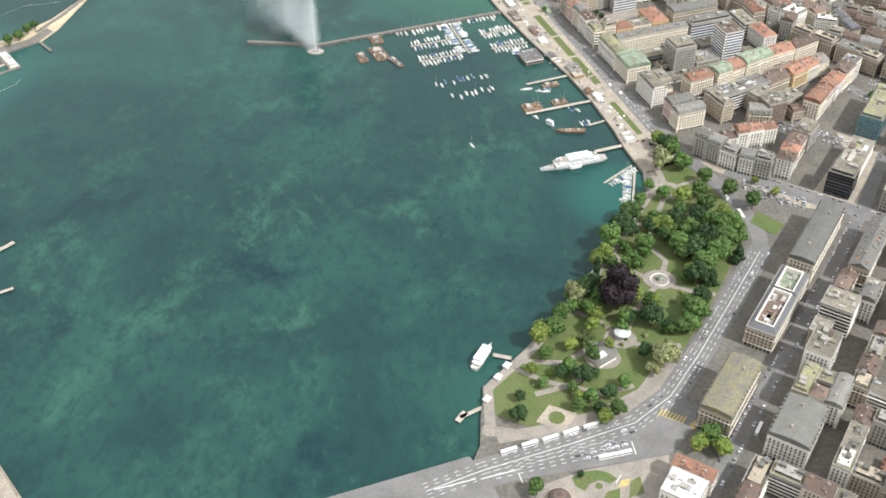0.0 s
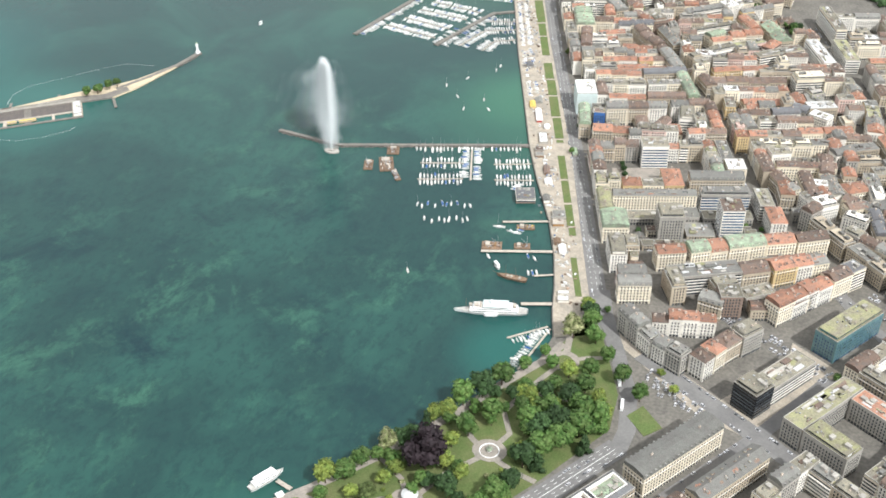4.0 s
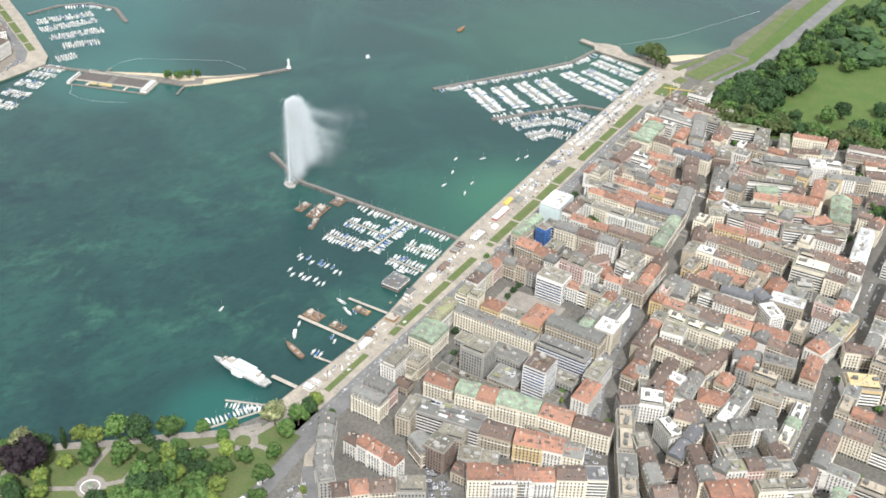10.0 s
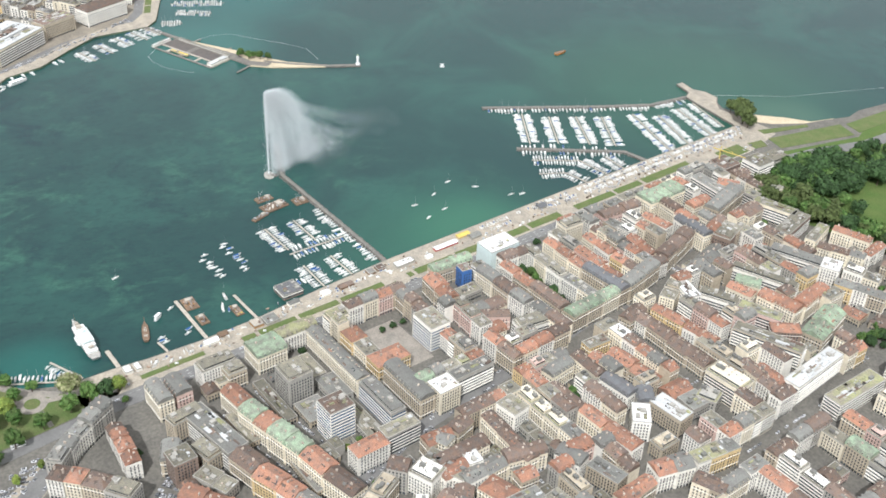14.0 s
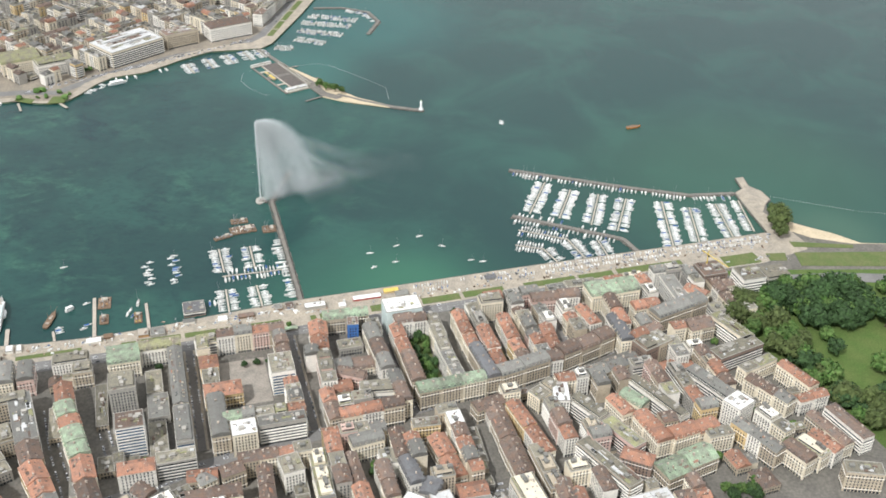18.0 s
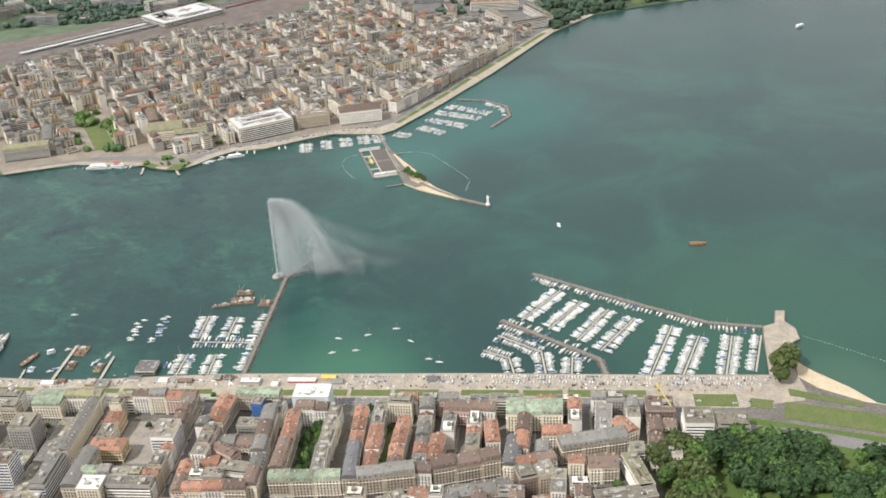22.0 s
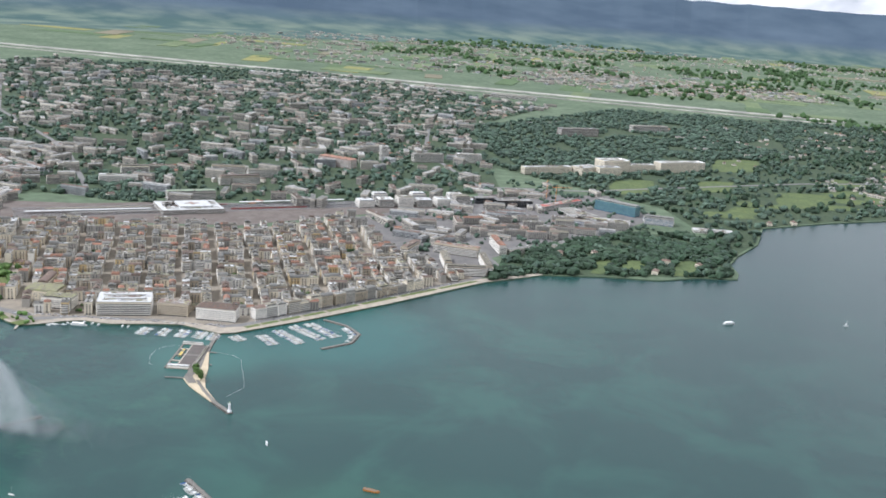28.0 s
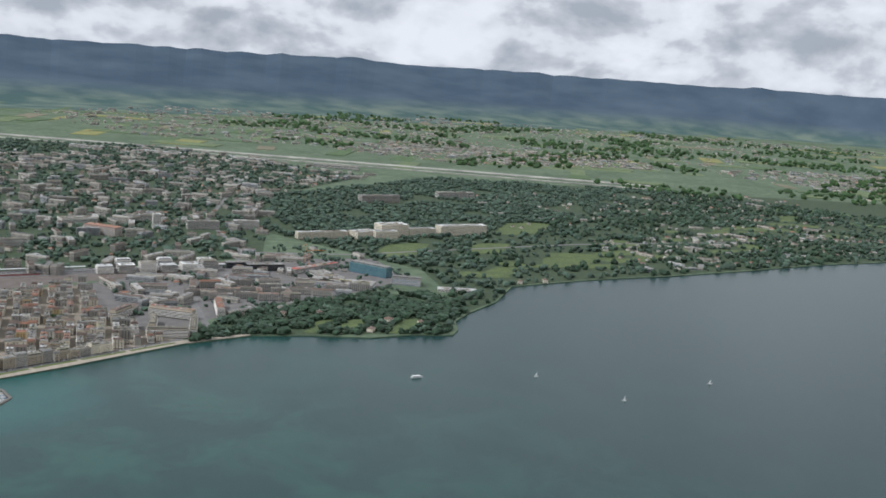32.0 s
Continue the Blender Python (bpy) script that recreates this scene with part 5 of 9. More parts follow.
row(R(430, -21), R(500, -15), 16, 21, [M_TILE, M_TILE, M_TILE, M_BROWN], [M_PLASTER, M_PLASTER, M_CREAM], 18, keep=lambda x, y: True)
row(R(501, -15), R(542, -10), 16, 21, [M_SLATE, M_ZINC, M_BROWN], [M_PLASTER, M_CREAM], 20, keep=lambda x, y: True)
row(R(440, -52), R(470, -48), 14, 15, [M_GRAVEL, M_BROWN], [M_PLASTER], 18)
row(R(474, -50), R(516, -46), 13, 18, [M_ZINC, M_TILE], [M_PLASTER], 18)
settle()
perimeter(R, 572, 626, -100, 20, 24, seed=301, roofs=[M_ZINC, M_GRAVEL, M_COPPER, M_BROWN], walls=[M_BEIGE, M_GREYW, M_CREAM])
perimeter(R, 563, 616, 44, 95, 22, seed=302, roofs=[M_GRAVEL, M_ZINC, M_TILE], walls=[M_CREAM, M_PLASTER])
perimeter(R, 640, 700, -64, -4, 21, seed=303)
perimeter(R, 640, 700, 8, 62, 22, seed=304, roofs=[M_MOSS, M_BROWN, M_GRAVEL], walls=[M_CREAM, M_PLASTER])
settle()
row(R(118, 82), R(136, 82), 14, 18, None, None, 18)
n = 70
for a0, a1, b0, b1 in ((48, 80, 83, 120), (168, 202, 76, 110), (-5, 60, 128, 200), (74, 150, 118, 200), (164, 230, 122, 200), (244, 305, 110, 200), (412, 490, 68, 140), (-90, -20, 82, 150), (-90, -20, 165, 240),
                       (0, 90, 215, 300), (105, 190, 215, 300), (205, 300, 215, 300), (320, 400, 150, 230), (415, 500, 160, 240)):
    n += 1
    perimeter(R, a0, a1, b0, b1, 22, seed=n, join="west" if b0 > 115 or a0 < -10 else None, roofs=[M_GRAVEL, M_ZINC, M_BROWN, M_MOSS, M_GRAVEL], walls=[M_GREYW, M_BEIGE, M_PLASTER, M_CREAM], wide=22)
claim(156, 452, radians(-31), 34, 44, 2)
house(161.5, 459.5, radians(-31), 30, 12, 15, roof="gable", roof_mat=M_TILE, wall=M_PLASTER, sides="fbrl")
house(152, 443.5, radians(-31), 26, 23, 17, roof="flat", roof_mat=M_WHITE, wall=M_PLASTER, sides="fbrl")

settle()
for args in ((-330, -258, 60, 275), (-262, -196, 100, 275)):
    claim(*Q((args[0] + args[1]) / 2, (args[2] + args[3]) / 2), QYAW, args[1] - args[0], args[3] - args[2], 2)

claim(*Q(314, 380), QYAW, 40, 34, 6)
# blocks south of the main street
n = 20
for s0, s1, w0 in ((-185, -120, 275), (-108, -32, 246), (-20, 36, 234), (48, 104, 228), (150, 196, 216), (206, 252, 212), (262, 308, 206), (316, 366, 196)):
    n += 1
    w1 = {-185: 345}.get(s0, 318 - max(0, s0 - 100) * 0.1)
    perimeter(Q, s0, s1, w0, w1, 22, seed=n, join="south")
for s0, s1, w0, w1 in ((-230, -160, 365, 440), (-148, -84, 352, 412), (-72, -10, 340, 410), (2, 60, 334, 408), (72, 132, 332, 404), (144, 204, 326, 400), (216, 276, 318, 396), (288, 352, 318, 392),
                       (-240, -175, 455, 540), (-160, -95, 432, 530), (-80, -10, 432, 520), (5, 75, 430, 520), (90, 160, 428, 520), (175, 240, 428, 516), (255, 330, 426, 510),
                       (-210, -130, 555, 640), (-110, -30, 545, 640), (-10, 70, 545, 640), (90, 170, 545, 640), (190, 270, 545, 640), (290, 360, 530, 640)):
    n += 1
    far = w0 > 420
    perimeter(Q, s0, s1, w0, w1, 21, seed=n, chim=1 if far else 2, wide=24 if far else 18, join="south")

# low sheds, workshops and trees in the yards that houses close in on all sides
ry = random.Random(63)


def closed_in(s0, w0, reach=26):
    """True where houses stand within reach on all four sides of a free place."""
    return all(any(not clear_of(*Q(s0 + ds * k, w0 + dw * k)) for k in range(4, reach, 4)) for ds, dw in ((1, 0), (-1, 0), (0, 1), (0, -1)))


for si in range(-300, 440, 11):
    for wi in range(72, 470, 11):
        s0, w0 = si + ry.uniform(-3, 3), wi + ry.uniform(-3, 3)
        if not clear_of(*Q(s0, w0)) or any(abs(s0 - st) < 9 and w0 < 212 for st in (-122, -22, 72, 152, 246, 312, 367)) or -98 < s0 < -50 and 90 < w0 < 162 or 92 < s0 < 114 and w0 < 200 or not closed_in(s0, w0):
            continue
        if ry.random() < 0.22:
            COURT_TREES.append((*Q(s0, w0), ry.uniform(5, 9)))
        elif ry.random() < 0.85:
            rm = ry.choice((M_GRAVEL, M_GRAVEL, M_ZINC, M_BROWN, M_TILE, M_MOSS, M_ZINC))
            house(*Q(s0, w0), QYAW + ry.choice((0, 1.5708)), ry.uniform(9, 15), ry.uniform(7, 11), ry.choice((4, 5, 7, 10, 13)), "flat" if rm in (M_GRAVEL, M_MOSS) or ry.random() < 0.4 else "gable", rm, ry.choice((M_BEIGE, M_GREYW, M_CREAM)), "grid", "fb", chim=0, join="yards")

# ---- the far bank ----
# large buildings on the far quay
def block_x(x, y, yaw_deg, a, d, h, **kw):
    claim(x, y, radians(yaw_deg), a, d, 6)
    kw.setdefault("chim", 1)
    kw.setdefault("dormers", False)
    return house(x, y, radians(yaw_deg), a, d, h, sides=kw.pop("sides", "fbrl"), group="far town", **kw)


hotel = block_x(-582, 748, 142, 94, 62, 26, roof="flat", roof_mat=M_PALE, wall=M_CREAM, style="balcony", chim=0, word="large hotel block")
# raised brown boxes stand in for the dark open slots of the courtyard
m = Mesher()
for k in range(7):
    m.box(-30 + k * 8.5, -24 + k * 8.5, -7, 7, 26.1, 26.9)
child("rooflight_row", m.mesh("rooflight_row", M_BROWN), hotel, kind="stuff", label="brown boxes in place of dark courtyard slots")
m = Mesher()
m.box(-36, 36, -14, -9, 26.1, 29)
m.box(-36, 36, 9, 14, 26.1, 29)
child("penthouse", m.mesh("penthouse", M_PALE), hotel)
block_x(-684, 884, 126, 72, 30, 24, roof="hip", roof_mat=M_BROWN, wall=M_PLASTER, style="grid", word="large hotel")
block_x(-640, 815, 130, 55, 28, 24, roof="flat", roof_mat=M_BROWN, wall=M_BEIGE, style="grid", word="hotel")
block_x(-505, 660, 127, 56, 30, 20, roof="flat", roof_mat=M_MOSS, wall=M_PLASTER, style="grid", word="hotel")
block_x(-511, 602, 125, 58, 44, 20, roof="mansard", roof_mat=M_MOSS, wall=M_CREAM, word="palace hotel")
block_x(-548, 545, 224, 66, 18, 20, roof="mansard", roof_mat=M_BROWN, wall=M_CREAM, word="palace hotel wing")
block_x(-364, 431, 128, 72, 26, 20, roof="mansard", roof_mat=M_MOSS, wall=M_GREYW, word="long quay building")
block_x(-420, 424, 222, 70, 18, 20, roof="mansard", roof_mat=M_ZINC, wall=M_CREAM, word="long quay building")
post = block_x(-1184, 134, 157, 158, 110, 12, roof="flat", roof_mat=M_PALE, wall=M_GREYW, style="band", chim=2, word="large postal hall")
block_x(-1262, 40, 157, 130, 26, 24, roof="flat", roof_mat=M_COPPER, wall=M_GREYW, style="band", word="office slab")
m = Mesher()
m.box(-40, 44, -34, 34, 12, 17)
child("upper_hall", m.mesh("upper_hall", M_PALE), post, 10, 0, 0)
m = Mesher()
m.box(-17, 17, -4, 4, 17, 17.6)
m.box(-4, 4, -14, -4, 17, 17.6)
m.box(-4, 4, 4, 14, 17, 17.6)
child("roof_cross", m.mesh("roof_cross", M_BROWNW), post, 8, 0, 0, label="dark cross-shaped rooflight")
block_x(-2215, 794, 92, 134, 30, 30, roof="flat", roof_mat=M_ZINC, wall=M_TEAL, style="grid", glass=M_BLUEGLASS, word="long glazed office block")
block_x(-2060, 760, 70, 120, 50, 14, roof="flat", roof_mat=M_ZINC, wall=M_GREYW, style="band", word="hall")
block_x(-1425, 835, 112, 108, 22, 24, roof="flat", roof_mat=M_TILE, wall=M_BEIGE, style="balcony", word="apartment slab")
block_x(-1545, 865, 50, 108, 18, 22, roof="flat", roof_mat=M_TILE, wall=M_PLASTER, style="balcony", word="apartment slab")
block_x(-1330, 770, 20, 70, 18, 24, roof="flat", roof_mat=M_BROWN, wall=M_BEIGE, style="balcony", word="apartment slab")
block_x(-2226, 1096, 127, 110, 30, 8, roof="flat", roof_mat=M_PALE, wall=M_PLASTER, style="band", word="lakeside hall")
block_x(-2196, 938, 135, 74, 28, 18, roof="flat", roof_mat=M_ZINC, wall=M_GREYW, style="band", glass=M_BLUEGLASS, word="glazed office block")
# stepped pale offices beyond the tracks, dark glass blocks and a red hall
for k in range(6):
    f = (k + 0.5) / 6
    x, y = -1577 - 302 * f - 14, 361 + 164 * f - 27
    block_x(x, y, 151.5, 44, 36, 19 + 5 * (k % 3), roof="flat", roof_mat=(M_PALE, M_WHITE, M_GRAVEL)[k % 3], wall=(M_PLASTER, M_GREYW)[k % 2], style=("grid", "band")[k % 2], word="modern office block")
    if k % 2:
        block_x(x - 26, y - 46, 151.5, 40, 26, 27, roof="flat", roof_mat=M_PALE, wall=M_PLASTER, style="band", glass=M_BLUEGLASS, word="modern office block")
block_x(-2002, 574, 146.6, 108, 30, 20, roof="flat", roof_mat=M_SLATE, wall=M_BLACK, style="band", chim=0, word="long office block")
block_x(-1966, 500, 146.6, 70, 26, 18, roof="flat", roof_mat=M_SLATE, wall=M_BLACK, style="band", chim=0, word="office block")
block_x(-2120, 658, 178, 186, 26, 15, roof="flat", roof_mat=M_RED, wall=M_GREYW, style="band", chim=0, word="long hall under construction")
for x, y, yw, a in ((-1728, 850, 138, 52), (-1770, 888, 138, 50), (-1700, 800, 138, 60), (-1745, 800, 48, 40), (-1640, 770, 138, 60), (-1790, 830, 138, 44), (-1690, 742, 138, 64), (-1748, 752, 138, 48), (-1810, 780, 138, 56), (-1620, 700, 150, 60), (-1850, 850, 128, 60), (-1880, 900, 128, 54), (-1900, 820, 130, 50), (-1960, 880, 128, 60), (-1950, 780, 130, 60), (-2010, 920, 126, 56), (-1868, 720, 140, 60), (-1800, 680, 145, 60), (-1720, 655, 150, 70)):
    block_x(x, y, yw, a, 15, 17 + (a % 3) * 2, roof="gable" if a % 4 else "flat", roof_mat=(M_BROWN, M_TILE, M_GRAVEL)[a % 3], wall=(M_GREYW, M_BEIGE, M_GREYW, M_CREAM)[int(-x) % 4], style="grid", word="apartment house", join="far")
overlay("pavement_office_quarter", [(-1290, 720), (-1500, 430), (-1800, 440), (-2100, 430), (-2420, 640), (-2270, 900), (-2000, 930), (-1640, 900), (-1440, 905), (-1300, 1000)], 0.17, M_ASPH, "grey paving between far offices and flats")
# angular white hall roof, curved grey blocks and flats towards the lakeside park
block_x(-2020, 850, 118, 176, 70, 14, roof="flat", roof_mat=M_FARROOF, wall=M_GREYW, style="band", glass=M_BLUEGLASS, chim=2, word="angular exhibition hall")
block_x(-2180, 952, 118, 82, 24, 22, roof="flat", roof_mat=M_ZINC, wall=M_GREYW, style="band", glass=M_BLUEGLASS, word="office block")
block_x(-1297, 966, 136, 88, 16, 21, roof="flat", roof_mat=M_GRAVEL, wall=M_BEIGE, style="balcony", word="apartment slab")
block_x(-1330, 880, 137, 16, 90, 20, roof="flat", roof_mat=M_GRAVEL, wall=M_BEIGE, style="balcony", word="apartment wing")
block_x(-1378, 958, 46, 120, 15, 22, roof="flat", roof_mat=M_GRAVEL, wall=M_BEIGE, style="balcony", word="apartment slab")
# named slabs among the suburb's trees
for x, y, yw, a, d, h, rm, wm in ((-1228, -246, 145, 105, 18, 24, M_PALE, M_PLASTER), (-1580, -196, 140, 100, 18, 30, M_GRAVEL, M_BEIGE), (-1512, -62, 160, 120, 20, 26, M_BROWN, M_BEIGE), (-2070, -376, 158, 120, 60, 20, M_GRAVEL, M_PLASTER), (-1998, -150, 104, 125, 40, 28, M_TILE, M_PINK), (-2222, -150, 150, 26, 24, 52, M_WHITE, M_PLASTER), (-1640, -110, 150, 90, 18, 26, M_GRAVEL, M_GREYW), (-2350, -60, 150, 110, 30, 30, M_ZINC, M_GREYW), (-2480, 20, 140, 90, 26, 32, M_PALE, M_GREYW), (-2300, -300, 150, 130, 34, 24, M_GRAVEL, M_GREYW), (-1340, -330, 150, 80, 16, 26, M_GRAVEL, M_CREAM), (-3525, -200, 155, 190, 40, 34, M_SLATE, M_BROWNW), (-4010, -120, 152, 190, 36, 30, M_GRAVEL, M_GREYW)):
    block_x(x, y, yw, a, d, h, roof="flat", roof_mat=rm, wall=wm, style="balcony" if d < 24 else "band", word="large suburb block")
for x, y, yw in ((-1636, 985, 30), (-1712, 1036, 40), (-1791, 1188, 120), (-1683, 1220, 20), (-1830, 1258, 60), (-2480, 1150, 30), (-2560, 1190, 40)):
    block_x(x, y, yw, 22, 14, 9, roof="hip", roof_mat=M_BROWN, wall=M_CREAM, style="grid", word="park villa")
# the palace above the park: a long pale front with a tall middle
for x, y, yaw, a, d, h in ((-2570, 296, -24, 190, 26, 26), (-2700, 372, -10, 90, 50, 28), (-2830, 400, -25, 110, 60, 46), (-2760, 424, -25, 90, 40, 30), (-2940, 452, -25, 110, 34, 28), (-3090, 530, -25, 200, 44, 38)):
    block_x(x, y, yaw, a, d, h, roof="flat", roof_mat=M_WHITE if h > 30 else M_PALE, wall=M_CREAM, style="grid", chim=0, word="palace wing")

N1 = Vector((-0.80, 0.60))
N2 = Vector((-0.60, -0.80))
NO = Vector((-640, 840))


def N(s, w):
    p = NO + N1 * s + N2 * w
    return p.x, p.y


def inside(pts, x, y):
    hit = False
    for (x0, y0), (x1, y1) in zip(pts, pts[1:] + pts[:1]):
        if (y0 > y) != (y1 > y) and x < (x1 - x0) * (y - y0) / (y1 - y0) + x0:
            hit = not hit
    return hit


DENSE = [(-360, 430), (-440, 560), (-460, 690), (-610, 800), (-690, 935), (-990, 965), (-1280, 985), (-1330, 700), (-1500, 420), (-1180, 400), (-1040, 270), (-890, 150), (-740, 20), (-690, -70), (-580, 30), (-438, 256), (-350, 400)]
rf = random.Random(11)
FAR_WALLS = [M_CREAM] * 5 + [M_OCHRE] + [M_BEIGE] * 3 + [M_PLASTER] * 2 + [M_GREYW] * 4
FAR_ROOFS = [M_BROWN] * 4 + [M_TILE] * 2 + [M_GRAVEL] * 8 + [M_ZINC] * 6 + [M_FARROOF] * 6 + [M_MOSS] + [M_PALE]
row((-733, 923), (-800, 933), 16, 21, [M_ZINC, M_BROWN, M_GRAVEL], [M_CREAM, M_PLASTER], 22, rf, "far quay houses", chim=1)
row((-803, 934), (-905, 946), 16, 24, [M_ZINC, M_BROWN, M_GRAVEL], [M_CREAM, M_PLASTER, M_BEIGE], 24, rf, "far quay houses", chim=1)
row((-912, 947), (-1010, 959), 16, 23, [M_ZINC, M_GRAVEL, M_BROWN], [M_GREYW, M_BEIGE], 26, rf, "far quay houses", chim=1)
row((-1022, 960), (-1140, 974), 15, 20, [M_GRAVEL, M_BROWN, M_MOSS], [M_GREYW, M_BEIGE, M_CREAM], 26, rf, "far quay houses", chim=1)
settle()
claim(-499, 455, radians(224), 235, 74, 0)


def in_town(x, y):
    return clear_of(x, y) and inside(DENSE, x, y)


for si in range(-10, 15):
    for wi in range(-5, 10):
        s0, w0 = si * 70 + rf.uniform(-5, 5), wi * 98 + rf.uniform(-6, 6) + (si % 3) * 14
        sz, wz = rf.uniform(50, 59), rf.uniform(74, 87)
        x, y = N(s0 + sz / 2, w0 + wz / 2)
        if inside(DENSE, x, y):
            perimeter(N, s0, s0 + sz, w0, w0 + wz, rf.choice((13, 16, 19, 20, 22, 25)), depth=rf.uniform(11, 14), seed=1000 + si * 40 + wi, roofs=FAR_ROOFS, walls=FAR_WALLS, group="far town", chim=1, wide=16, join="far", keep=in_town)
        else:
            for dw in (0, 50):
                x0, y0 = N(s0, w0 + dw)
                row((x0, y0), N(s0 + sz, w0 + dw), 13, rf.choice((14, 18, 20)), FAR_ROOFS, FAR_WALLS, 18, rf, "far town", keep=in_town, chim=1, join="far")
CLAIMS_LATER.clear()


# distant suburbs: one mesh of small houses and blocks for each district
def suburb(name, label, poly, count, hi, seed, big=0.3):
    r = random.Random(seed)
    xs, ys = [p[0] for p in poly], [p[1] for p in poly]
    m = Mesher()
    left = count
    while left > 0:
        x, y = r.uniform(min(xs), max(xs)), r.uniform(min(ys), max(ys))
        left -= 1
        if not inside(poly, x, y) or not clear_of(x, y):
            continue
        yaw = r.choice((0.4, 0.4 + 1.5708, 1.1, 2.4)) + r.gauss(0, 0.25)
        if r.random() < big:
            a, d, h = r.uniform(30, 80), r.uniform(12, 20), r.uniform(0.5, 1.0) * hi
            flat = True
        else:
            a, d, h = r.uniform(10, 22), r.uniform(9, 13), r.uniform(5, 0.45 * hi)
            flat = r.random() < 0.3
        w = r.choice((0, 0, 1, 2, 2, 2))
        m.turned_box(x, y, yaw, a, d, LAND - 1, LAND + h, w)
        if flat:
            m.turned_box(x, y, yaw, a - 0.8, d - 0.8, LAND + h, LAND + h + 0.5, r.choice((3, 3, 3, 5, 5, 6)))
            m.turned_box(x, y, yaw, 6, 4, LAND + h, LAND + h + 3, 3)
            for k in range(1, int(h / 3.3)):
                m.turned_box(x, y, yaw, a + 0.15, d + 0.15, LAND + k * 3.3 - 1.6, LAND + k * 3.3, 7)
        else:
            c, s = math.cos(yaw), math.sin(yaw)
            P = lambda u, v, z: (x + c * u - s * v, y + s * u + c * v, z)
            z0, z1 = LAND + h, LAND + h + d * 0.3
            u, v = a / 2 + 0.4, d / 2 + 0.4
            m.add([P(-u, -v, z0), P(u, -v, z0), P(u, v, z0), P(-u, v, z0), P(-u, 0, z1), P(u, 0, z1)], [(0, 1, 5, 4), (2, 3, 4, 5), (1, 2, 5), (3, 0, 4)], r.choice((5, 5, 4, 3)))
    thing(name, 0, 0, 0, 0, label, "houses", "", "stuff", m.mesh(name, M_FARWALL, M_FARGREY, M_FARWALL, M_FARROOF, M_TILE, M_BROWN, M_ZINC, M_PANE))


suburb("houses_behind_station", "pale blocks and houses between trees beyond the railway", [(-1000, -200), (-1350, 250), (-1800, 430), (-2100, 420), (-2500, 100), (-3400, -700), (-3000, -3600), (-900, -2800), (-800, -400)], 1900, 30, 1, 0.42)
suburb("houses_beyond_tracks", "brown apartment houses beside the railway", [(-1500, 470), (-1350, 760), (-1620, 760), (-2000, 600), (-1980, 500)], 60, 24, 2, 0.7)
suburb("houses_office_quarter", "grey office blocks behind the lakeside park", [(-1650, 480), (-1500, 620), (-1460, 900), (-1640, 950), (-2000, 985), (-2250, 980), (-2420, 640), (-2380, 300), (-1900, 330)], 80, 22, 3, 0.75)
suburb("houses_station_front", "brown town houses behind the far quay", [(-300, 420), (-480, 200), (-720, 0), (-1500, -900), (-600, -900), (-300, 0)], 900, 26, 4, 0.6)
suburb("houses_airport_side", "pale houses before the airport", [(-3200, -600), (-4400, -900), (-4300, -2600), (-3000, -2200)], 650, 22, 5, 0.4)
suburb("houses_plain_village", "pale village houses on the plain", [(-5600, -1100), (-6900, -300), (-7600, -900), (-6800, -2500), (-5400, -2200)], 1500, 16, 6, 0.25)
suburb("houses_plain_town", "small houses of a town on the plain", [(-6800, 900), (-8200, 1700), (-8600, 500), (-7200, -200)], 700, 16, 7, 0.3)
suburb("houses_foothill", "small houses below the mountain", [(-8800, -4500), (-12000, 500), (-12600, -500), (-9600, -5600)], 1500, 18, 8, 0.3)
suburb("houses_shore_villas", "white villas between trees on the far shore", [(-3000, 1330), (-3700, 1600), (-4600, 1900), (-4800, 1400), (-3400, 900)], 420, 14, 9, 0.15)
suburb("houses_woodside", "small houses between woods", [(-3300, 600), (-5000, 1500), (-6000, 800), (-4200, -200)], 420, 14, 10, 0.12)

suburb("houses_plain_west", "scattered small houses on the plain", [(-4600, -3200), (-6200, -1600), (-9000, -3600), (-7600, -6200), (-5200, -5200)], 1600, 18, 11, 0.35)
suburb("houses_plain_middle", "small villages between fields and woods", [(-6200, -1500), (-8000, 200), (-11500, -1000), (-9500, -4000)], 1100, 16, 12, 0.2)
suburb("houses_plain_east", "small villages between fields and woods", [(-6000, 1400), (-8200, 3600), (-12500, 4600), (-11500, 800), (-8200, 400)], 1100, 16, 13, 0.2)

# airport: runway, taxiway and long hangars
for i, (off, half) in enumerate(((0, 42), (190, 16))):
    p, q = Vector((-3100, -4600)), Vector((-5760, 230))
    nrm = Vector((0.88, 0.48)) * off
    slab("runway", ribbon([tuple(p + nrm), tuple(q + nrm)], half), LAND - 0.5, LAND + 5.0, M_RUNWAY, "pale concrete airport runway", "runway")
for x, y, a in ((-4470, -1250, 260), (-4230, -1700, 200), (-3980, -2150, 220), (-3760, -2550, 200)):
    block_x(x, y, 118, a, 46, 18, roof="flat", roof_mat=M_SLATE if a > 250 else M_WHITE, wall=M_GREYW, style="band", chim=0, word="airport hangar")

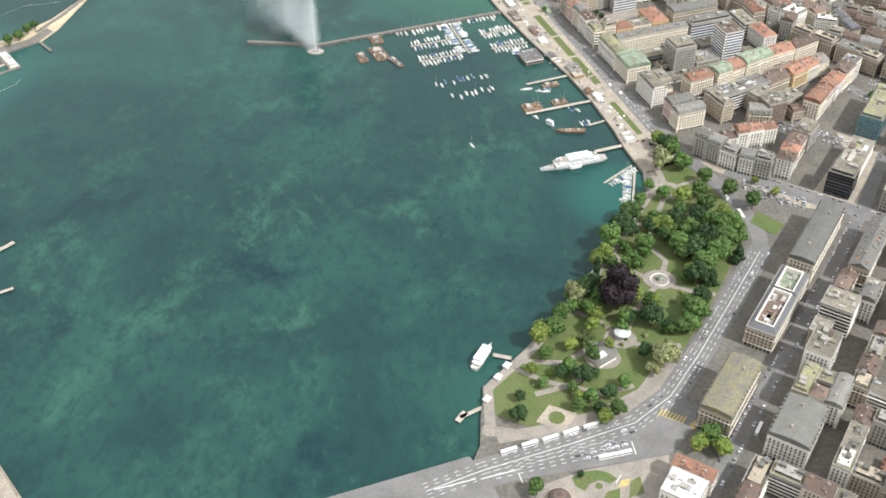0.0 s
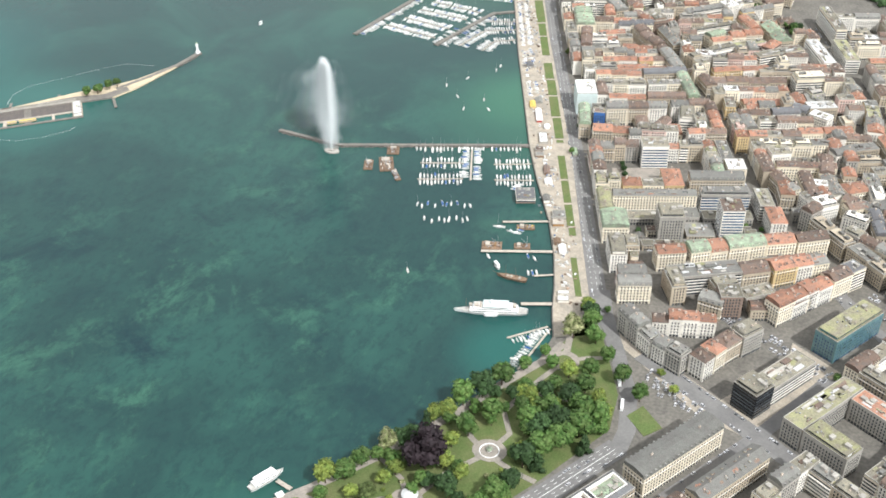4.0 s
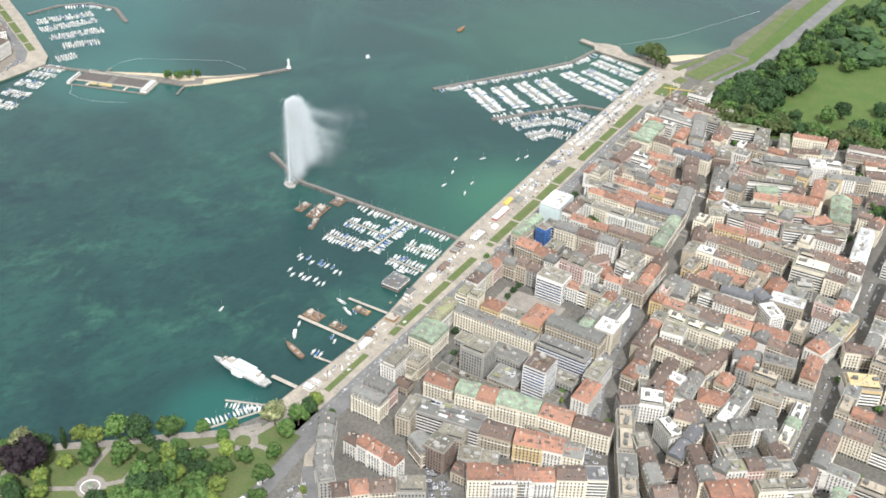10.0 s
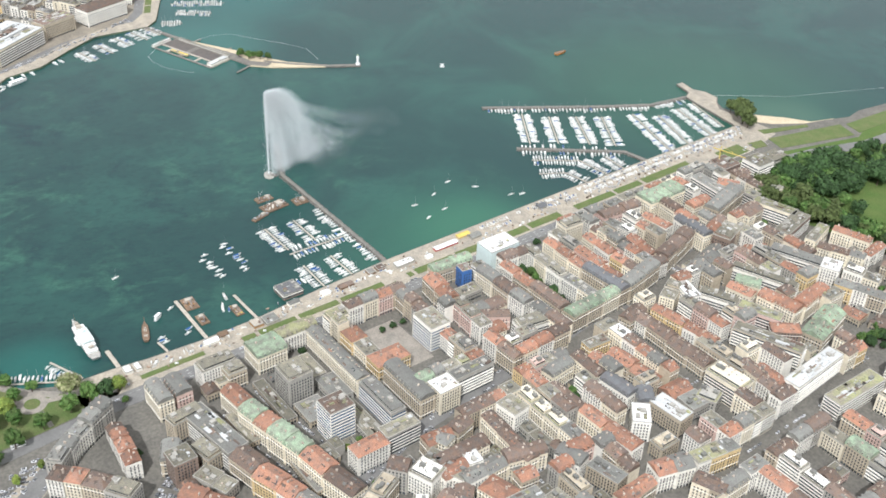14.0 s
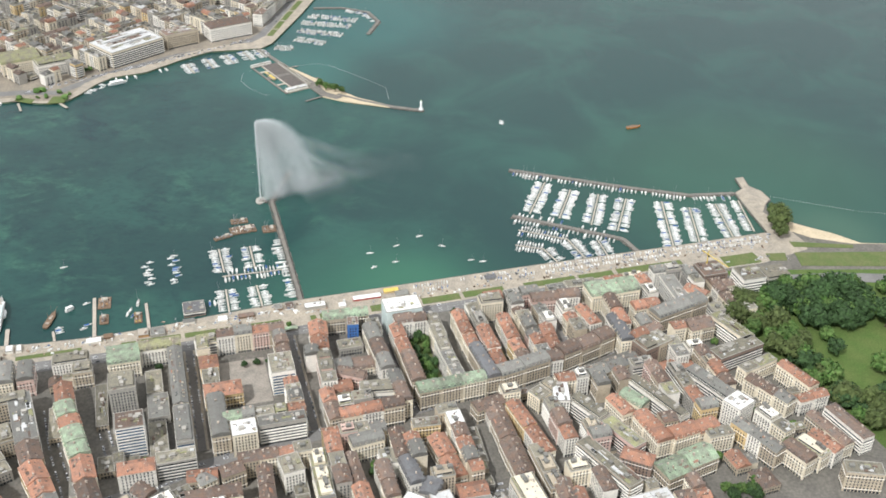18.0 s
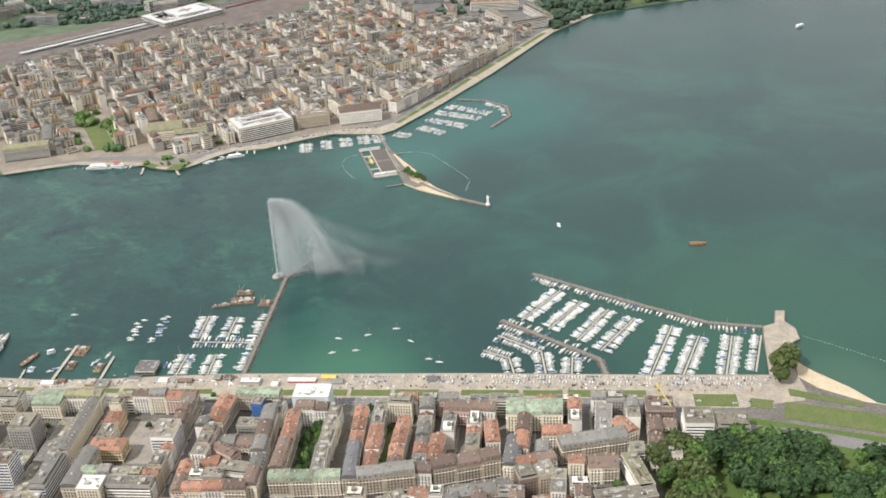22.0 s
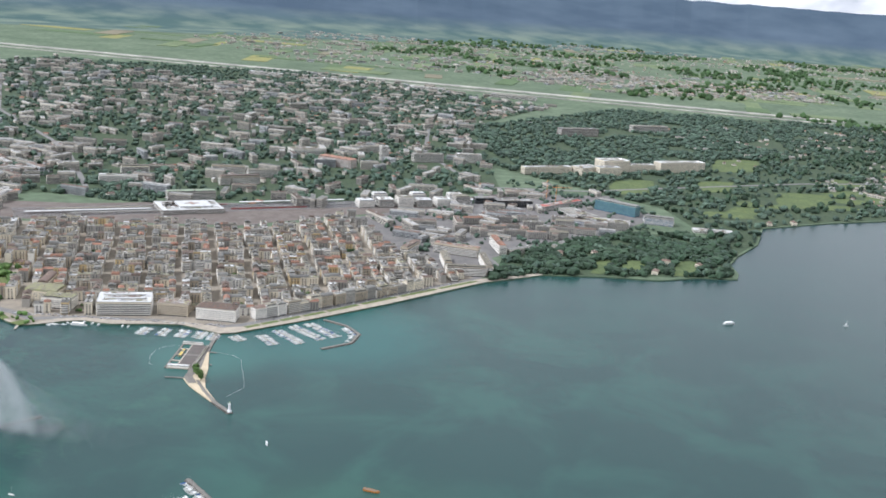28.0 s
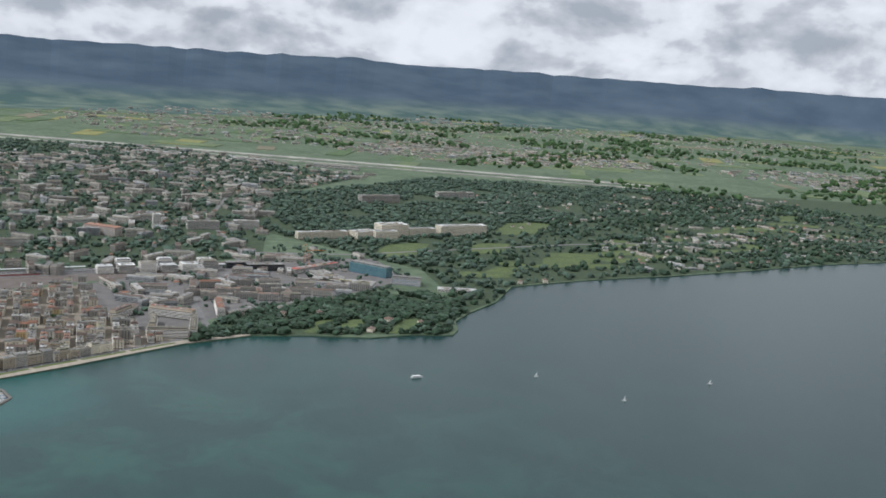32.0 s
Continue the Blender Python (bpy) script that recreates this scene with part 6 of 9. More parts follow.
# fields on the plain
rfield = random.Random(21)
M_RAPE = mat("rape_field", (0.24, 0.235, 0.085), 0.95, 0.2, 120, 15)
M_CROP = mat("young_crop", (0.145, 0.188, 0.092), 0.95, 0.2, 150, 15)
M_PLOUGH = mat("ploughed_field", (0.20, 0.18, 0.12), 0.95, 0.2, 120, 15)
M_MEADOW2 = mat("dark_meadow", (0.095, 0.145, 0.065), 0.95, 0.2, 120, 15)
CROPS = {M_CROP: Mesher(), M_MEADOW2: Mesher(), M_PLOUGH: Mesher(), M_RAPE: Mesher()}
for k in range(420):
    x, y = rfield.uniform(-13200, -4300), rfield.uniform(-6500, 5200)
    off = (Vector((x + 5760, y - 230))).dot(Vector((-0.88, -0.48)))
    if (off < 60 and y < 300) or (x > -5200 and y > 200):
        continue
    a, b2 = rfield.uniform(150, 620), rfield.uniform(60, 200)
    crop = rfield.choice((M_CROP, M_CROP, M_MEADOW2, M_MEADOW2, M_PLOUGH, M_RAPE, M_CROP, M_MEADOW2))
    CROPS[crop].turned_box(x, y, rfield.choice((0.5, 0.7, 2.1)), a, b2, LAND - 0.5, LAND + 0.15 + 0.01 * k)
for crop, m in CROPS.items():
    thing("fields_on_plain", 0, 0, 0, 0, "patchwork of cultivated fields on the plain", "fields", "", "stuff", m.mesh("fields_on_plain", crop))


# mountain slope behind the plain
def mountain():
    m = Mesher()
    nx, ny = 320, 14
    vs = []
    for i in range(nx + 1):
        ang = radians(172 + 130 * i / nx)
        for j in range(ny + 1):
            f = j / ny
            base = min(14300, 9800 + 4500 * (max(0.0, 240 - math.degrees(ang)) / 45) ** 1.7)
            deep = min(4600, 16200 - base)
            dist = base + deep * f
            x, y = 300 + math.cos(ang) * dist, 2500 + math.sin(ang) * dist
            ridge = 612 + (base + deep) * (-0.0014 + 0.003 * noise.noise(Vector((ang * 9, 0, 3))) + 0.003 * abs(noise.noise(Vector((ang * 30, 1, 3)))) + 0.001 * noise.noise(Vector((ang * 80, 4, 3))))
            g = max(0.0, f - 0.2) / 0.8
            z = 4 + 10 * f + ridge * g ** 1.25 + 70 * g * (1 - g) * noise.noise(Vector((x * 0.001, y * 0.001, 0)))
            vs.append((x, y, z))
    fs = [(i * (ny + 1) + j, (i + 1) * (ny + 1) + j, (i + 1) * (ny + 1) + j + 1, i * (ny + 1) + j + 1) for i in range(nx) for j in range(ny)]
    m.add(vs, fs)
    mm = bpy.data.materials.new("hazy_mountain")
    mm.use_nodes = True
    nt = mm.node_tree
    b = nt.nodes["Principled BSDF"]
    b.inputs["Roughness"].default_value = 1.0
    b.inputs["Specular IOR Level"].default_value = 0.0
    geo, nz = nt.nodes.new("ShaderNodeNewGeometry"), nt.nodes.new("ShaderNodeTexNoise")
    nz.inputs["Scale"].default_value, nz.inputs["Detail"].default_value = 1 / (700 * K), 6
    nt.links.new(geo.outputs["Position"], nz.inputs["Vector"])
    # forest tone carries the blue of distance haze in its colour
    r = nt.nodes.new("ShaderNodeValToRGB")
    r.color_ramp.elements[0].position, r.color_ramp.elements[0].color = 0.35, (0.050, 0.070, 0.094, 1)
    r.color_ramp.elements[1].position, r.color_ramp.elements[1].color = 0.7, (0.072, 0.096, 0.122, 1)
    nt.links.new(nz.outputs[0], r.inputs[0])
    # meadows and villages on the foot, forest above, distance haze put into both colours
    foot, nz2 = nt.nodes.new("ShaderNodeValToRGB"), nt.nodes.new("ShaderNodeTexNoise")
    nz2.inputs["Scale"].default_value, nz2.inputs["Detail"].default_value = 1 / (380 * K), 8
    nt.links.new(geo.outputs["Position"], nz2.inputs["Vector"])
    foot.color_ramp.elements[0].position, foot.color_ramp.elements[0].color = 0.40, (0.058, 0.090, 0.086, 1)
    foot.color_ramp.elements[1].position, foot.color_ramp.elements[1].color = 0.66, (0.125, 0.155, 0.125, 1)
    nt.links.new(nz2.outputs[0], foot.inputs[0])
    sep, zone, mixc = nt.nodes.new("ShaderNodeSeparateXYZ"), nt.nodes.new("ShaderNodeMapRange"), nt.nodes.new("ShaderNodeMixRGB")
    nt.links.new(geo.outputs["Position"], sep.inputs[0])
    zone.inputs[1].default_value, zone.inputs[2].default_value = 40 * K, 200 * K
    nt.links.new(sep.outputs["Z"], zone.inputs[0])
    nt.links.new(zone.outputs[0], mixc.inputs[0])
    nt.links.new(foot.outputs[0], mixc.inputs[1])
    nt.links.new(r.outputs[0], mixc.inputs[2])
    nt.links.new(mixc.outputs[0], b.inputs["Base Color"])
    # emission lifts the slope as bright haze would; nothing here gives off light
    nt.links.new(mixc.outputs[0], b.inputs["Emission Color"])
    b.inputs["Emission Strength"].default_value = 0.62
    thing("backdrop_mountain", 0, 0, 0, 0, "long mountain ridge under low cloud, blue with painted haze", "mountain", "", "structure", m.mesh("backdrop_mountain", mm))


mountain()

DISTRICT_LABEL = {"yards": "low yard buildings inside the town blocks", "south": "dense brown and cream town houses behind the main street", "west": "grey town blocks behind the hotel quarter", "far": "dense brown and cream town houses on the far bank"}
for name, m in DISTRICT.items():
    thing("houses_" + name, 0, 0, 0, 0, DISTRICT_LABEL[name], "houses", "", "stuff", m.mesh("houses_" + name, *DISTRICT_MATS))


# railway: tracks, platform roofs and trains
tracks = Mesher()
T0, T1 = Vector((-800, -40)), Vector((-1960, 470))
td = (T1 - T0).normalized()
tn = Vector((-td.y, td.x))
for k in range(-5, 8):
    p = T0 + tn * k * 9
    q = T1 + tn * k * 4.5
    c = (p + q) / 2
    tracks.turned_box(c.x, c.y, math.atan2(q.y - p.y, q.x - p.x), (q - p).length, 3.0, LAND + 0.1, LAND + 0.3 + 0.004 * k, 1)
    for o in (-0.9, 0.9):
        c = (p + q) / 2 + tn * o
        tracks.turned_box(c.x, c.y, math.atan2(q.y - p.y, q.x - p.x), (q - p).length, 0.35, LAND + 0.2, LAND + 0.6)
thing("railway_tracks", 0, 0, 0, 0, "parallel steel rails on brown ballast", "railway tracks", "", "stuff", tracks.mesh("railway_tracks", M_STEEL, M_SHADE))
for k, off, a, w, mt, lab in ((0.02, 0, 300, 11, M_PALE, "long pale platform roof beside the tracks"), (0.06, 24, 260, 9, M_GRAVEL, "long grey platform roof beside the tracks"), (0.10, -26, 240, 9, M_ZINC, "long grey platform roof beside the tracks"),
                        (0.74, 10, 330, 10, M_WHITE, "long white platform roof beside the tracks"), (0.80, -30, 200, 8, M_PLASTER, "long white platform roof beside the tracks"), (0.45, 48, 300, 8, M_WHITE, "long white train shed roof")):
    c = T0 + (T1 - T0) * k + td * a / 2 + tn * off
    roof_ob = thing("platform_roof", c.x, c.y, LAND, math.atan2(td.y, td.x), lab, "platform roof", "platform roofs")
    m = Mesher()
    m.box(-a / 2, a / 2, -w / 2, w / 2, 5.0, 5.8, bottom=True)
    child("canopy", m.mesh("canopy", mt), roof_ob)
    m = Mesher()
    for q in range(int(a / 12)):
        m.tube((-a / 2 + 6 + q * 12, 0, -0.2), (-a / 2 + 6 + q * 12, 0, 5.0), 0.25, 0.25, 5)
    child("supports", m.mesh("supports", M_STEEL), roof_ob, kind="stuff")


def train(k, off, cars, paint, label):
    """A standing train of that many carriages on the tracks."""
    c = T0 + (T1 - T0) * k + tn * off
    ob = thing("train", c.x, c.y, LAND + 0.6, math.atan2(td.y, td.x), label, "train", "standing trains")
    body = Mesher()
    body.box(-12.6, 12.6, -1.5, 1.5, 0.3, 3.6, 0, bottom=True)
    body.box(-12.2, 12.2, -1.1, 1.1, 3.6, 4.0, 1)
    for sg in (-1, 1):
        body.box(-11.6, 11.6, sg * 1.52 - 0.02, sg * 1.52 + 0.02, 1.7, 2.7, 2)
    me = body.mesh("carriage", paint, M_ZINC, M_PANE)
    for q in range(cars):
        child("carriage", me, ob, (q - (cars - 1) / 2) * 26)


for k, off, cars, paint, label in ((0.18, 9, 8, M_HULLW, "long white train standing on the tracks"), (0.30, -9, 7, M_STEEL, "long grey train standing on the tracks"), (0.42, 18, 9, M_PALE, "long pale train standing on the tracks"), (0.50, -18, 8, M_RED, "long red train standing on the tracks"),
                                   (0.56, 5, 6, M_HULLW, "white train standing on the tracks"), (0.62, 27, 8, M_STEEL, "long grey train standing on the tracks"), (0.68, -5, 7, M_PALE, "pale train standing on the tracks"), (0.36, 34, 6, M_RED, "red train standing on the tracks"),
                                   (0.72, 20, 6, M_HULLW, "white train standing on the tracks"), (0.27, 42, 7, M_STEEL, "grey train standing on the tracks")):
    train(k, off, cars, paint, label)


def crane(x, y, yaw, h, L, material, label):
    """A tower crane: mast, jib, counter jib, cab and tie."""
    ob = thing("tower_crane", x, y, LAND, yaw, label, "crane", "tower cranes")
    for name, p, q, r0 in (("mast", (0, 0, -0.3), (0, 0, h), 0.8), ("jib", (0, 0, h), (L, 0, h + 1), 0.6), ("counter_jib", (0, 0, h), (-L * 0.3, 0, h), 0.7), ("tie", (0, 0, h + 6), (L * 0.6, 0, h + 1), 0.15), ("tower_head", (0, 0, h), (0, 0, h + 6), 0.5)):
        m = Mesher()
        m.tube(p, q, r0, r0 * 0.8, 4)
        child(name, m.mesh(name, material), ob)
    m = Mesher()
    m.box(0.6, 2.2, -0.9, 0.9, h - 2.4, h - 0.4, bottom=True)
    child("cab", m.mesh("cab", M_PANE), ob)


crane(*Q(438, 74), 0.6, 33, 32, M_YELLOW, "yellow tower crane over a scaffolded house")
crane(-2105, 650, 2.4, 60, 45, M_ORANGE, "orange tower crane over a large building site")
crane(-2190, 560, 0.4, 55, 45, M_ORANGE, "orange tower crane over a large building site")
# ---- trees ----
def tree_meshes(seed, shape, leaf, lush=0.85):
    """A trunk with limbs and a crown of leaf clumps, about 1 wide at the crown and 1.15 tall, to be scaled."""
    r = random.Random(seed)
    t = Mesher()
    S10 = 10.0
    t.tube((0, 0, -0.5), (0, 0, 0.35 * S10), 0.035 * S10, 0.024 * S10, 7)
    lobes = []
    if shape == "poplar":
        for k in range(16):
            f = k / 15
            lobes.append((r.uniform(-0.05, 0.05), r.uniform(-0.05, 0.05), 0.15 + 1.6 * f, 0.20 * math.sin(math.pi * (0.12 + 0.85 * f)) + 0.03))
    elif shape == "cone":
        for k in range(26):
            f = (k // 3) / 9
            ang, rad = r.uniform(0, 6.28), (1 - f) * 0.26
            lobes.append((math.cos(ang) * rad, math.sin(ang) * rad, 0.2 + 1.15 * f, 0.10 + 0.14 * (1 - f)))
    else:
        for k in range(24):
            ang, e = r.uniform(0, 6.28), r.uniform(-0.35, 1.0)
            c = math.sqrt(max(0, 1 - e * e * 0.8))
            d = r.uniform(0.18, 0.36)
            lobes.append((math.cos(ang) * c * d, math.sin(ang) * c * d, 0.62 + e * 0.30, r.uniform(0.13, 0.23)))
        lobes.append((0, 0, 0.62, 0.30))
    for x, y, z, rad in lobes[:7]:
        t.tube((0, 0, 0.28 * S10), (x * S10, y * S10, z * S10), 0.015 * S10, 0.005 * S10, 5)
    v, f = [], []
    for x, y, z, rad in lobes:
        # a rough inner body, then leaf sprays standing out from it
        bm = bmesh.new()
        bmesh.ops.create_icosphere(bm, subdivisions=1, radius=rad * 0.80)
        n0 = len(v)
        for p in bm.verts:
            q = p.co * (1 + 0.3 * noise.noise(p.co * 9 + Vector((x * 17, y * 17, seed))))
            v.append(((x + q.x) * S10, (y + q.y) * S10, (z + q.z * 0.9) * S10))
        f += [tuple(n0 + a.index for a in face.verts) for face in bm.faces]
        bm.free()
        for _ in range(int((40 * rad / 0.2 + 8) * lush)):
            d = Vector((r.gauss(0, 1), r.gauss(0, 1), r.gauss(0.15, 1))).normalized()
            c = Vector((x, y, z)) + d * rad * r.uniform(0.75, 1.12)
            u = (d.orthogonal() + Vector((r.gauss(0, 0.6), r.gauss(0, 0.6), r.gauss(0, 0.6)))).normalized()
            w = (d.cross(u) + d * r.uniform(-0.6, 0.6)).normalized()
            s1, s2 = r.uniform(0.03, 0.068) / lush ** 0.5, r.uniform(0.024, 0.052) / lush ** 0.5
            n0 = len(v)
            v += [tuple((c + u * s1) * S10), tuple((c + w * s2) * S10), tuple((c - u * s1) * S10), tuple((c - w * s2) * S10)]
            f.append((n0, n0 + 1, n0 + 2, n0 + 3))
    return t.mesh("trunk", M_BARK), mesh_of("crown", v, f, leaf), v, f, leaf


TREE = {}
for key, shape, leaf in (("broad", "round", M_LEAF), ("broad2", "round", M_LEAF), ("spring", "round", M_LEAFY), ("dark", "round", M_LEAFD), ("olive", "round", M_OLIVE), ("bloom", "round", M_BLOOM),
                         ("purple", "round", M_PURPLE), ("poplar", "poplar", M_LEAFD), ("cone", "cone", M_LEAFD)):
    TREE[key] = tree_meshes(len(TREE) + 3, shape, leaf)
LITE = {key: tree_meshes(k + 20, "round", leaf, 0.4)[2:] for k, (key, leaf) in enumerate((("broad", M_LEAF), ("broad2", M_LEAF), ("dark", M_LEAFD), ("olive", M_OLIVE)))}
TREE_LABEL = {"broad": "broad green tree in full spring leaf", "broad2": "round green tree in full spring leaf", "spring": "pale yellow-green tree in young leaf", "dark": "dark green broadleaf tree with dense crown",
              "olive": "olive-yellow plane tree in early leaf", "bloom": "horse chestnut in cream bloom", "purple": "copper beech with dark purple leaves", "poplar": "slim upright dark green poplar", "cone": "dark green conical conifer"}
rt = random.Random(5)


def tree(x, y, width, key="broad", group="park trees", z=LAND):
    """A tree whose crown is that many metres wide."""
    ob = thing("tree", x, y, z, rt.uniform(0, 6.28), TREE_LABEL[key], "tree", group)
    ob.scale = (width / 10 * rt.uniform(0.9, 1.1), width / 10, width / 10 * rt.uniform(0.85, 1.05))
    child("trunk", TREE[key][0], ob)
    child("crown", TREE[key][1], ob)
    return ob


def bush(x, y, width, key="spring"):
    ob = thing("bush", x, y, LAND - width * 0.25, rt.uniform(0, 6.28), "low round garden bush", "bush", "garden bushes")
    ob.scale = (width / 10, width / 10, width / 12)
    child("crown", TREE[key][1], ob)


# ---- the lakeside garden ----
PARK = [(22, 546), (55, 587), (90, 635), (132, 705), (154, 748), (176, 785), (190, 815), (196, 850), (190, 868), (208, 858), (232, 806), (250, 764), (253, 722), (216, 650), (178, 587), (140, 540), (112, 520), (60, 505), (30, 520)]
overlay("lawn_garden", PARK, 0.12, M_GRASS, "shaded garden lawns with worn edges", "lawn")


def path(pts, half, name="pavement_garden_path"):
    overlay(name, ribbon(pts, half), PATH_Z.pop(), M_PATH, "grey-beige gravel path of the garden")


def ring_of(x, y, rx, ry, n=14):
    return [(x + rx * math.cos(6.2832 * k / n), y + ry * math.sin(6.2832 * k / n)) for k in range(n)]


def lawn(*pts):
    overlay("lawn", pts, 0.42, M_GRASS, "mown garden lawn with worn edges", "lawn")


PATH_Z = [0.30 - 0.008 * k for k in range(20)]
path([(26, 500), (25, 546), (58, 584), (93, 632), (135, 702), (157, 745), (180, 784), (190, 812)], 4.0)
path([(20, 506), (60, 500), (104, 512), (140, 536), (168, 572)], 4.5)
path([(52, 574), (84, 572), (112, 592), (132, 596), (152, 588), (176, 590)], 2.6)
path([(60, 540), (84, 548), (104, 560), (112, 592)], 2.4)
path([(132, 596), (146, 630), (170, 663), (180, 690), (168, 712), (176, 740), (197, 790)], 2.4)
path([(95, 630), (118, 616), (132, 596)], 2.0)
path([(46, 566), (70, 552), (92, 546), (110, 540), (134, 548)], 2.2)
path([(136, 700), (152, 676), (170, 663), (196, 652), (214, 648)], 2.4)
path([(158, 742), (176, 740), (206, 744), (236, 740)], 2.2)
path([(197, 790), (214, 800), (230, 806)], 2.2)
path([(197, 790), (192, 830), (196, 862)], 3.0)
path([(180, 784), (197, 790)], 3.2)
overlay("pavement_bandstand", ring_of(130, 598, 13, 11), 0.33, M_PATH, "gravel place round the bandstand")
overlay("pavement_fountain", ring_of(171, 667, 14, 12), 0.34, M_PATH, "gravel place round the fountain")
overlay("pavement_round_bed", ring_of(197, 790, 13, 13), 0.35, M_PATH, "gravel place round a flower bed")
overlay("pavement_cafe", ring_of(114, 577, 14, 12), 0.36, M_PATH, "gravel terrace of the cafe")
overlay("pavement_corner", ribbon([(30, 498), (62, 505), (104, 519), (140, 541), (172, 586)], 5), 0.37, M_PATH, "paved corner by the crossing")
lawn((80, 463), (88, 468), (98, 469.5), (106, 467), (111, 462), (106, 458), (99, 461), (92, 458), (88, 452), (82, 456))
lawn((97, 440), (103, 451), (112, 454), (110, 440))
lawn((117, 446), (120, 460), (127, 464), (128, 450))
overlay("pavement_island", [(52, 440), (58, 456), (76, 464), (88, 469), (114, 475), (150, 483), (148, 470), (136, 440), (120, 420), (60, 420)], 0.31, M_PATH, "gravel paths of the traffic island")
lawn((262, 742), (280, 724), (292, 738), (272, 758))
for cx, cy, r0, mt in ((197, 790, 7, M_GRASS), (74, 517, 6, M_GRASS), (140, 562, 4.5, M_GRASS), (98, 456, 2.6, M_GRASS)):
    overlay("flower_bed", [(cx + r0 * math.cos(k * 0.5236), cy + r0 * math.sin(k * 0.5236)) for k in range(12)], 0.6, mt, "round planted flower bed", "flower bed")
overlay("pavement_bed_ring", [(74 + 16 * math.cos(k * 1.5708 + 0.3), 517 + 13 * math.sin(k * 1.5708 + 0.3)) for k in range(4)], 0.42, M_PAVE, "pinkish paved place round a flower bed")

# trees of the garden, as they stand
def plant(key, *spots):
    """Garden trees of one kind, each at (x, y) with its crown's width."""
    for x, y, wd in spots:
        tree(x, y, wd * 1.5, key)


plant("purple", (131, 632, 25))
plant("poplar", (118, 668, 9))
plant("spring", (66, 592, 13), (128, 690, 12), (142, 660, 10), (238, 744, 12), (206, 770, 11), (198, 862, 11), (120, 588, 7), (112, 618, 10), (108, 512, 9), (170, 486, 10), (186, 482, 10), (90, 586, 8))
plant("broad", (78, 600, 13), (134, 708, 16), (162, 700, 14), (190, 620, 13), (157, 634, 9), (210, 676, 16), (232, 706, 17), (192, 700, 14), (230, 728, 15), (200, 748, 11), (224, 756, 13), (222, 778, 11), (190, 776, 9), (208, 838, 13), (232, 800, 11), (250, 778, 12))
plant("broad", (86, 562, 9), (132, 604, 8), (118, 520, 9), (180, 494, 11), (54, 450, 9), (90, 524, 8), (70, 576, 9), (168, 768, 9), (182, 716, 10))
plant("broad2", (84, 618, 12), (156, 742, 14), (150, 676, 13), (184, 604, 12), (222, 690, 17), (244, 724, 15), (178, 738, 10), (216, 822, 13), (268, 762, 11), (106, 574, 9), (154, 752, 10), (180, 790, 8), (206, 720, 13))
plant("bloom", (98, 640, 13), (158, 567, 17), (196, 822, 16))
plant("dark", (106, 648, 11), (112, 654, 11), (146, 722, 16), (156, 612, 13), (146, 578, 9), (198, 634, 12), (200, 660, 14), (216, 704, 16), (204, 694, 15), (214, 740, 12), (204, 852, 13), (96, 552, 11), (140, 616, 9), (46, 514, 10), (86, 464, 4), (105, 520, 8))
plant("dark", (170, 728, 9))
plant("olive", (102, 590, 10), (128, 646, 9))
plant("cone", (240, 690, 10), (212, 660, 10))
extra = random.Random(41)
PLACES = ((40, 540, 14), (74, 517, 20), (140, 566, 18), (131, 599, 16), (113, 576, 16), (170, 660, 21), (197, 790, 10))
more = 0
while more < 66:
    x, y = extra.uniform(50, 250), extra.uniform(560, 745)
    if inside(PARK, x, y) and all(math.hypot(x - a, y - b) > c for a, b, c in PLACES) and (y > 600 or extra.random() < 0.3) and noise.noise(Vector((x * 0.05, y * 0.05, 3))) > -0.15:
        tree(x, y, extra.uniform(9, 17), extra.choice(("broad", "broad2", "dark", "broad", "spring")))
        more += 1
for x, y, wd, key in ((58, 560, 9, "spring"), (66, 548, 8, "broad"), (80, 556, 10, "dark"), (88, 542, 9, "broad2"), (100, 532, 10, "broad"), (114, 536, 11, "dark"), (126, 546, 10, "broad"), (150, 560, 12, "bloom"), (158, 572, 11, "broad2"), (92, 534, 8, "spring"), (104, 556, 9, "dark"), (48, 534, 8, "dark")):
    tree(x, y, wd * 1.2, key)
for x, y, wd in ((72, 560, 5), (80, 566, 4), (92, 572, 5), (60, 548, 4), (130, 590, 4), (150, 600, 5), (164, 604, 4), (178, 640, 5), (186, 650, 4), (110, 600, 4), (120, 612, 5), (134, 596, 4)):
    bush(x, y, wd, rt.choice(("spring", "broad", "bloom")))

# bandstand: round plinth, eight columns, domed roof
stand = thing("bandstand", 131.5, 600, LAND, 0, "round park bandstand with a pale grey metal roof", "bandstand")
m = Mesher()
m.prism([(5.5 * math.cos(k * 0.3927), 5.5 * math.sin(k * 0.3927)) for k in range(16)], -0.2, 1.2)
child("plinth", m.mesh("plinth", M_QUAY), stand)
colm = Mesher()
colm.tube((0, 0, 1.2), (0, 0, 5.2), 0.2, 0.16, 8)
colm = colm.mesh("column", M_PLASTER)
for k in range(8):
    child("column", colm, stand, 4.6 * math.cos(k * 0.7854), 4.6 * math.sin(k * 0.7854))
m = Mesher()
ring = [(math.cos(k * 0.3927), math.sin(k * 0.3927)) for k in range(16)]
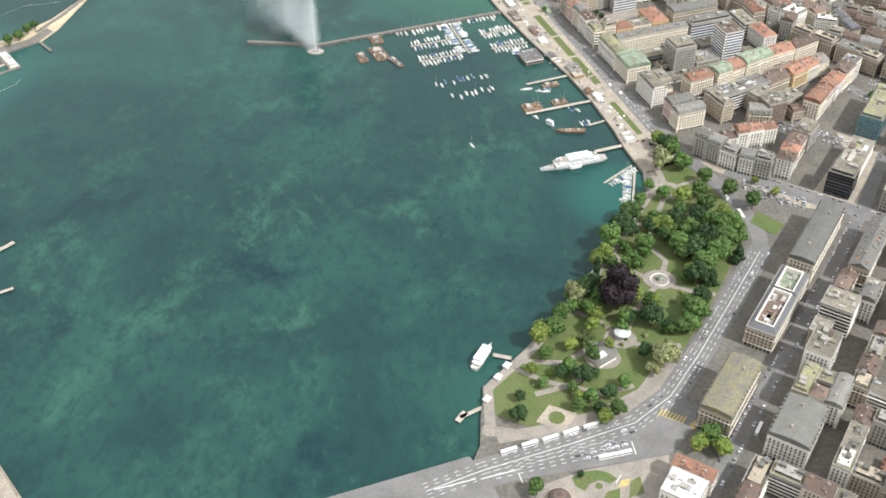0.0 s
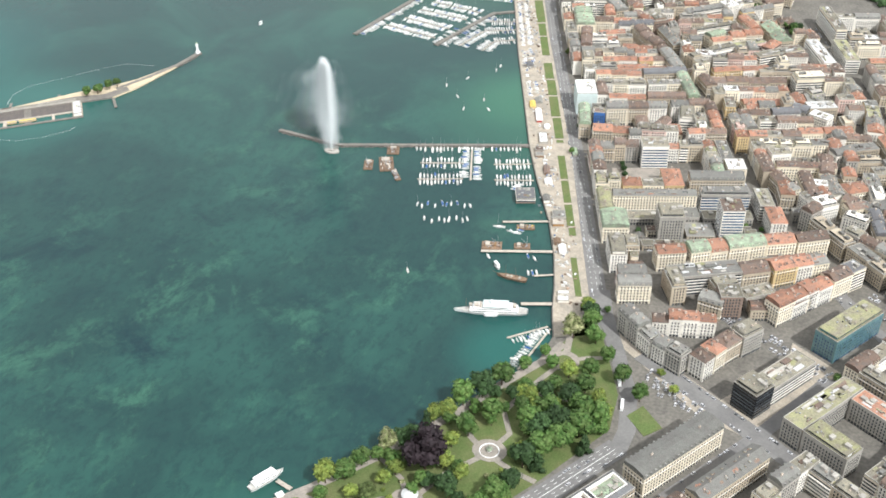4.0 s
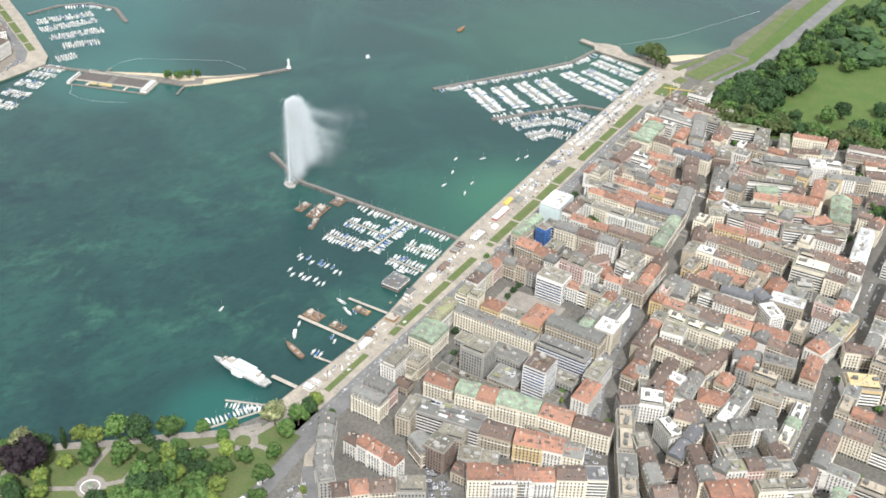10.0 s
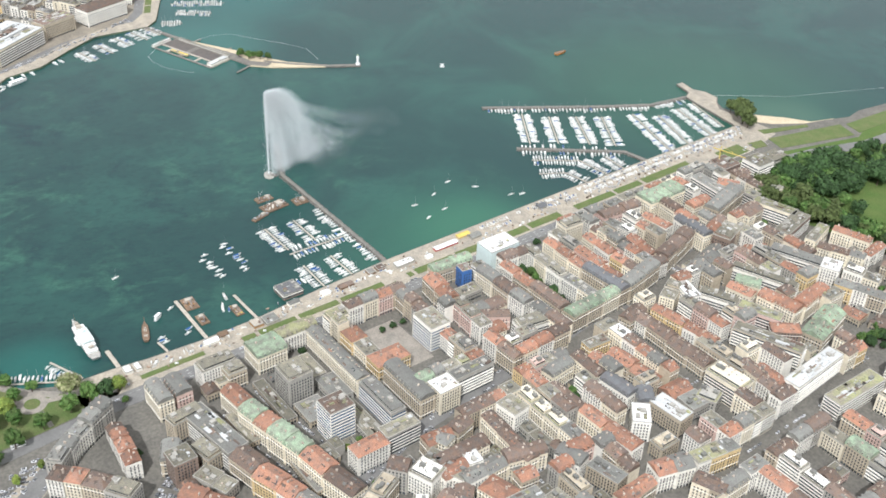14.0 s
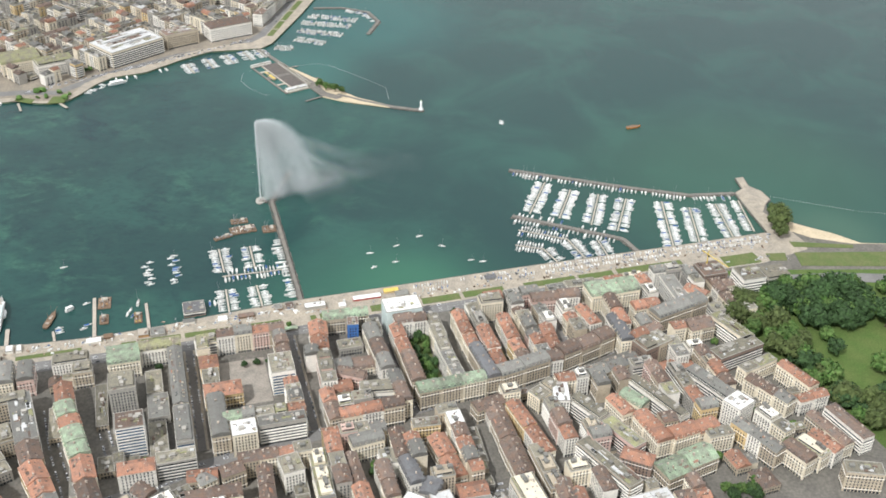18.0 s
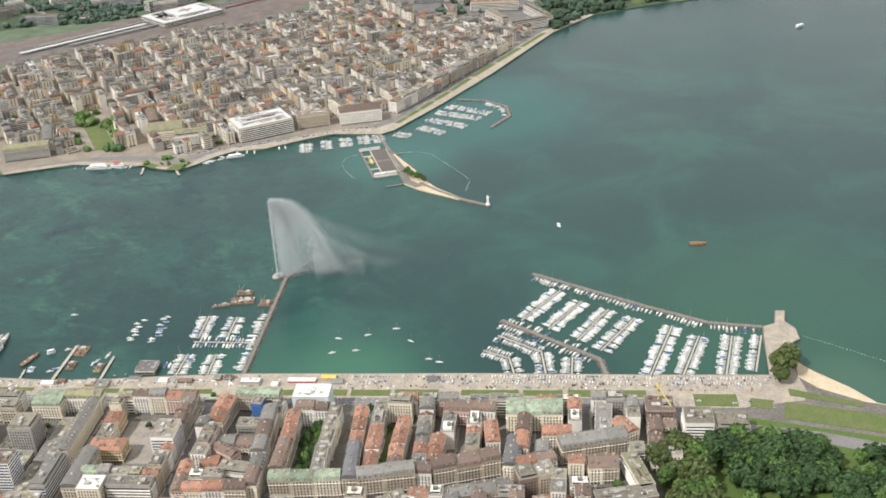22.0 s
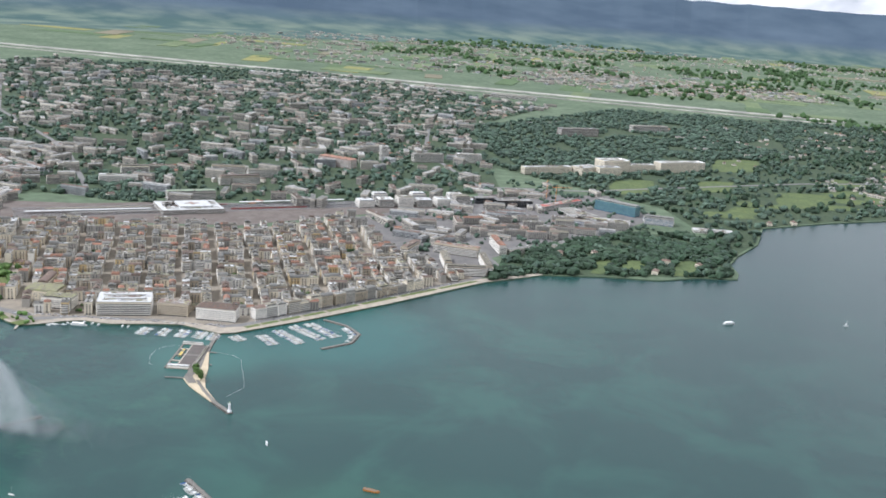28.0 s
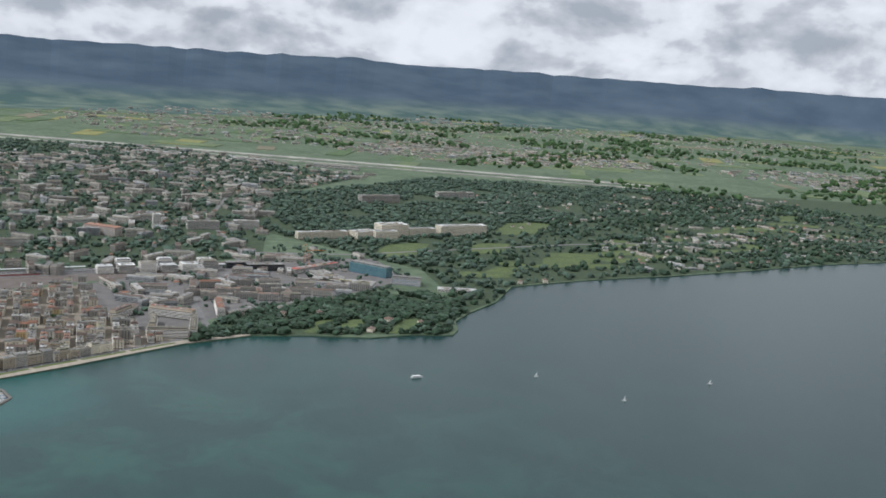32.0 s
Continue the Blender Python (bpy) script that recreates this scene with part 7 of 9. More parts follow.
for (r0, z0), (r1, z1) in (((6.6, 5.0), (6.6, 5.5)), ((6.6, 5.5), (3.6, 6.8)), ((3.6, 6.8), (0.6, 7.6)), ((0.6, 7.6), (0.5, 8.4))):
    m.add([(c * r0, s * r0, z0) for c, s in ring] + [(c * r1, s * r1, z1) for c, s in ring], [(i, (i + 1) % 16, 16 + (i + 1) % 16, 16 + i) for i in range(16)] + [tuple(range(16, 32))])
child("roof", m.mesh("roof", M_PALE), stand)

# round kiosk with a dark dome on the traffic island
pav = thing("round_pavilion", 70, 444, LAND, 0, "round low pavilion with a dark domed roof and pale terrace", "pavilion")
m = Mesher()
m.prism([(c * 11, s * 11) for c, s in ring], -0.2, 0.7)
child("terrace", m.mesh("terrace", M_PAVE), pav)
m = Mesher()
m.prism([(c * 7, s * 7) for c, s in ring], 0.7, 3.6)
child("wall", m.mesh("wall", M_PLASTER), pav)
m = Mesher()
prof = ((7.8, 3.5), (7.8, 3.9), (6.6, 5.2), (4.4, 6.4), (2.0, 7.0), (0.3, 7.2))
for (r0, z0), (r1, z1) in zip(prof, prof[1:]):
    m.add([(c * r0, s * r0, z0) for c, s in ring] + [(c * r1, s * r1, z1) for c, s in ring], [(i, (i + 1) % 16, 16 + (i + 1) % 16, 16 + i) for i in range(16)])
child("roof", m.mesh("roof", M_BROWN), pav)

# fountain with white basin
fx, fy = 171, 666.5
fnt = thing("garden_fountain", fx, fy, LAND, 0, "round white stone fountain with tiered bowls", "fountain")
m = Mesher()
for (r0, z0), (r1, z1) in (((8, -0.2), (8, 0.9)), ((8, 0.9), (7.4, 0.9)), ((7.4, 0.9), (7.2, 0.3)), ((7.2, 0.3), (0.2, 0.35))):
    m.add([(c * r0, s * r0, z0) for c, s in ring] + [(c * r1, s * r1, z1) for c, s in ring], [(i, (i + 1) % 16, 16 + (i + 1) % 16, 16 + i) for i in range(16)])
child("basin", m.mesh("basin", M_WHITE), fnt)
m = Mesher()
prof = ((1.2, 0.3), (0.8, 2.0), (2.6, 2.6), (2.5, 2.8), (0.5, 2.8), (0.4, 4.2), (1.4, 4.6), (0.3, 4.7), (0.2, 6.0))
for (r0, z0), (r1, z1) in zip(prof, prof[1:]):
    m.add([(c * r0, s * r0, z0) for c, s in ring] + [(c * r1, s * r1, z1) for c, s in ring], [(i, (i + 1) % 16, 16 + (i + 1) % 16, 16 + i) for i in range(16)])
child("bowls", m.mesh("bowls", M_COPPER), fnt)

# garden cafe with a rounded terrace
cafe = thing("garden_cafe", 113, 576, LAND, radians(35), "low garden cafe with a grey rounded roof", "cafe")
m = Mesher()
m.prism([(-8, -7), (6, -7)] + [(6 + 7 * math.sin(k * 0.3927), -7 * math.cos(k * 0.3927)) for k in range(1, 8)] + [(6, 7), (-8, 7)], -0.2, 3.6)
child("wall", m.mesh("wall", M_PLASTER), cafe)
m = Mesher()
m.prism([(-8.5, -7.6), (6, -7.6)] + [(6 + 7.6 * math.sin(k * 0.3927), -7.6 * math.cos(k * 0.3927)) for k in range(1, 8)] + [(6, 7.6), (-8.5, 7.6)], 3.6, 4.2)
child("roof", m.mesh("roof", M_ZINC), cafe)
m = Mesher()
m.box(-4, 3, -2.5, 2.5, 4.2, 5.4)
child("skylight", m.mesh("skylight", M_WHITE), cafe)
# kiosks on the promenade
for x, y in ((40, 568), (33, 556), (24, 534)):
    kiosk = thing("kiosk", x, y, LAND, radians(55), "small white kiosk with a pitched awning roof", "kiosk", "promenade kiosks")
    m = Mesher()
    m.box(-2.2, 2.2, -1.8, 1.8, -0.2, 2.6)
    child("body", m.mesh("body", M_PLASTER), kiosk)
    m = Mesher()
    m.add([(-3, -2.6, 2.5), (3, -2.6, 2.5), (3, 2.6, 2.5), (-3, 2.6, 2.5), (-1, 0, 3.7), (1, 0, 3.7)], [(0, 1, 5, 4), (2, 3, 4, 5), (1, 2, 5), (3, 0, 4)])
    child("roof", m.mesh("roof", M_WHITE), kiosk)

# roads round the garden and the bridge
overlay("road_garden", ribbon([(-20, 452), (20, 470), (80, 492), (130, 512), (160, 538), (188, 580), (226, 642), (264, 706)], 10), 0.24, M_ROAD, "wide grey asphalt road beside the garden", "road")
overlay("road_crossing", [(-24, 462), (10, 474), (35, 483), (70, 497), (101, 508), (121, 516), (144, 530), (160, 540), (178, 528), (172, 508), (160, 494), (152, 484), (116, 476), (86, 470), (45, 462), (14, 452), (-24, 440)], 0.20, M_ROAD, "wide grey asphalt crossing by the bridge", "road")
overlay("road_garden_east", ribbon([(264, 700), (266, 726), (258, 768), (236, 818), (214, 866), (203, 900)], 7), 0.27, M_ROAD, "grey asphalt road with traffic beside the garden", "road")
overlay("road_rhone", ribbon([R(-60, 64), R(60, 65), R(180, 66), R(306, 66), R(410, 60)], 6), 0.24, M_ROAD, "grey asphalt shopping street", "road")
overlay("road_cross", ribbon([R(308, -60), R(308, 0), R(308, 66), R(308, 200)], 9), 0.25, M_ROAD, "grey asphalt cross street", "road")
MAIN = [(-420, 330), (-330, 292), (-250, 268), (-183, 250), (-127, 232), (-60, 222), (3, 214), (70, 206), (141, 195), (209, 184), (300, 163), (399, 138), (470, 118)]
overlay("road_main", ribbon(qs(*MAIN), 7), 0.25, M_ROAD, "grey asphalt main street", "road")
overlay("pavement_square", [R(305, -100), R(318, -100), R(318, 20), R(400, 24), R(424, 10), R(424, 60), R(300, 60), R(290, 20)], 0.14, M_PAVE, "pale paved square with parked cars")
slab("bridge_deck", [(10, 482), (24, 462), (30, 446), (-225, 362), (-240, 392)], 2.3, LAND + 0.25, M_ROAD, "wide low stone bridge with traffic lanes", "bridge")
for k in range(6):
    bx, by = -10 - k * 40, 458 - k * 13
    slab("bridge_pier", [(bx - 3, by - 22), (bx + 3, by - 22), (bx + 3, by + 14), (bx - 3, by + 14)], -6, 2.3, M_QUAY, "stone bridge pier in the water", "bridge")
marks = Mesher()
rd = [(-20, 452), (20, 470), (80, 492), (130, 512), (160, 538), (188, 580), (226, 642), (262, 702)]
for (x0, y0), (x1, y1) in zip(rd, rd[1:]):
    L = math.hypot(x1 - x0, y1 - y0)
    ux, uy = (x1 - x0) / L, (y1 - y0) / L
    for k in range(0, int(L), 8):
        for off in (-6.5, -3.2, 3.2, 6.5):
            cx, cy = x0 + ux * (k + 2) - uy * off, y0 + uy * (k + 2) + ux * off
            marks.turned_box(cx, cy, math.atan2(uy, ux), 3.5, 0.3, LAND + 0.2, LAND + 0.29)
    marks.turned_box((x0 + x1) / 2, (y0 + y1) / 2, math.atan2(uy, ux), L, 0.45, LAND + 0.2, LAND + 0.29)
for k in range(8):
    a = 0.55
    marks.turned_box(150 + k * 2.2, 522 - k * 1.1, a + 0.4, 7, 0.9, LAND + 0.2, LAND + 0.3, 1)
    marks.turned_box(170 + k * 1.5, 508 + k * 1.0, a + 1.2, 6, 0.8, LAND + 0.2, LAND + 0.3, 1)
# second carriageway: lane dashes, stop lines and an arrow field
for off in (0, 3.4, 6.8, 10.2):
    for k in range(0, 96, 8):
        cx, cy = 30 + k * 0.955 - off * 0.28, 466 + k * 0.262 + off * 0.96 - 3
        if not (cx > 118 and off > 7):
            marks.turned_box(cx, cy, 0.268, 3.6, 0.32, LAND + 0.2, LAND + 0.29)
for x, y, yaw, L in ((126, 489, 1.7, 12), (45, 463, 1.85, 9), (112, 462, 1.0, 8), (30, 466, 0.3, 26), (0, 458, 0.3, 30)):
    marks.turned_box(x, y, yaw, L, 0.6, LAND + 0.2, LAND + 0.325)
for k in range(5):
    marks.turned_box(113 + k * 1.3, 458 + k * 0.2, 1.1, 7, 0.7, LAND + 0.2, LAND + 0.33, 1)
thing("road_marks_garden", 0, 0, 0, 0, "white lane lines and yellow crossings", "road marks", "", "stuff", marks.mesh("road_marks", M_MARK, M_YELLOW))

# courtyard and street trees in the town
overlay("lawn_court", qs((89, 96), (110, 96), (110, 196), (89, 196)), 0.3, M_GRASS, "planted lawn of a town court", "lawn")
overlay("lawn_court", qs((158, 100), (180, 100), (180, 190), (158, 190)), 0.3, M_GRASS, "planted lawn of a town court", "lawn")
for k in range(26):
    tree(*Q(rt.uniform(92, 108), 98 + k * 3.8), rt.uniform(8, 12), rt.choice(("broad", "dark", "broad2")), "courtyard trees")
for k in range(9):
    tree(*Q(rt.uniform(162, 176), 104 + k * 9), rt.uniform(7, 10), rt.choice(("broad", "dark", "broad2")), "courtyard trees")
for k in range(12):
    tree(*Q(rt.uniform(296, 332), rt.uniform(366, 396)), rt.uniform(9, 13), rt.choice(("broad", "broad2", "dark")), "square trees")
for s, w, wd, key in ((-310, 60, 8, "broad"), (-60, 104, 8, "dark"), (-72, 104, 7, "dark"), (-48, 104, 7, "dark"), (-152, 90, 9, "dark"), (-20, 50, 7, "broad"), (36, 64, 8, "olive"), (150, 72, 9, "dark"), (240, 66, 9, "olive"), (246, 70, 10, "olive"),
                      (-330, 130, 10, "dark"), (-300, 205, 9, "olive"), (-296, 215, 8, "spring"), (-184, 218, 7, "spring"), (-36, 172, 9, "broad"), (572, 2, 30, "olive"), (581, -14, 26, "olive"), (568, 14, 22, "olive"), (583, -28, 19, "olive"), (380, 345, 16, "broad"), (372, 352, 14, "broad2"), (390, 352, 14, "dark")):
    tree(*Q(s, w), wd, key, "street trees")

for a, b, wd in ((505, 22, 9), (512, 34, 8), (520, 52, 9), (540, 30, 8), (300, -30, 8), (292, -8, 9), (412, 64, 8)):
    tree(*R(a, b), wd, rt.choice(("broad", "spring", "dark")), "street trees")

# the great park east of the town
BIGPARK = qs((474, 420), (463, 305), (454, 276), (445, 245), (435, 200), (429, 165), (430, 124), (540, 122), (640, 168), (1000, 200), (1400, 240), (1400, 900), (450, 900), (455, 520))
overlay("lawn_great_park", BIGPARK, 0.15, M_MEADOW, "wide green park meadow", "lawn")
overlay("lawn_lake_road", qs((470, 64), (560, 84), (673, 112), (690, 106), (930, 112), (1400, 150), (1400, 245), (1000, 200), (640, 168), (540, 122), (470, 112)), 0.08, M_MEADOW, "mown verge beside the lake road", "lawn")
MEADOW = qs((480, 184), (522, 196), (700, 234), (780, 292), (690, 388), (560, 342), (482, 298), (470, 240))
rp = random.Random(9)
got = 0
GROVE = {}


def grove(x, y, width, key, into=GROVE):
    """A tree that is joined with those of its leaf."""
    v, f, leaf = LITE[key]
    gv, gf = into.setdefault(leaf, ([], []))
    c, s = math.cos(rp.uniform(0, 6.28)), math.sin(rp.uniform(0, 6.28))
    k, kz, n = width / 10, width / 10 * rp.uniform(0.85, 1.05), len(gv)
    h = math.hypot(c, s)
    c, s = c / h, s / h
    gv += [(x + (a * c - b * s) * k, y + (a * s + b * c) * k, LAND + z * kz - 0.12 * width) for a, b, z in v]
    gf += [tuple(i + n for i in q) for q in f]


while got < 330:
    s, w = (rp.uniform(378, 760), rp.uniform(118, 520)) if got % 3 else (rp.uniform(385, 600), rp.uniform(118, 330))
    x, y = Q(s, w)
    if not inside(BIGPARK, x, y) or (inside(MEADOW, x, y) and rp.random() < 0.985):
        continue
    edge = s < 476 + max(0, w - 200) * 0.2
    tree(x, y, rp.uniform(20, 30), rp.choice(("olive", "olive", "dark", "broad")) if edge else rp.choice(("dark", "dark", "dark", "broad", "broad2")), "great park trees") if got < 45 else grove(x, y, rp.uniform(17, 28), rp.choice(("olive", "olive", "dark", "broad")) if edge else rp.choice(("dark", "dark", "dark", "broad", "broad2")))
    got += 1
for k in range(64):
    s0 = rp.uniform(500, 980)
    grove(*Q(s0, 132 + (s0 - 500) * 0.115 + rp.uniform(-3, 36)), rp.uniform(15, 23), rp.choice(("dark", "dark", "broad")))
COURTS = {}
for x, y, wd in COURT_TREES[-170:]:
    grove(x, y, wd * 1.1, rp.choice(("broad", "broad2", "dark")), COURTS)
for leaf, (gv, gf) in COURTS.items():
    thing("trees_in_courts", 0, 0, 0, 0, "small green trees in the town's yards", "trees", "", "stuff", mesh_of("trees_in_courts", gv, gf, leaf))
for leaf, (gv, gf) in GROVE.items():
    thing("grove_great_park", 0, 0, 0, 0, "dense mixed trees of the great park", "trees", "", "stuff", mesh_of("grove_great_park", gv, gf, leaf))


# far woods: clumps joined by district
def wood(name, label, poly, count, seed, leaf, size=(9, 16), keep=None, lobes=2, free=False):
    r = random.Random(seed)
    xs, ys = [p[0] for p in poly], [p[1] for p in poly]
    base = []
    for k in range(5):
        bm = bmesh.new()
        bmesh.ops.create_icosphere(bm, subdivisions=1, radius=0.5)
        pts = []
        for p in bm.verts:
            q = p.co * (1 + 0.75 * noise.noise(p.co * 3.1 + Vector((k * 7.3, seed, 0))) + r.uniform(-0.12, 0.12))
            pts.append((q.x, q.y, q.z * 0.95 + 0.42))
        base.append((pts, [tuple(a.index for a in fc.verts) for fc in bm.faces]))
        bm.free()
    v, f = [], []
    for _ in range(count):
        x, y = r.uniform(min(xs), max(xs)), r.uniform(min(ys), max(ys))
        if not inside(poly, x, y) or (keep and not keep(x, y)) or not (free or clear_of(x, y)):
            continue
        for part_no in range(lobes):
            w = r.uniform(*size) * (1 if part_no == 0 else 0.65)
            ox, oy = (0, 0) if part_no == 0 else (r.uniform(-0.5, 0.5) * w, r.uniform(-0.5, 0.5) * w)
            pts, fs = base[r.randrange(5)]
            c, s = math.cos(r.uniform(0, 6.28)), math.sin(r.uniform(0, 6.28))
            n0 = len(v)
            v += [(x + ox + (a * c - b * s) * w, y + oy + (a * s + b * c) * w, LAND + z * w * 0.95) for a, b, z in pts]
            f += [(a + n0, b + n0, c2 + n0) for a, b, c2 in fs]
    thing(name, 0, 0, 0, 0, label, "woods", "", "stuff", mesh_of(name, v, f, leaf))


# park lawns among the far woods
CLEARINGS = []
for pts in ([(-2446, 623), (-2572, 709), (-2841, 579), (-2700, 489)], [(-3204, 593), (-3382, 703), (-3731, 568), (-3530, 452)], [(-2788, 1035), (-2946, 1146), (-3210, 1063), (-3036, 946)], [(-3121, 1194), (-3200, 1249), (-3406, 1194), (-3321, 1137)],
            [(-1546, 1126), (-1578, 1153), (-1708, 1089), (-1673, 1061)], [(-1616, 1163), (-1660, 1200), (-1778, 1146), (-1731, 1108)], [(-1689, 1253), (-1741, 1297), (-1890, 1236), (-1834, 1191)], [(-2756, 759), (-2881, 843), (-3109, 751), (-2973, 664)]):
    cx, cy = sum(p[0] for p in pts) / 4, sum(p[1] for p in pts) / 4
    rim = []
    for k in range(4):
        (x0, y0), (x1, y1) = pts[k], pts[(k + 1) % 4]
        rim += [(cx + (x0 - cx) * 0.86, cy + (y0 - cy) * 0.86), ((x0 + x1) / 2 + rt.uniform(-8, 8), (y0 + y1) / 2 + rt.uniform(-8, 8))]
    overlay("lawn_far_park", rim, 0.5, M_FARLAWN, "pale green park lawn among far trees", "lawn")
    CLEARINGS.append(rim)


rlawn = random.Random(27)
for k in range(34):
    f, g = k / 33, rlawn.random()
    cx, cy = -2500 - 2600 * f, 1080 + 640 * f - (120 + 620 * f) * g
    a, b2, yw = rlawn.uniform(50, 120), rlawn.uniform(28, 60), rlawn.uniform(-0.9, -0.1)
    rim = []
    for q in range(10):
        ang, w = q * 0.6283, rlawn.uniform(0.7, 1.1)
        u, v = a * w * math.cos(ang), b2 * w * math.sin(ang)
        rim.append((cx + u * math.cos(yw) - v * math.sin(yw), cy + u * math.sin(yw) + v * math.cos(yw)))
    overlay("lawn_far_park", rim, 0.52 + 0.004 * k, M_FARLAWN, "pale green park lawn among far trees", "lawn")
    CLEARINGS.append(rim)


AVENUES = ([(-1420, 960), (-1560, 760), (-1700, 640), (-1930, 520), (-2150, 330), (-2500, -200), (-3100, -700)], [(-1120, -240), (-1400, -800), (-1650, -1700), (-2300, -2900)], [(-2150, 330), (-2420, 560), (-2640, 640), (-3300, 900), (-4400, 1500)], [(-1650, -1700), (-2300, -1300), (-3100, -700), (-4000, -500)])
for k, pts in enumerate(AVENUES):
    overlay("road_avenue", ribbon(pts, 8), 0.55 + 0.01 * k, M_ROAD, "grey avenue between far blocks and trees", "road")


def on_avenue(x, y):
    for pts in AVENUES:
        for (x0, y0), (x1, y1) in zip(pts, pts[1:]):
            dx, dy = x1 - x0, y1 - y0
            t = max(0.0, min(1.0, ((x - x0) * dx + (y - y0) * dy) / (dx * dx + dy * dy)))
            if (x - x0 - dx * t) ** 2 + (y - y0 - dy * t) ** 2 < 256:
                return True
    return False


def wooded(x, y, f, seed, low):
    return not on_avenue(x, y) and not any(inside(c, x, y) for c in CLEARINGS) and noise.noise(Vector((x * f, y * f, seed))) > low


SHORE = [(-1290, 1018), (-1449, 1060), (-1559, 1155), (-1738, 1290), (-1810, 1355), (-1930, 1285), (-2033, 1255), (-2150, 1080), (-2000, 960), (-1760, 930), (-1600, 900), (-1480, 930)]
BOTANIC = [(-2040, 1255), (-2210, 1230), (-2425, 1150), (-2715, 1248), (-3020, 1390), (-3379, 1534), (-3743, 1664), (-4072, 1824), (-6500, 2890), (-7500, 2500), (-5600, 400), (-3200, 600), (-2400, 850)]
VILLAS = [(-2400, 850), (-3200, 600), (-5600, 400), (-4700, -700), (-3300, -600), (-2500, 80)]
BEYOND = [(-1000, -200), (-1400, 160), (-1700, 330), (-2150, 420), (-2500, 100), (-3300, -600), (-4300, -900), (-4200, -2600), (-3000, -3600), (-900, -2800), (-800, -400)]
for k, poly in enumerate((SHORE, BOTANIC, VILLAS, BEYOND)):
    overlay("ground_woodland", poly, 0.11 + 0.01 * k, M_FLOOR, "dark grassy ground under far trees", "ground")
wood("trees_lakeside_park", "dense dark trees of the lakeside park", SHORE, 2600, 31, M_PINE, (11, 21), keep=lambda x, y: wooded(x, y, 0.012, 2, -0.3))
wood("trees_shore_mixed", "mixed green trees along the far shore", SHORE, 900, 51, M_FARLEAF, (9, 17), keep=lambda x, y: wooded(x, y, 0.02, 7, 0.05))
wood("trees_botanic", "mixed green trees behind the far shore", BOTANIC, 9500, 32, M_FARLEAF, (10, 22), keep=lambda x, y: wooded(x, y, 0.004, 5, -0.3) and x > -5600)
wood("trees_dark_woods", "dark woods behind the far shore", BOTANIC, 9500, 62, M_PINE, (11, 24), keep=lambda x, y: wooded(x, y, 0.003, 15, -0.1) and x > -5600)
wood("trees_villa_gardens", "green garden trees between far houses", VILLAS, 11000, 33, M_FARLEAF, (11, 22), keep=lambda x, y: wooded(x, y, 0.004, 8, -0.35), lobes=1)
wood("trees_suburb", "green trees between blocks beyond the railway", BEYOND, 15000, 34, M_FARLEAF, (11, 22), keep=lambda x, y: wooded(x, y, 0.005, 1, -0.3), lobes=1)
wood("trees_office_quarter", "street and yard trees between office blocks", [(-1500, 470), (-1350, 760), (-1460, 900), (-1640, 950), (-2000, 985), (-2250, 980), (-2420, 640), (-2380, 300), (-1980, 480)], 1100, 52, M_FARLEAF, (8, 15), keep=lambda x, y: wooded(x, y, 0.01, 3, -0.1))
wood("trees_plain", "dark hedges and woods on the plain", [(-5400, 600), (-7600, 2600), (-13000, 4500), (-12800, -600), (-9500, -5600), (-5600, -4200), (-5500, -1500)], 9000, 35, M_LEAFD, (18, 45), keep=lambda x, y: wooded(x, y, 0.0014, 4, 0.08))
wood("trees_far_quay", "garden trees on the far quay square", [(-405, 482), (-436, 562), (-452, 560), (-575, 425), (-575, 370), (-545, 375)], 130, 36, M_LEAF, (10, 17), keep=lambda x, y: not inside([(-412, 500), (-446, 545), (-520, 450), (-500, 415)], x, y), free=True)
wood("trees_beyond_tracks", "dense green trees beyond the railway", [(-1214, -363), (-1300, -80), (-1150, 20), (-1050, -90), (-1052, -210)], 420, 77, M_FARLEAF, (10, 18), keep=lambda x, y: noise.noise(Vector((x * 0.012, y * 0.012, 9))) > -0.2)
wood("trees_square_front", "round dark trees at the garden square", [(-420, 535), (-440, 580), (-462, 556), (-450, 530)], 16, 78, M_LEAFD, (10, 14), free=True)
wood("trees_rotunda", "small trees on the far quay terrace", [(-396, 640), (-390, 712), (-440, 716), (-436, 650)], 40, 38, M_LEAF, (6, 9), keep=lambda x, y: noise.noise(Vector((x * 0.05, y * 0.05, 2))) > 0.0)
for pts in ([(-396, 640), (-390, 668), (-404, 668), (-408, 640)], [(-392, 690), (-398, 712), (-420, 712), (-416, 690)], [(-425, 520), (-445, 550), (-540, 430), (-522, 405)]):
    overlay("lawn", pts, 0.5, M_GRASS, "mown lawn on the far quay", "lawn")

wood("trees_great_park", "dense trees deep in the great park", qs((500, 128), (640, 172), (1000, 204), (1400, 244), (1400, 900), (380, 900), (378, 530), (396, 420), (396, 310), (470, 200)), 2300, 37, M_LEAFD, (14, 24), keep=lambda x, y: not inside(MEADOW, x, y) and ((x - QO.x) * QU.x + (y - QO.y) * QU.y > 740 or (x - QO.x) * QV.x + (y - QO.y) * QV.y > 520))
# ---- the great jet ----
jet = thing("water_jet", -151, 1052, 0, 0, "tall white water jet with spray drifting downwind", "fountain")
m = Mesher()
m.prism([(9 * math.cos(k * 0.5236), 6 * math.sin(k * 0.5236)) for k in range(12)], -3, 1.4)
m.prism([(4 * math.cos(k * 0.7854), 3 * math.sin(k * 0.7854)) for k in range(8)], 1.4, 2.6)
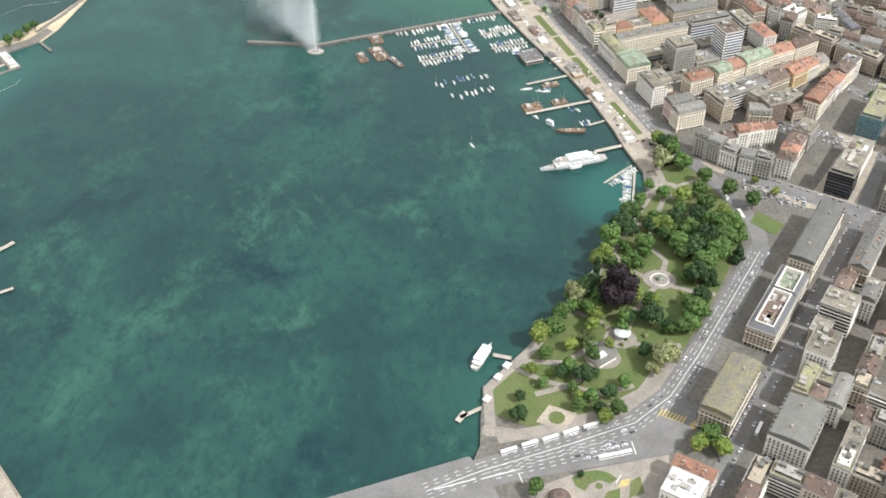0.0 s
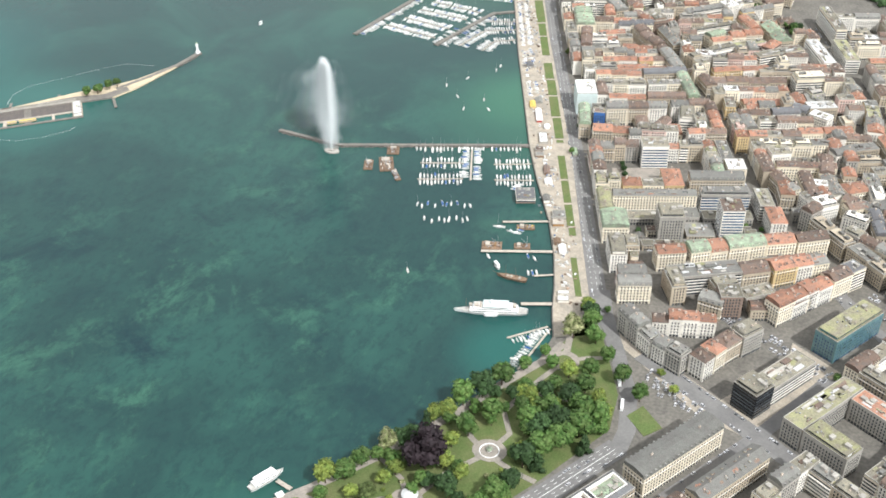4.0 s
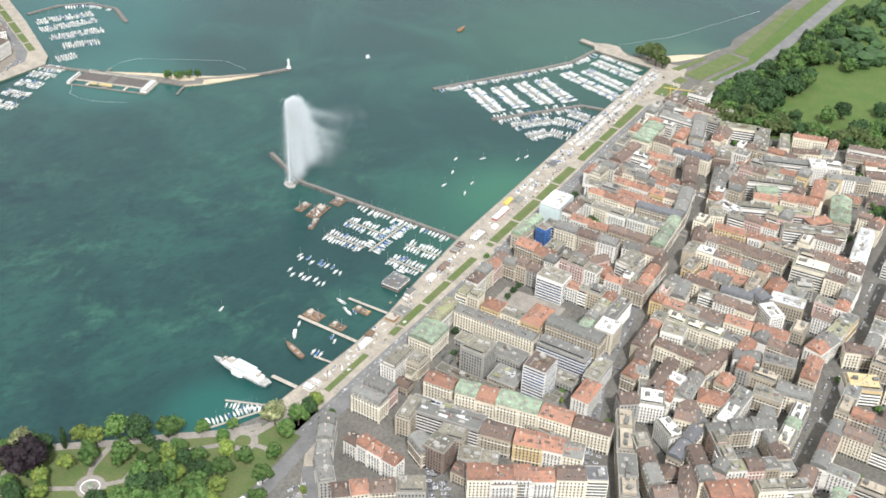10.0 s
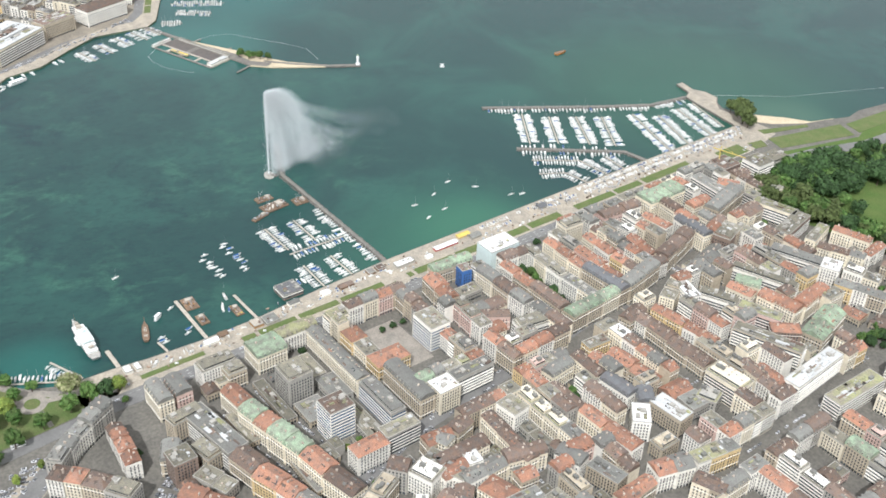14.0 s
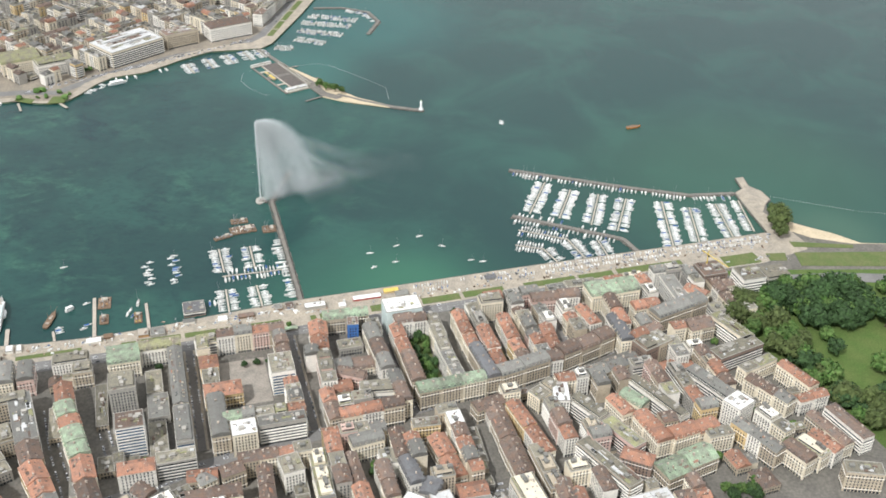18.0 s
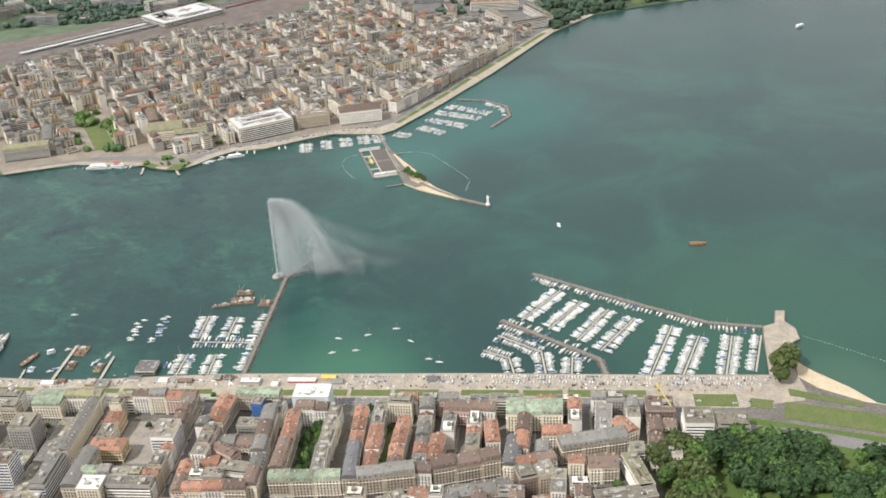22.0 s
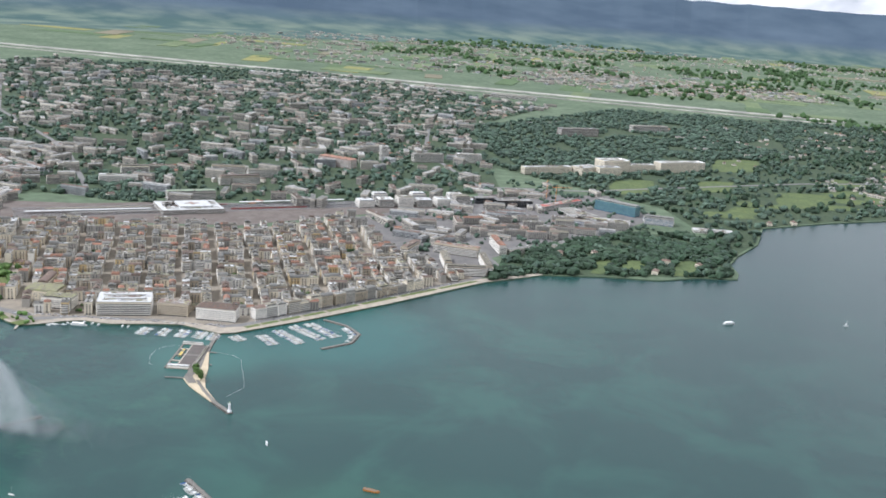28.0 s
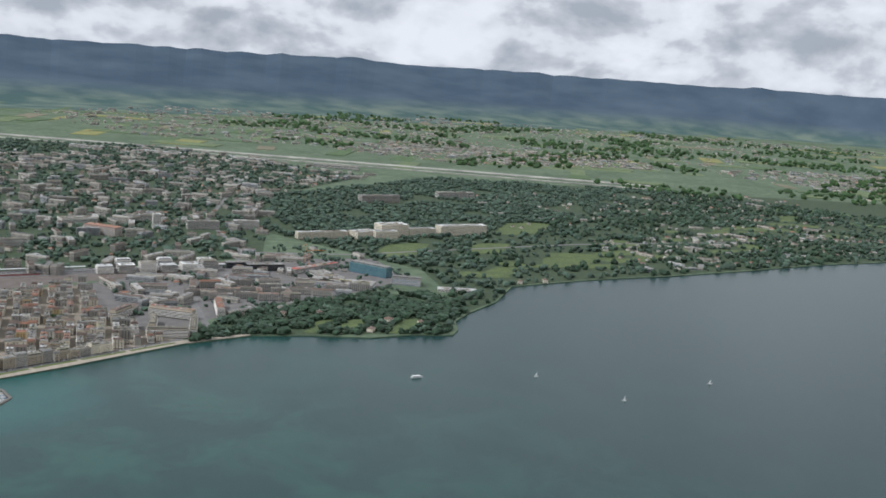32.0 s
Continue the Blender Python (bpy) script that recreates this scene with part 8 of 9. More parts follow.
child("platform", m.mesh("platform", M_QUAY), jet)
m = Mesher()
m.tube((0, 0, 2.6), (0, 0, 4.2), 0.5, 0.3, 8)
child("nozzle", m.mesh("nozzle", M_STEEL), jet)
rj = np.random.RandomState(4)
JET_H, DRIFT = 106.0, (-0.56, 0.83)


def droplets(P, size):
    """Small tetrahedral drops at the points P."""
    n = len(P)
    base = np.array([(1, 1, 1), (-1, -1, 1), (-1, 1, -1), (1, -1, -1)], float) * 0.58
    rot = rj.normal(size=(n, 1, 3)) * 0.35
    V = P[:, None, :] + (base[None] + rot) * size[:, None, None] * np.array([0.7, 0.7, 1.25])
    V = V.reshape(-1, 3)
    F = (np.arange(n)[:, None, None] * 4 + np.array([(0, 1, 2), (0, 3, 1), (0, 2, 3), (1, 3, 2)])[None]).reshape(-1, 3)
    return [tuple(p) for p in V], [tuple(q) for q in F]


# rising column
n = 9000
z = rj.uniform(3, JET_H, n)
f = z / JET_H
spread = 0.45 + 1.5 * f ** 1.6
P = np.stack([rj.normal(size=n) * spread * 0.5, rj.normal(size=n) * spread * 0.5 + 2.0 * f ** 2, z + rj.normal(size=n) * 0.8], 1)
v, fc = droplets(P, 0.26 + 0.22 * rj.rand(n))
child("column", mesh_of("column", v, fc, M_DROP), jet, kind="stuff", label="dense white rising column of water")


def shower(name, label, n, streams, reach, head, wide, size, seed, float_on=0.0):
    """Streams of drops that leave the head of the jet and fall in arcs, each stream with its own reach and side; float_on: how far the lightest drift off."""
    r = np.random.RandomState(seed)
    far = reach[0] + (reach[1] - reach[0]) * r.rand(streams) ** reach[2]
    up = JET_H * (1 - head * r.rand(streams) ** 1.8)
    off = r.normal(size=streams) * wide
    k = r.choice(streams, n, p=r.dirichlet(np.full(streams, 2.2)))
    tau = r.rand(n) ** 0.8
    light = float_on * ((far[k] - reach[0]) / (reach[1] - reach[0])) ** 0.6
    drift = 1.5 + far[k] * tau ** (0.86 + 0.08 * light) + r.normal(size=n) * (0.4 + 2.8 * tau)
    side = off[k] * tau ** 0.8 + r.normal(size=n) * (0.7 + 2.4 * tau)
    fall = (1 - light) * (1 - tau ** 2.5) + light * (1 - tau) ** 1.4
    z = np.abs(up[k] * fall + r.normal(size=n) * (0.8 + 3.0 * tau)) + 0.3
    P = np.stack([DRIFT[0] * drift - DRIFT[1] * side, DRIFT[1] * drift + DRIFT[0] * side, z], 1)
    v, fc = droplets(P, size[0] + size[1] * r.rand(n))
    child(name, mesh_of(name, v, fc, M_DROP), jet, kind="stuff", label=label)


shower("veil", "dense falling veil of white spray", 84000, 130, (2, 86, 1.1), 0.2, 4.0, (0.18, 0.23), 41)
shower("rain", "thin grey rain of falling drops", 36000, 150, (2, 62, 1.2), 0.45, 4.0, (0.11, 0.15), 42)
shower("trail", "spray trailing off downwind", 30000, 130, (55, 150, 1.5), 0.12, 12.0, (0.10, 0.12), 45, 1.0)
shower("mist", "thin drifting mist", 24000, 110, (80, 230, 1.3), 0.10, 18.0, (0.07, 0.09), 43, 1.0)
# spray that settles on the water
n = 26000
drift = 48 + 62 * rj.rand(n) ** 1.5
side = rj.normal(size=n) * 15
P = np.stack([DRIFT[0] * drift - DRIFT[1] * side, DRIFT[1] * drift + DRIFT[0] * side, 0.3 + rj.gamma(1.6, 7.0, n) * np.clip(1.6 - drift / 120, 0.2, 1)], 1)
v, fc = droplets(P, 0.08 + 0.08 * rj.rand(n))
child("landing_spray", mesh_of("landing_spray", v, fc, M_DROP), jet, kind="stuff", label="low white spray over the water")


# ---- moles and piers ----
def pier(pts, half, z1=1.6, material=M_PLANK, label="pale plank pier on posts", name="pier", posts=True, group="piers"):
    base = thing(name, 0, 0, 0, 0, label, "pier", group)
    m = Mesher()
    m.prism(ccw(ribbon(pts, half)), z1 - 0.5, z1)
    child("deck", m.mesh("deck", material), base)
    if posts:
        m = Mesher()
        for (x0, y0), (x1, y1) in zip(pts, pts[1:]):
            L = math.hypot(x1 - x0, y1 - y0)
            for k in range(int(L / 8) + 1):
                x, y = x0 + (x1 - x0) * k * 8 / L, y0 + (y1 - y0) * k * 8 / L
                m.tube((x, y, -3), (x, y, z1 + 0.9), 0.2, 0.2, 5)
        child("posts", m.mesh("posts", M_WOOD), base, kind="stuff")
    return base


def mole(pts, half, z1=2.0, label="stone breakwater with rubble sides", rubble=True):
    base = thing("breakwater", 0, 0, 0, 0, label, "breakwater", "breakwaters")
    m = Mesher()
    m.prism(ccw(ribbon(pts, half)), -4, z1)
    child("walkway", m.mesh("walkway", M_MOLE), base)
    m = Mesher()
    r = random.Random(len(pts) * 13 + int(half * 10))
    if rubble:
        for (x0, y0), (x1, y1) in zip(pts, pts[1:]):
            L = math.hypot(x1 - x0, y1 - y0)
            ux, uy = (x1 - x0) / L, (y1 - y0) / L
            for k in range(int(L / 1.1)):
                for side in (-1, 1):
                    o = half + r.uniform(-0.2, 2.4)
                    x, y = x0 + ux * k * 1.1 - uy * side * o, y0 + uy * k * 1.1 + ux * side * o
                    h = z1 - 0.1 - (o - half) * 0.75
                    m.turned_box(x, y, r.uniform(0, 3), r.uniform(0.9, 1.9), r.uniform(0.8, 1.5), h - 1.8, h + r.uniform(-0.2, 0.25))
        child("rubble", m.mesh("rubble", M_ROCK), base, kind="stuff", label="grey rubble stones")
    return base


mole(qs((0, 3), (0, -215), (35, -289)), 1.9, 2.0, "long stone jetty to the water jet")
mole([Q(-5, -216), (-151, 1052)], 2.0, 1.6, "short stone spur to the jet", rubble=False)
mole(qs((312, -224), (446, -142), (512, -106), (570, -97)), 2.4, 2.0, "outer breakwater of the marina")
mole(qs((277, -111), (386, -30), (392, 2)), 2.4, 1.8, "inner breakwater of the marina")

# ---- boats ----
def boat_parts(L, kind):
    """A hull with deck, and a cabin, cover or mast, for a boat of that length."""
    b = L * 0.128
    outline = [(-L / 2, -b * 0.75), (-L * 0.1, -b), (L * 0.25, -b * 0.8), (L / 2, 0), (L * 0.25, b * 0.8), (-L * 0.1, b), (-L / 2, b * 0.75)]
    hull = Mesher()
    n = len(outline)
    fr = 0.10 * L
    hull.add([(x * 0.93, y * 0.8, -0.3) for x, y in outline] + [(x, y, fr + (0.04 * L if x > L * 0.3 else 0)) for x, y in outline],
             [(i, (i + 1) % n, n + (i + 1) % n, n + i) for i in range(n)])
    deck = Mesher()
    deck.add([(x * 0.96, y * 0.93, fr - 0.02 + (0.04 * L if x > L * 0.3 else 0)) for x, y in outline], [tuple(range(n))])
    top = Mesher()
    if kind == "sail":
        top.add([(-L * 0.12, -b * 0.5, fr), (L * 0.2, -b * 0.35, fr), (L * 0.2, b * 0.35, fr), (-L * 0.12, b * 0.5, fr), (-L * 0.1, -b * 0.4, fr + 0.5), (L * 0.14, -b * 0.25, fr + 0.4), (L * 0.14, b * 0.25, fr + 0.4), (-L * 0.1, b * 0.4, fr + 0.5)],
                [(0, 1, 5, 4), (1, 2, 6, 5), (2, 3, 7, 6), (3, 0, 4, 7), (4, 5, 6, 7)])
    elif kind == "cover":
        top.add([(-L * 0.46, -b * 0.8, fr), (L * 0.2, -b * 0.85, fr), (L * 0.2, b * 0.85, fr), (-L * 0.46, b * 0.8, fr), (-L * 0.4, 0, fr + 0.9), (L * 0.12, 0, fr + 1.1)], [(0, 1, 5, 4), (2, 3, 4, 5), (1, 2, 5), (3, 0, 4)])
    else:
        top.add([(-L * 0.2, -b * 0.7, fr), (L * 0.18, -b * 0.55, fr), (L * 0.18, b * 0.55, fr), (-L * 0.2, b * 0.7, fr), (-L * 0.18, -b * 0.6, fr + 1.3), (L * 0.04, -b * 0.5, fr + 1.3), (L * 0.04, b * 0.5, fr + 1.3), (-L * 0.18, b * 0.6, fr + 1.3)],
                [(0, 1, 5, 4), (1, 2, 6, 5), (2, 3, 7, 6), (3, 0, 4, 7), (4, 5, 6, 7)])
    mast = None
    if kind == "sail":
        mast = Mesher()
        mast.tube((L * 0.08, 0, fr), (L * 0.08, 0, fr + L * 1.25), 0.09, 0.05, 5)
        mast.tube((L * 0.08, 0, fr + 1.2), (-L * 0.36, 0, fr + 1.2), 0.13, 0.10, 5)
    return hull, deck, top, mast


BOATS = {}
for L in (6.5, 8.5, 10.5, 13.0):
    for kind in ("sail", "cover", "motor"):
        hull, deck, top, mast = boat_parts(L, kind)
        BOATS[L, kind] = (hull.mesh("hull", M_HULLW), deck.mesh("deck", M_DECK), top.mesh("cabin", M_HULLB if kind == "cover" else M_HULLW), mast.mesh("mast", M_STEEL) if mast else None)
BOAT_LABEL = {"sail": "white sailing boat with bare mast at its mooring", "cover": "white boat under a blue cover at its berth", "motor": "white motor boat with a low cabin"}
rb = random.Random(3)


def boat(x, y, yaw, L=None, kind=None, group="marina boats"):
    L = L or rb.choice((8.5, 8.5, 10.5, 13.0))
    kind = kind or rb.choice(("sail", "sail", "sail", "sail", "cover", "motor", "motor", "motor"))
    hull, deck, top, mast = BOATS[L, kind]
    ob = thing("boat", x, y, 0, yaw, BOAT_LABEL[kind], "boat", group)
    child("hull", hull, ob)
    child("deck", deck, ob)
    child("cover" if kind == "cover" else "cabin", top, ob)
    if mast:
        child("mast", mast, ob)
    return ob


LOOSE = []


def berth(p, q, sides=(-1, 1), gap=4.0, off=1.9, many=True, fill=0.9, singles=True, Ls=(8.5, 8.5, 8.5, 10.5, 10.5)):
    """A floating pontoon from p to q with boats moored across it on both sides."""
    pier([p, q], 1.0, 0.8, M_PLANK, "narrow floating plank pontoon in the water", "pontoon", False, "pontoons")
    x0, y0 = p
    L = math.hypot(q[0] - x0, q[1] - y0)
    ux, uy = (q[0] - x0) / L, (q[1] - y0) / L
    k = 3.0
    while k < L - 1.5:
        for side in sides:
            if rb.random() > fill:
                continue
            BL = rb.choice(Ls)
            d = off + BL / 2 + rb.uniform(0, 0.5)
            x, y = x0 + ux * k - uy * side * d, y0 + uy * k + ux * side * d
            yaw = math.atan2(ux * side, -uy * side) + rb.choice((0, math.pi)) + rb.gauss(0, 0.05)
            if singles:
                boat(x, y, yaw, BL)
            else:
                LOOSE.append((x, y, yaw, BL))
        k += gap * rb.uniform(0.85, 1.15)


def edge_boats(p, q, side, gap=4.2, fill=0.9, singles=True, off=3.0):
    x0, y0 = p
    L = math.hypot(q[0] - x0, q[1] - y0)
    ux, uy = (q[0] - x0) / L, (q[1] - y0) / L
    k = 3.0
    while k < L - 2:
        if rb.random() < fill:
            BL = rb.choice((8.5, 8.5, 10.5, 13.0))
            d = off + BL / 2
            x, y = x0 + ux * k - uy * side * d, y0 + uy * k + ux * side * d
            yaw = math.atan2(ux * side, -uy * side) + rb.choice((0, math.pi))
            (boat(x, y, yaw, BL) if singles else LOOSE.append((x, y, yaw, BL)))
        k += gap * rb.uniform(0.85, 1.2)


# small harbour west of the jetty
berth(Q(-76, -64), Q(-3, -62), gap=4.2)
berth(Q(-74, -122), Q(-73, -72), gap=4.0)
berth(Q(-39, -120), Q(-39, -72), gap=4.0)
berth(Q(-75, -38), Q(-76, 5), gap=4.0)
berth(Q(-42, -38), Q(-41, 3), gap=4.0)
edge_boats(Q(0, -4), Q(0, -130), -1 if False else 1, 4.4, 0.8)
# moored rows
for s, w0, w1 in ((-153, -112, -64), (-125, -120, -60)):
    w = w0
    while w < w1:
        boat(*Q(s + rb.uniform(-4, 4), w), QYAW + rb.gauss(0, 0.12), rb.choice((8.5, 8.5, 10.5)), None, "moored boats")
        w += rb.uniform(4.5, 8)
for s, w in ((92, -72), (125, -80), (156, -94), (176, -67), (90, -42), (116, -47), (-243, -125), (200, -30), (212, -24)):
    boat(*Q(s, w), QYAW + rb.gauss(0, 0.3), 8.5, "sail" if w < -60 else None, "moored boats")
# marina
for p, q in (((300, -112), (346, -183)), ((331, -93), (371, -157)), ((363, -69), (401, -137)), ((388, -48), (430, -118))):
    berth(Q(*p), Q(*q), gap=3.5, fill=0.92, singles=p[0] < 340)
for p, q in (((437, 2), (471, -101)), ((472, -1), (498, -79)), ((516, 0), (534, -79)), ((548, -8), (566, -80))):
    berth(Q(*p), Q(*q), gap=3.5, fill=0.94, singles=p[0] < 440, sides=(-1, 1) if p[0] < 540 else (1,))
berth(Q(274, -79), Q(323, -45), gap=3.5, singles=False)
berth(Q(323, -45), Q(328, 0), gap=3.5, singles=False)
berth(Q(259, -48), Q(288, -32), gap=3.5, singles=False)
berth(Q(288, -32), Q(294, -2), gap=3.5, singles=False)
berth(Q(357, -35), Q(355, 2), gap=3.5, singles=False)
edge_boats(Q(316, -222), Q(446, -142), -1, 4.4, 0.9, False)
edge_boats(Q(446, -142), Q(512, -106), -1, 4.4, 0.9, False)
edge_boats(Q(512, -106), Q(566, -98), -1, 4.4, 0.9, False)
edge_boats(Q(280, -108), Q(384, -32), -1, 4.6, 0.8, False)
edge_boats(Q(280, -108), Q(384, -32), 1, 5.2, 0.6, False)
# V-shaped pontoons west
berth(Q(-344, -32), Q(-328, 5), gap=3.6, sides=(-1,), Ls=(6.5, 8.5))
berth(Q(-386, -24), Q(-331, 7), gap=3.8, sides=(1,), Ls=(8.5, 8.5, 10.5))
# far marinas: rows behind a curved breakwater, and short pontoons at the far quay
for p, q in (((-650, 968), (-646, 1000)), ((-690, 994), (-676, 1048)), ((-728, 990), (-716, 1072)), ((-766, 990), (-758, 1080)), ((-800, 996), (-788, 1084))):
    berth(p, q, gap=3.5, off=1.2, singles=False)
mole([(-838, 1000), (-846, 1050), (-830, 1098), (-786, 1122), (-724, 1112)], 2.2, 1.8, "breakwater of the far marina")
edge_boats((-842, 1060), (-828, 1098), -1, 4.4, 0.9, False)
edge_boats((-828, 1098), (-786, 1120), -1, 4.4, 0.9, False)
for p, q in (((-564, 846), (-529, 868)), ((-587, 871), (-551, 893)), ((-606, 897), (-574, 919)), ((-625, 921), (-590, 944)), ((-636, 940), (-604, 964))):
    berth(p, q, gap=4.2, off=0.9, singles=False, Ls=(8.5, 8.5, 10.5))
for x, y, yw in ((-508, 770, 30), (-500, 756, 25), (-512, 782, 35), (-540, 812, 35), (-546, 820, 40), (-478, 742, 80), (-455, 734, 95), (-447, 731, 95), (-395, 622, 10), (-388, 600, 15), (-382, 584, 15), (-374, 560, 25), (-368, 548, 25), (-362, 536, 30)):
    LOOSE.append((x + 8, y + 2, radians(yw), 13.0))
far = Mesher()
for x, y, yaw, L in LOOSE:
    kind = rb.choice(("sail", "sail", "sail", "sail", "motor", "motor", "motor", "motor", "motor", "cover"))
    hull, deck, top, mast = boat_parts(L, kind)
    c, s = math.cos(yaw), math.sin(yaw)
    for part, idx in ((hull, 0), (deck, 1), (top, 2 if kind == "cover" else 0), (mast, 3)):
        if part:
            far.add([(x + c * a - s * b, y + s * a + c * b, z) for a, b, z in part.v], part.f, idx)
thing("boats_at_berth", 0, 0, 0, 0, "rows of white yachts and boats at their berths", "boats", "", "stuff", far.mesh("boats_at_berth", M_HULLW, M_DECK, M_HULLB, M_STEEL))


# ---- larger vessels ----
def ship(x, y, yaw, L, B, decks, label, hull_mat=M_HULLW, funnel=False):
    ob = thing("ship", x, y, 0, yaw, label, "ship")
    out = [(-L / 2, -B * 0.3), (-L * 0.42, -B * 0.45), (-L * 0.1, -B / 2), (L * 0.25, -B * 0.42), (L / 2, 0), (L * 0.25, B * 0.42), (-L * 0.1, B / 2), (-L * 0.42, B * 0.45), (-L / 2, B * 0.3)]
    n = len(out)
    m = Mesher()
    m.add([(a * 0.95, b * 0.75, -0.5) for a, b in out] + [(a, b, 2.4 + (0.9 if a > L * 0.4 else 0)) for a, b in out], [(i, (i + 1) % n, n + (i + 1) % n, n + i) for i in range(n)])
    child("hull", m.mesh("hull", hull_mat), ob)
    m = Mesher()
    m.add([(a * 0.97, b * 0.95, 2.3 + (0.9 if a > L * 0.4 else 0)) for a, b in out], [tuple(range(n))])
    child("deck", m.mesh("deck", M_DECK if hull_mat is M_HULLW else M_WOOD), ob)
    z = 2.4
    for k in range(decks):
        f = 0.36 - 0.07 * k
        m, panes = Mesher(), Mesher()
        m.box(-L * f, L * f * 0.75, -B * 0.38, B * 0.38, z, z + 2.3)
        m.box(-L * f - 0.6, L * f * 0.75 + 0.8, -B * 0.44, B * 0.44, z + 2.3, z + 2.55)
        for q in range(int(L * f * 1.7 / 2)):
            u = -L * f + 0.8 + q * 2
            for sg in (-1, 1):
                yy = sg * (B * 0.38 + 0.04)
                panes.quad((u, yy, z + 0.9), (u + 1.3, yy, z + 0.9), (u + 1.3, yy, z + 1.8), (u, yy, z + 1.8))
        house_of = child("superstructure", m.mesh("superstructure", M_HULLW), ob)
        child("window_row", panes.mesh("window_row", M_PANE), house_of, kind="stuff")
        z += 2.55
    if "red awning" in label:
        m = Mesher()
        m.box(-L * 0.3, L * 0.12, -B * 0.46, B * 0.46, z + 1.9, z + 2.1, bottom=True)
        child("awning", m.mesh("awning", M_RED), ob, label="red deck awning")
        m = Mesher()
        for q in (-L * 0.28, -L * 0.1, L * 0.1):
            for sg in (-1, 1):
                m.tube((q, sg * B * 0.4, z - 0.1), (q, sg * B * 0.4, z + 1.9), 0.08, 0.08, 4)
        child("awning_posts", m.mesh("awning_posts", M_WHITE), ob, kind="stuff")
    if hull_mat is M_WOOD:
        for q, tall in ((-L * 0.12, 13), (L * 0.2, 15)):
            m = Mesher()
            m.tube((q, 0, 2.2), (q, 0, tall), 0.18, 0.08, 6)
            m.tube((q, 0, 4.0), (q - L * 0.22, 0, 4.4), 0.14, 0.1, 5)
            child("mast", m.mesh("mast", M_WOOD), ob)
        m = Mesher()
        m.tube((L * 0.46, 0, 3.0), (L * 0.66, 0, 4.6), 0.2, 0.08, 6)
        child("bowsprit", m.mesh("bowsprit", M_WOOD), ob)
        m = Mesher()
        for q, ww in ((-L * 0.3, 0.24), (-L * 0.02, 0.2), (L * 0.1, 0.16)):
            m.box(q, q + L * 0.08, -B * ww, B * ww, 2.3, 3.3)
        child("hatches", m.mesh("hatches", M_PLANK), ob, kind="stuff")
    if funnel:
        m = Mesher()
        m.box(-L * 0.24, L * 0.10, -B * 0.46, B * 0.46, z + 2.0, z + 2.25, bottom=True)
        child("awning", m.mesh("awning", M_AWNING), ob, label="pale blue-grey deck awning")
        m = Mesher()
        for q in range(9):
            for sg in (-1, 1):
                m.tube((-L * 0.24 + q * L * 0.042, sg * B * 0.42, z - 0.1), (-L * 0.24 + q * L * 0.042, sg * B * 0.42, z + 2.0), 0.09, 0.09, 4)
        child("awning_posts", m.mesh("awning_posts", M_WHITE), ob, kind="stuff")
        for sg in (-1, 1):
            m = Mesher()
            m.prism([(u, sg * (B * 0.5 + o)) for u, o in ((-7, -0.6), (-5, 1.6), (5, 1.6), (7, -0.6))][::sg], 0.6, 3.6)
            child("paddle_box", m.mesh("paddle_box", M_HULLW), ob)
        m = Mesher()
        for u0, u1, ww in ((L * 0.16, L * 0.22, 0.2), (L * 0.25, L * 0.29, 0.12), (-L * 0.34, -L * 0.30, 0.2), (L * 0.12, L * 0.15, 0.3)):
            m.box(u0, u1, -B * ww, B * ww, z - 0.1, z + 1.6)
        child("deck_houses", m.mesh("deck_houses", M_PLANK), ob, kind="stuff")
        m = Mesher()
        m.tube((0, 0, z), (-0.8, 0, z + 6), 1.3, 1.2, 12)
        child("funnel", m.mesh("funnel", M_HULLW), ob)
        for q in (-L * 0.3, L * 0.33):
            m = Mesher()
            m.tube((q, 0, 2.4), (q, 0, 15), 0.2, 0.1, 6)
            child("mast", m.mesh("mast", M_WOOD), ob)
    return ob


(sx, sy), (ex, ey) = Q(-305, -80), Q(-308, -12)
ship((sx + ex) / 2, (sy + ey) / 2, math.atan2(sy - ey, sx - ex), 68, 12, 2, "moored white paddle steamer with a long upper deck", funnel=True)
pier([Q(-296, 14), Q(-296, -18)], 2.0, 1.8)
ship(22, 580, radians(62), 31, 8, 2, "white lake passenger boat at the landing stage")
pier([(44, 578), (30, 582)], 1.8, 1.8)
pier([(20, 528), (4, 519)], 1.6, 1.7)
pier([(2, 515), (8, 524)], 2.4, 1.7, posts=False)
for x, y, L, yw, hm, lab in ((-412, 1530, 22, 112, M_ORANGE, "orange-brown wooden boat on the lake"), (-1469, 1507, 26, 150, M_HULLW, "white passenger boat under way"), (-403, 1343, 6.5, 70, M_HULLW, "small white motor boat")):
    ship(x, y, radians(yw), L, L * 0.28, 1 if hm is M_HULLW else 0, lab, hm)
for x, y in ((-1653, 1879), (-1666, 1672), (-1905, 1958)):
    ob = boat(x, y, 2.2, 10.5, "sail", "lake sailing boats")
    sail = Mesher()
    sail.add([(0.7, 0, 2.2), (-2.6, 0.3, 2.4), (0.7, 0, 10)], [(0, 1, 2)])
    child("sail", sail.mesh("sail", M_HULLW), ob)
# passenger boats and landing stages on the far quay
ship(-366, 578, radians(110), 44, 9, 2, "long white passenger ship at the far quay")
ship(-380, 606, radians(104), 30, 8, 2, "white passenger boat with red awning at the far quay")
ship(-478, 765, radians(126), 30, 7.5, 1, "white passenger boat at the far landing stage")
pier([(-390, 648), (-366, 662)], 1.5, 1.6)
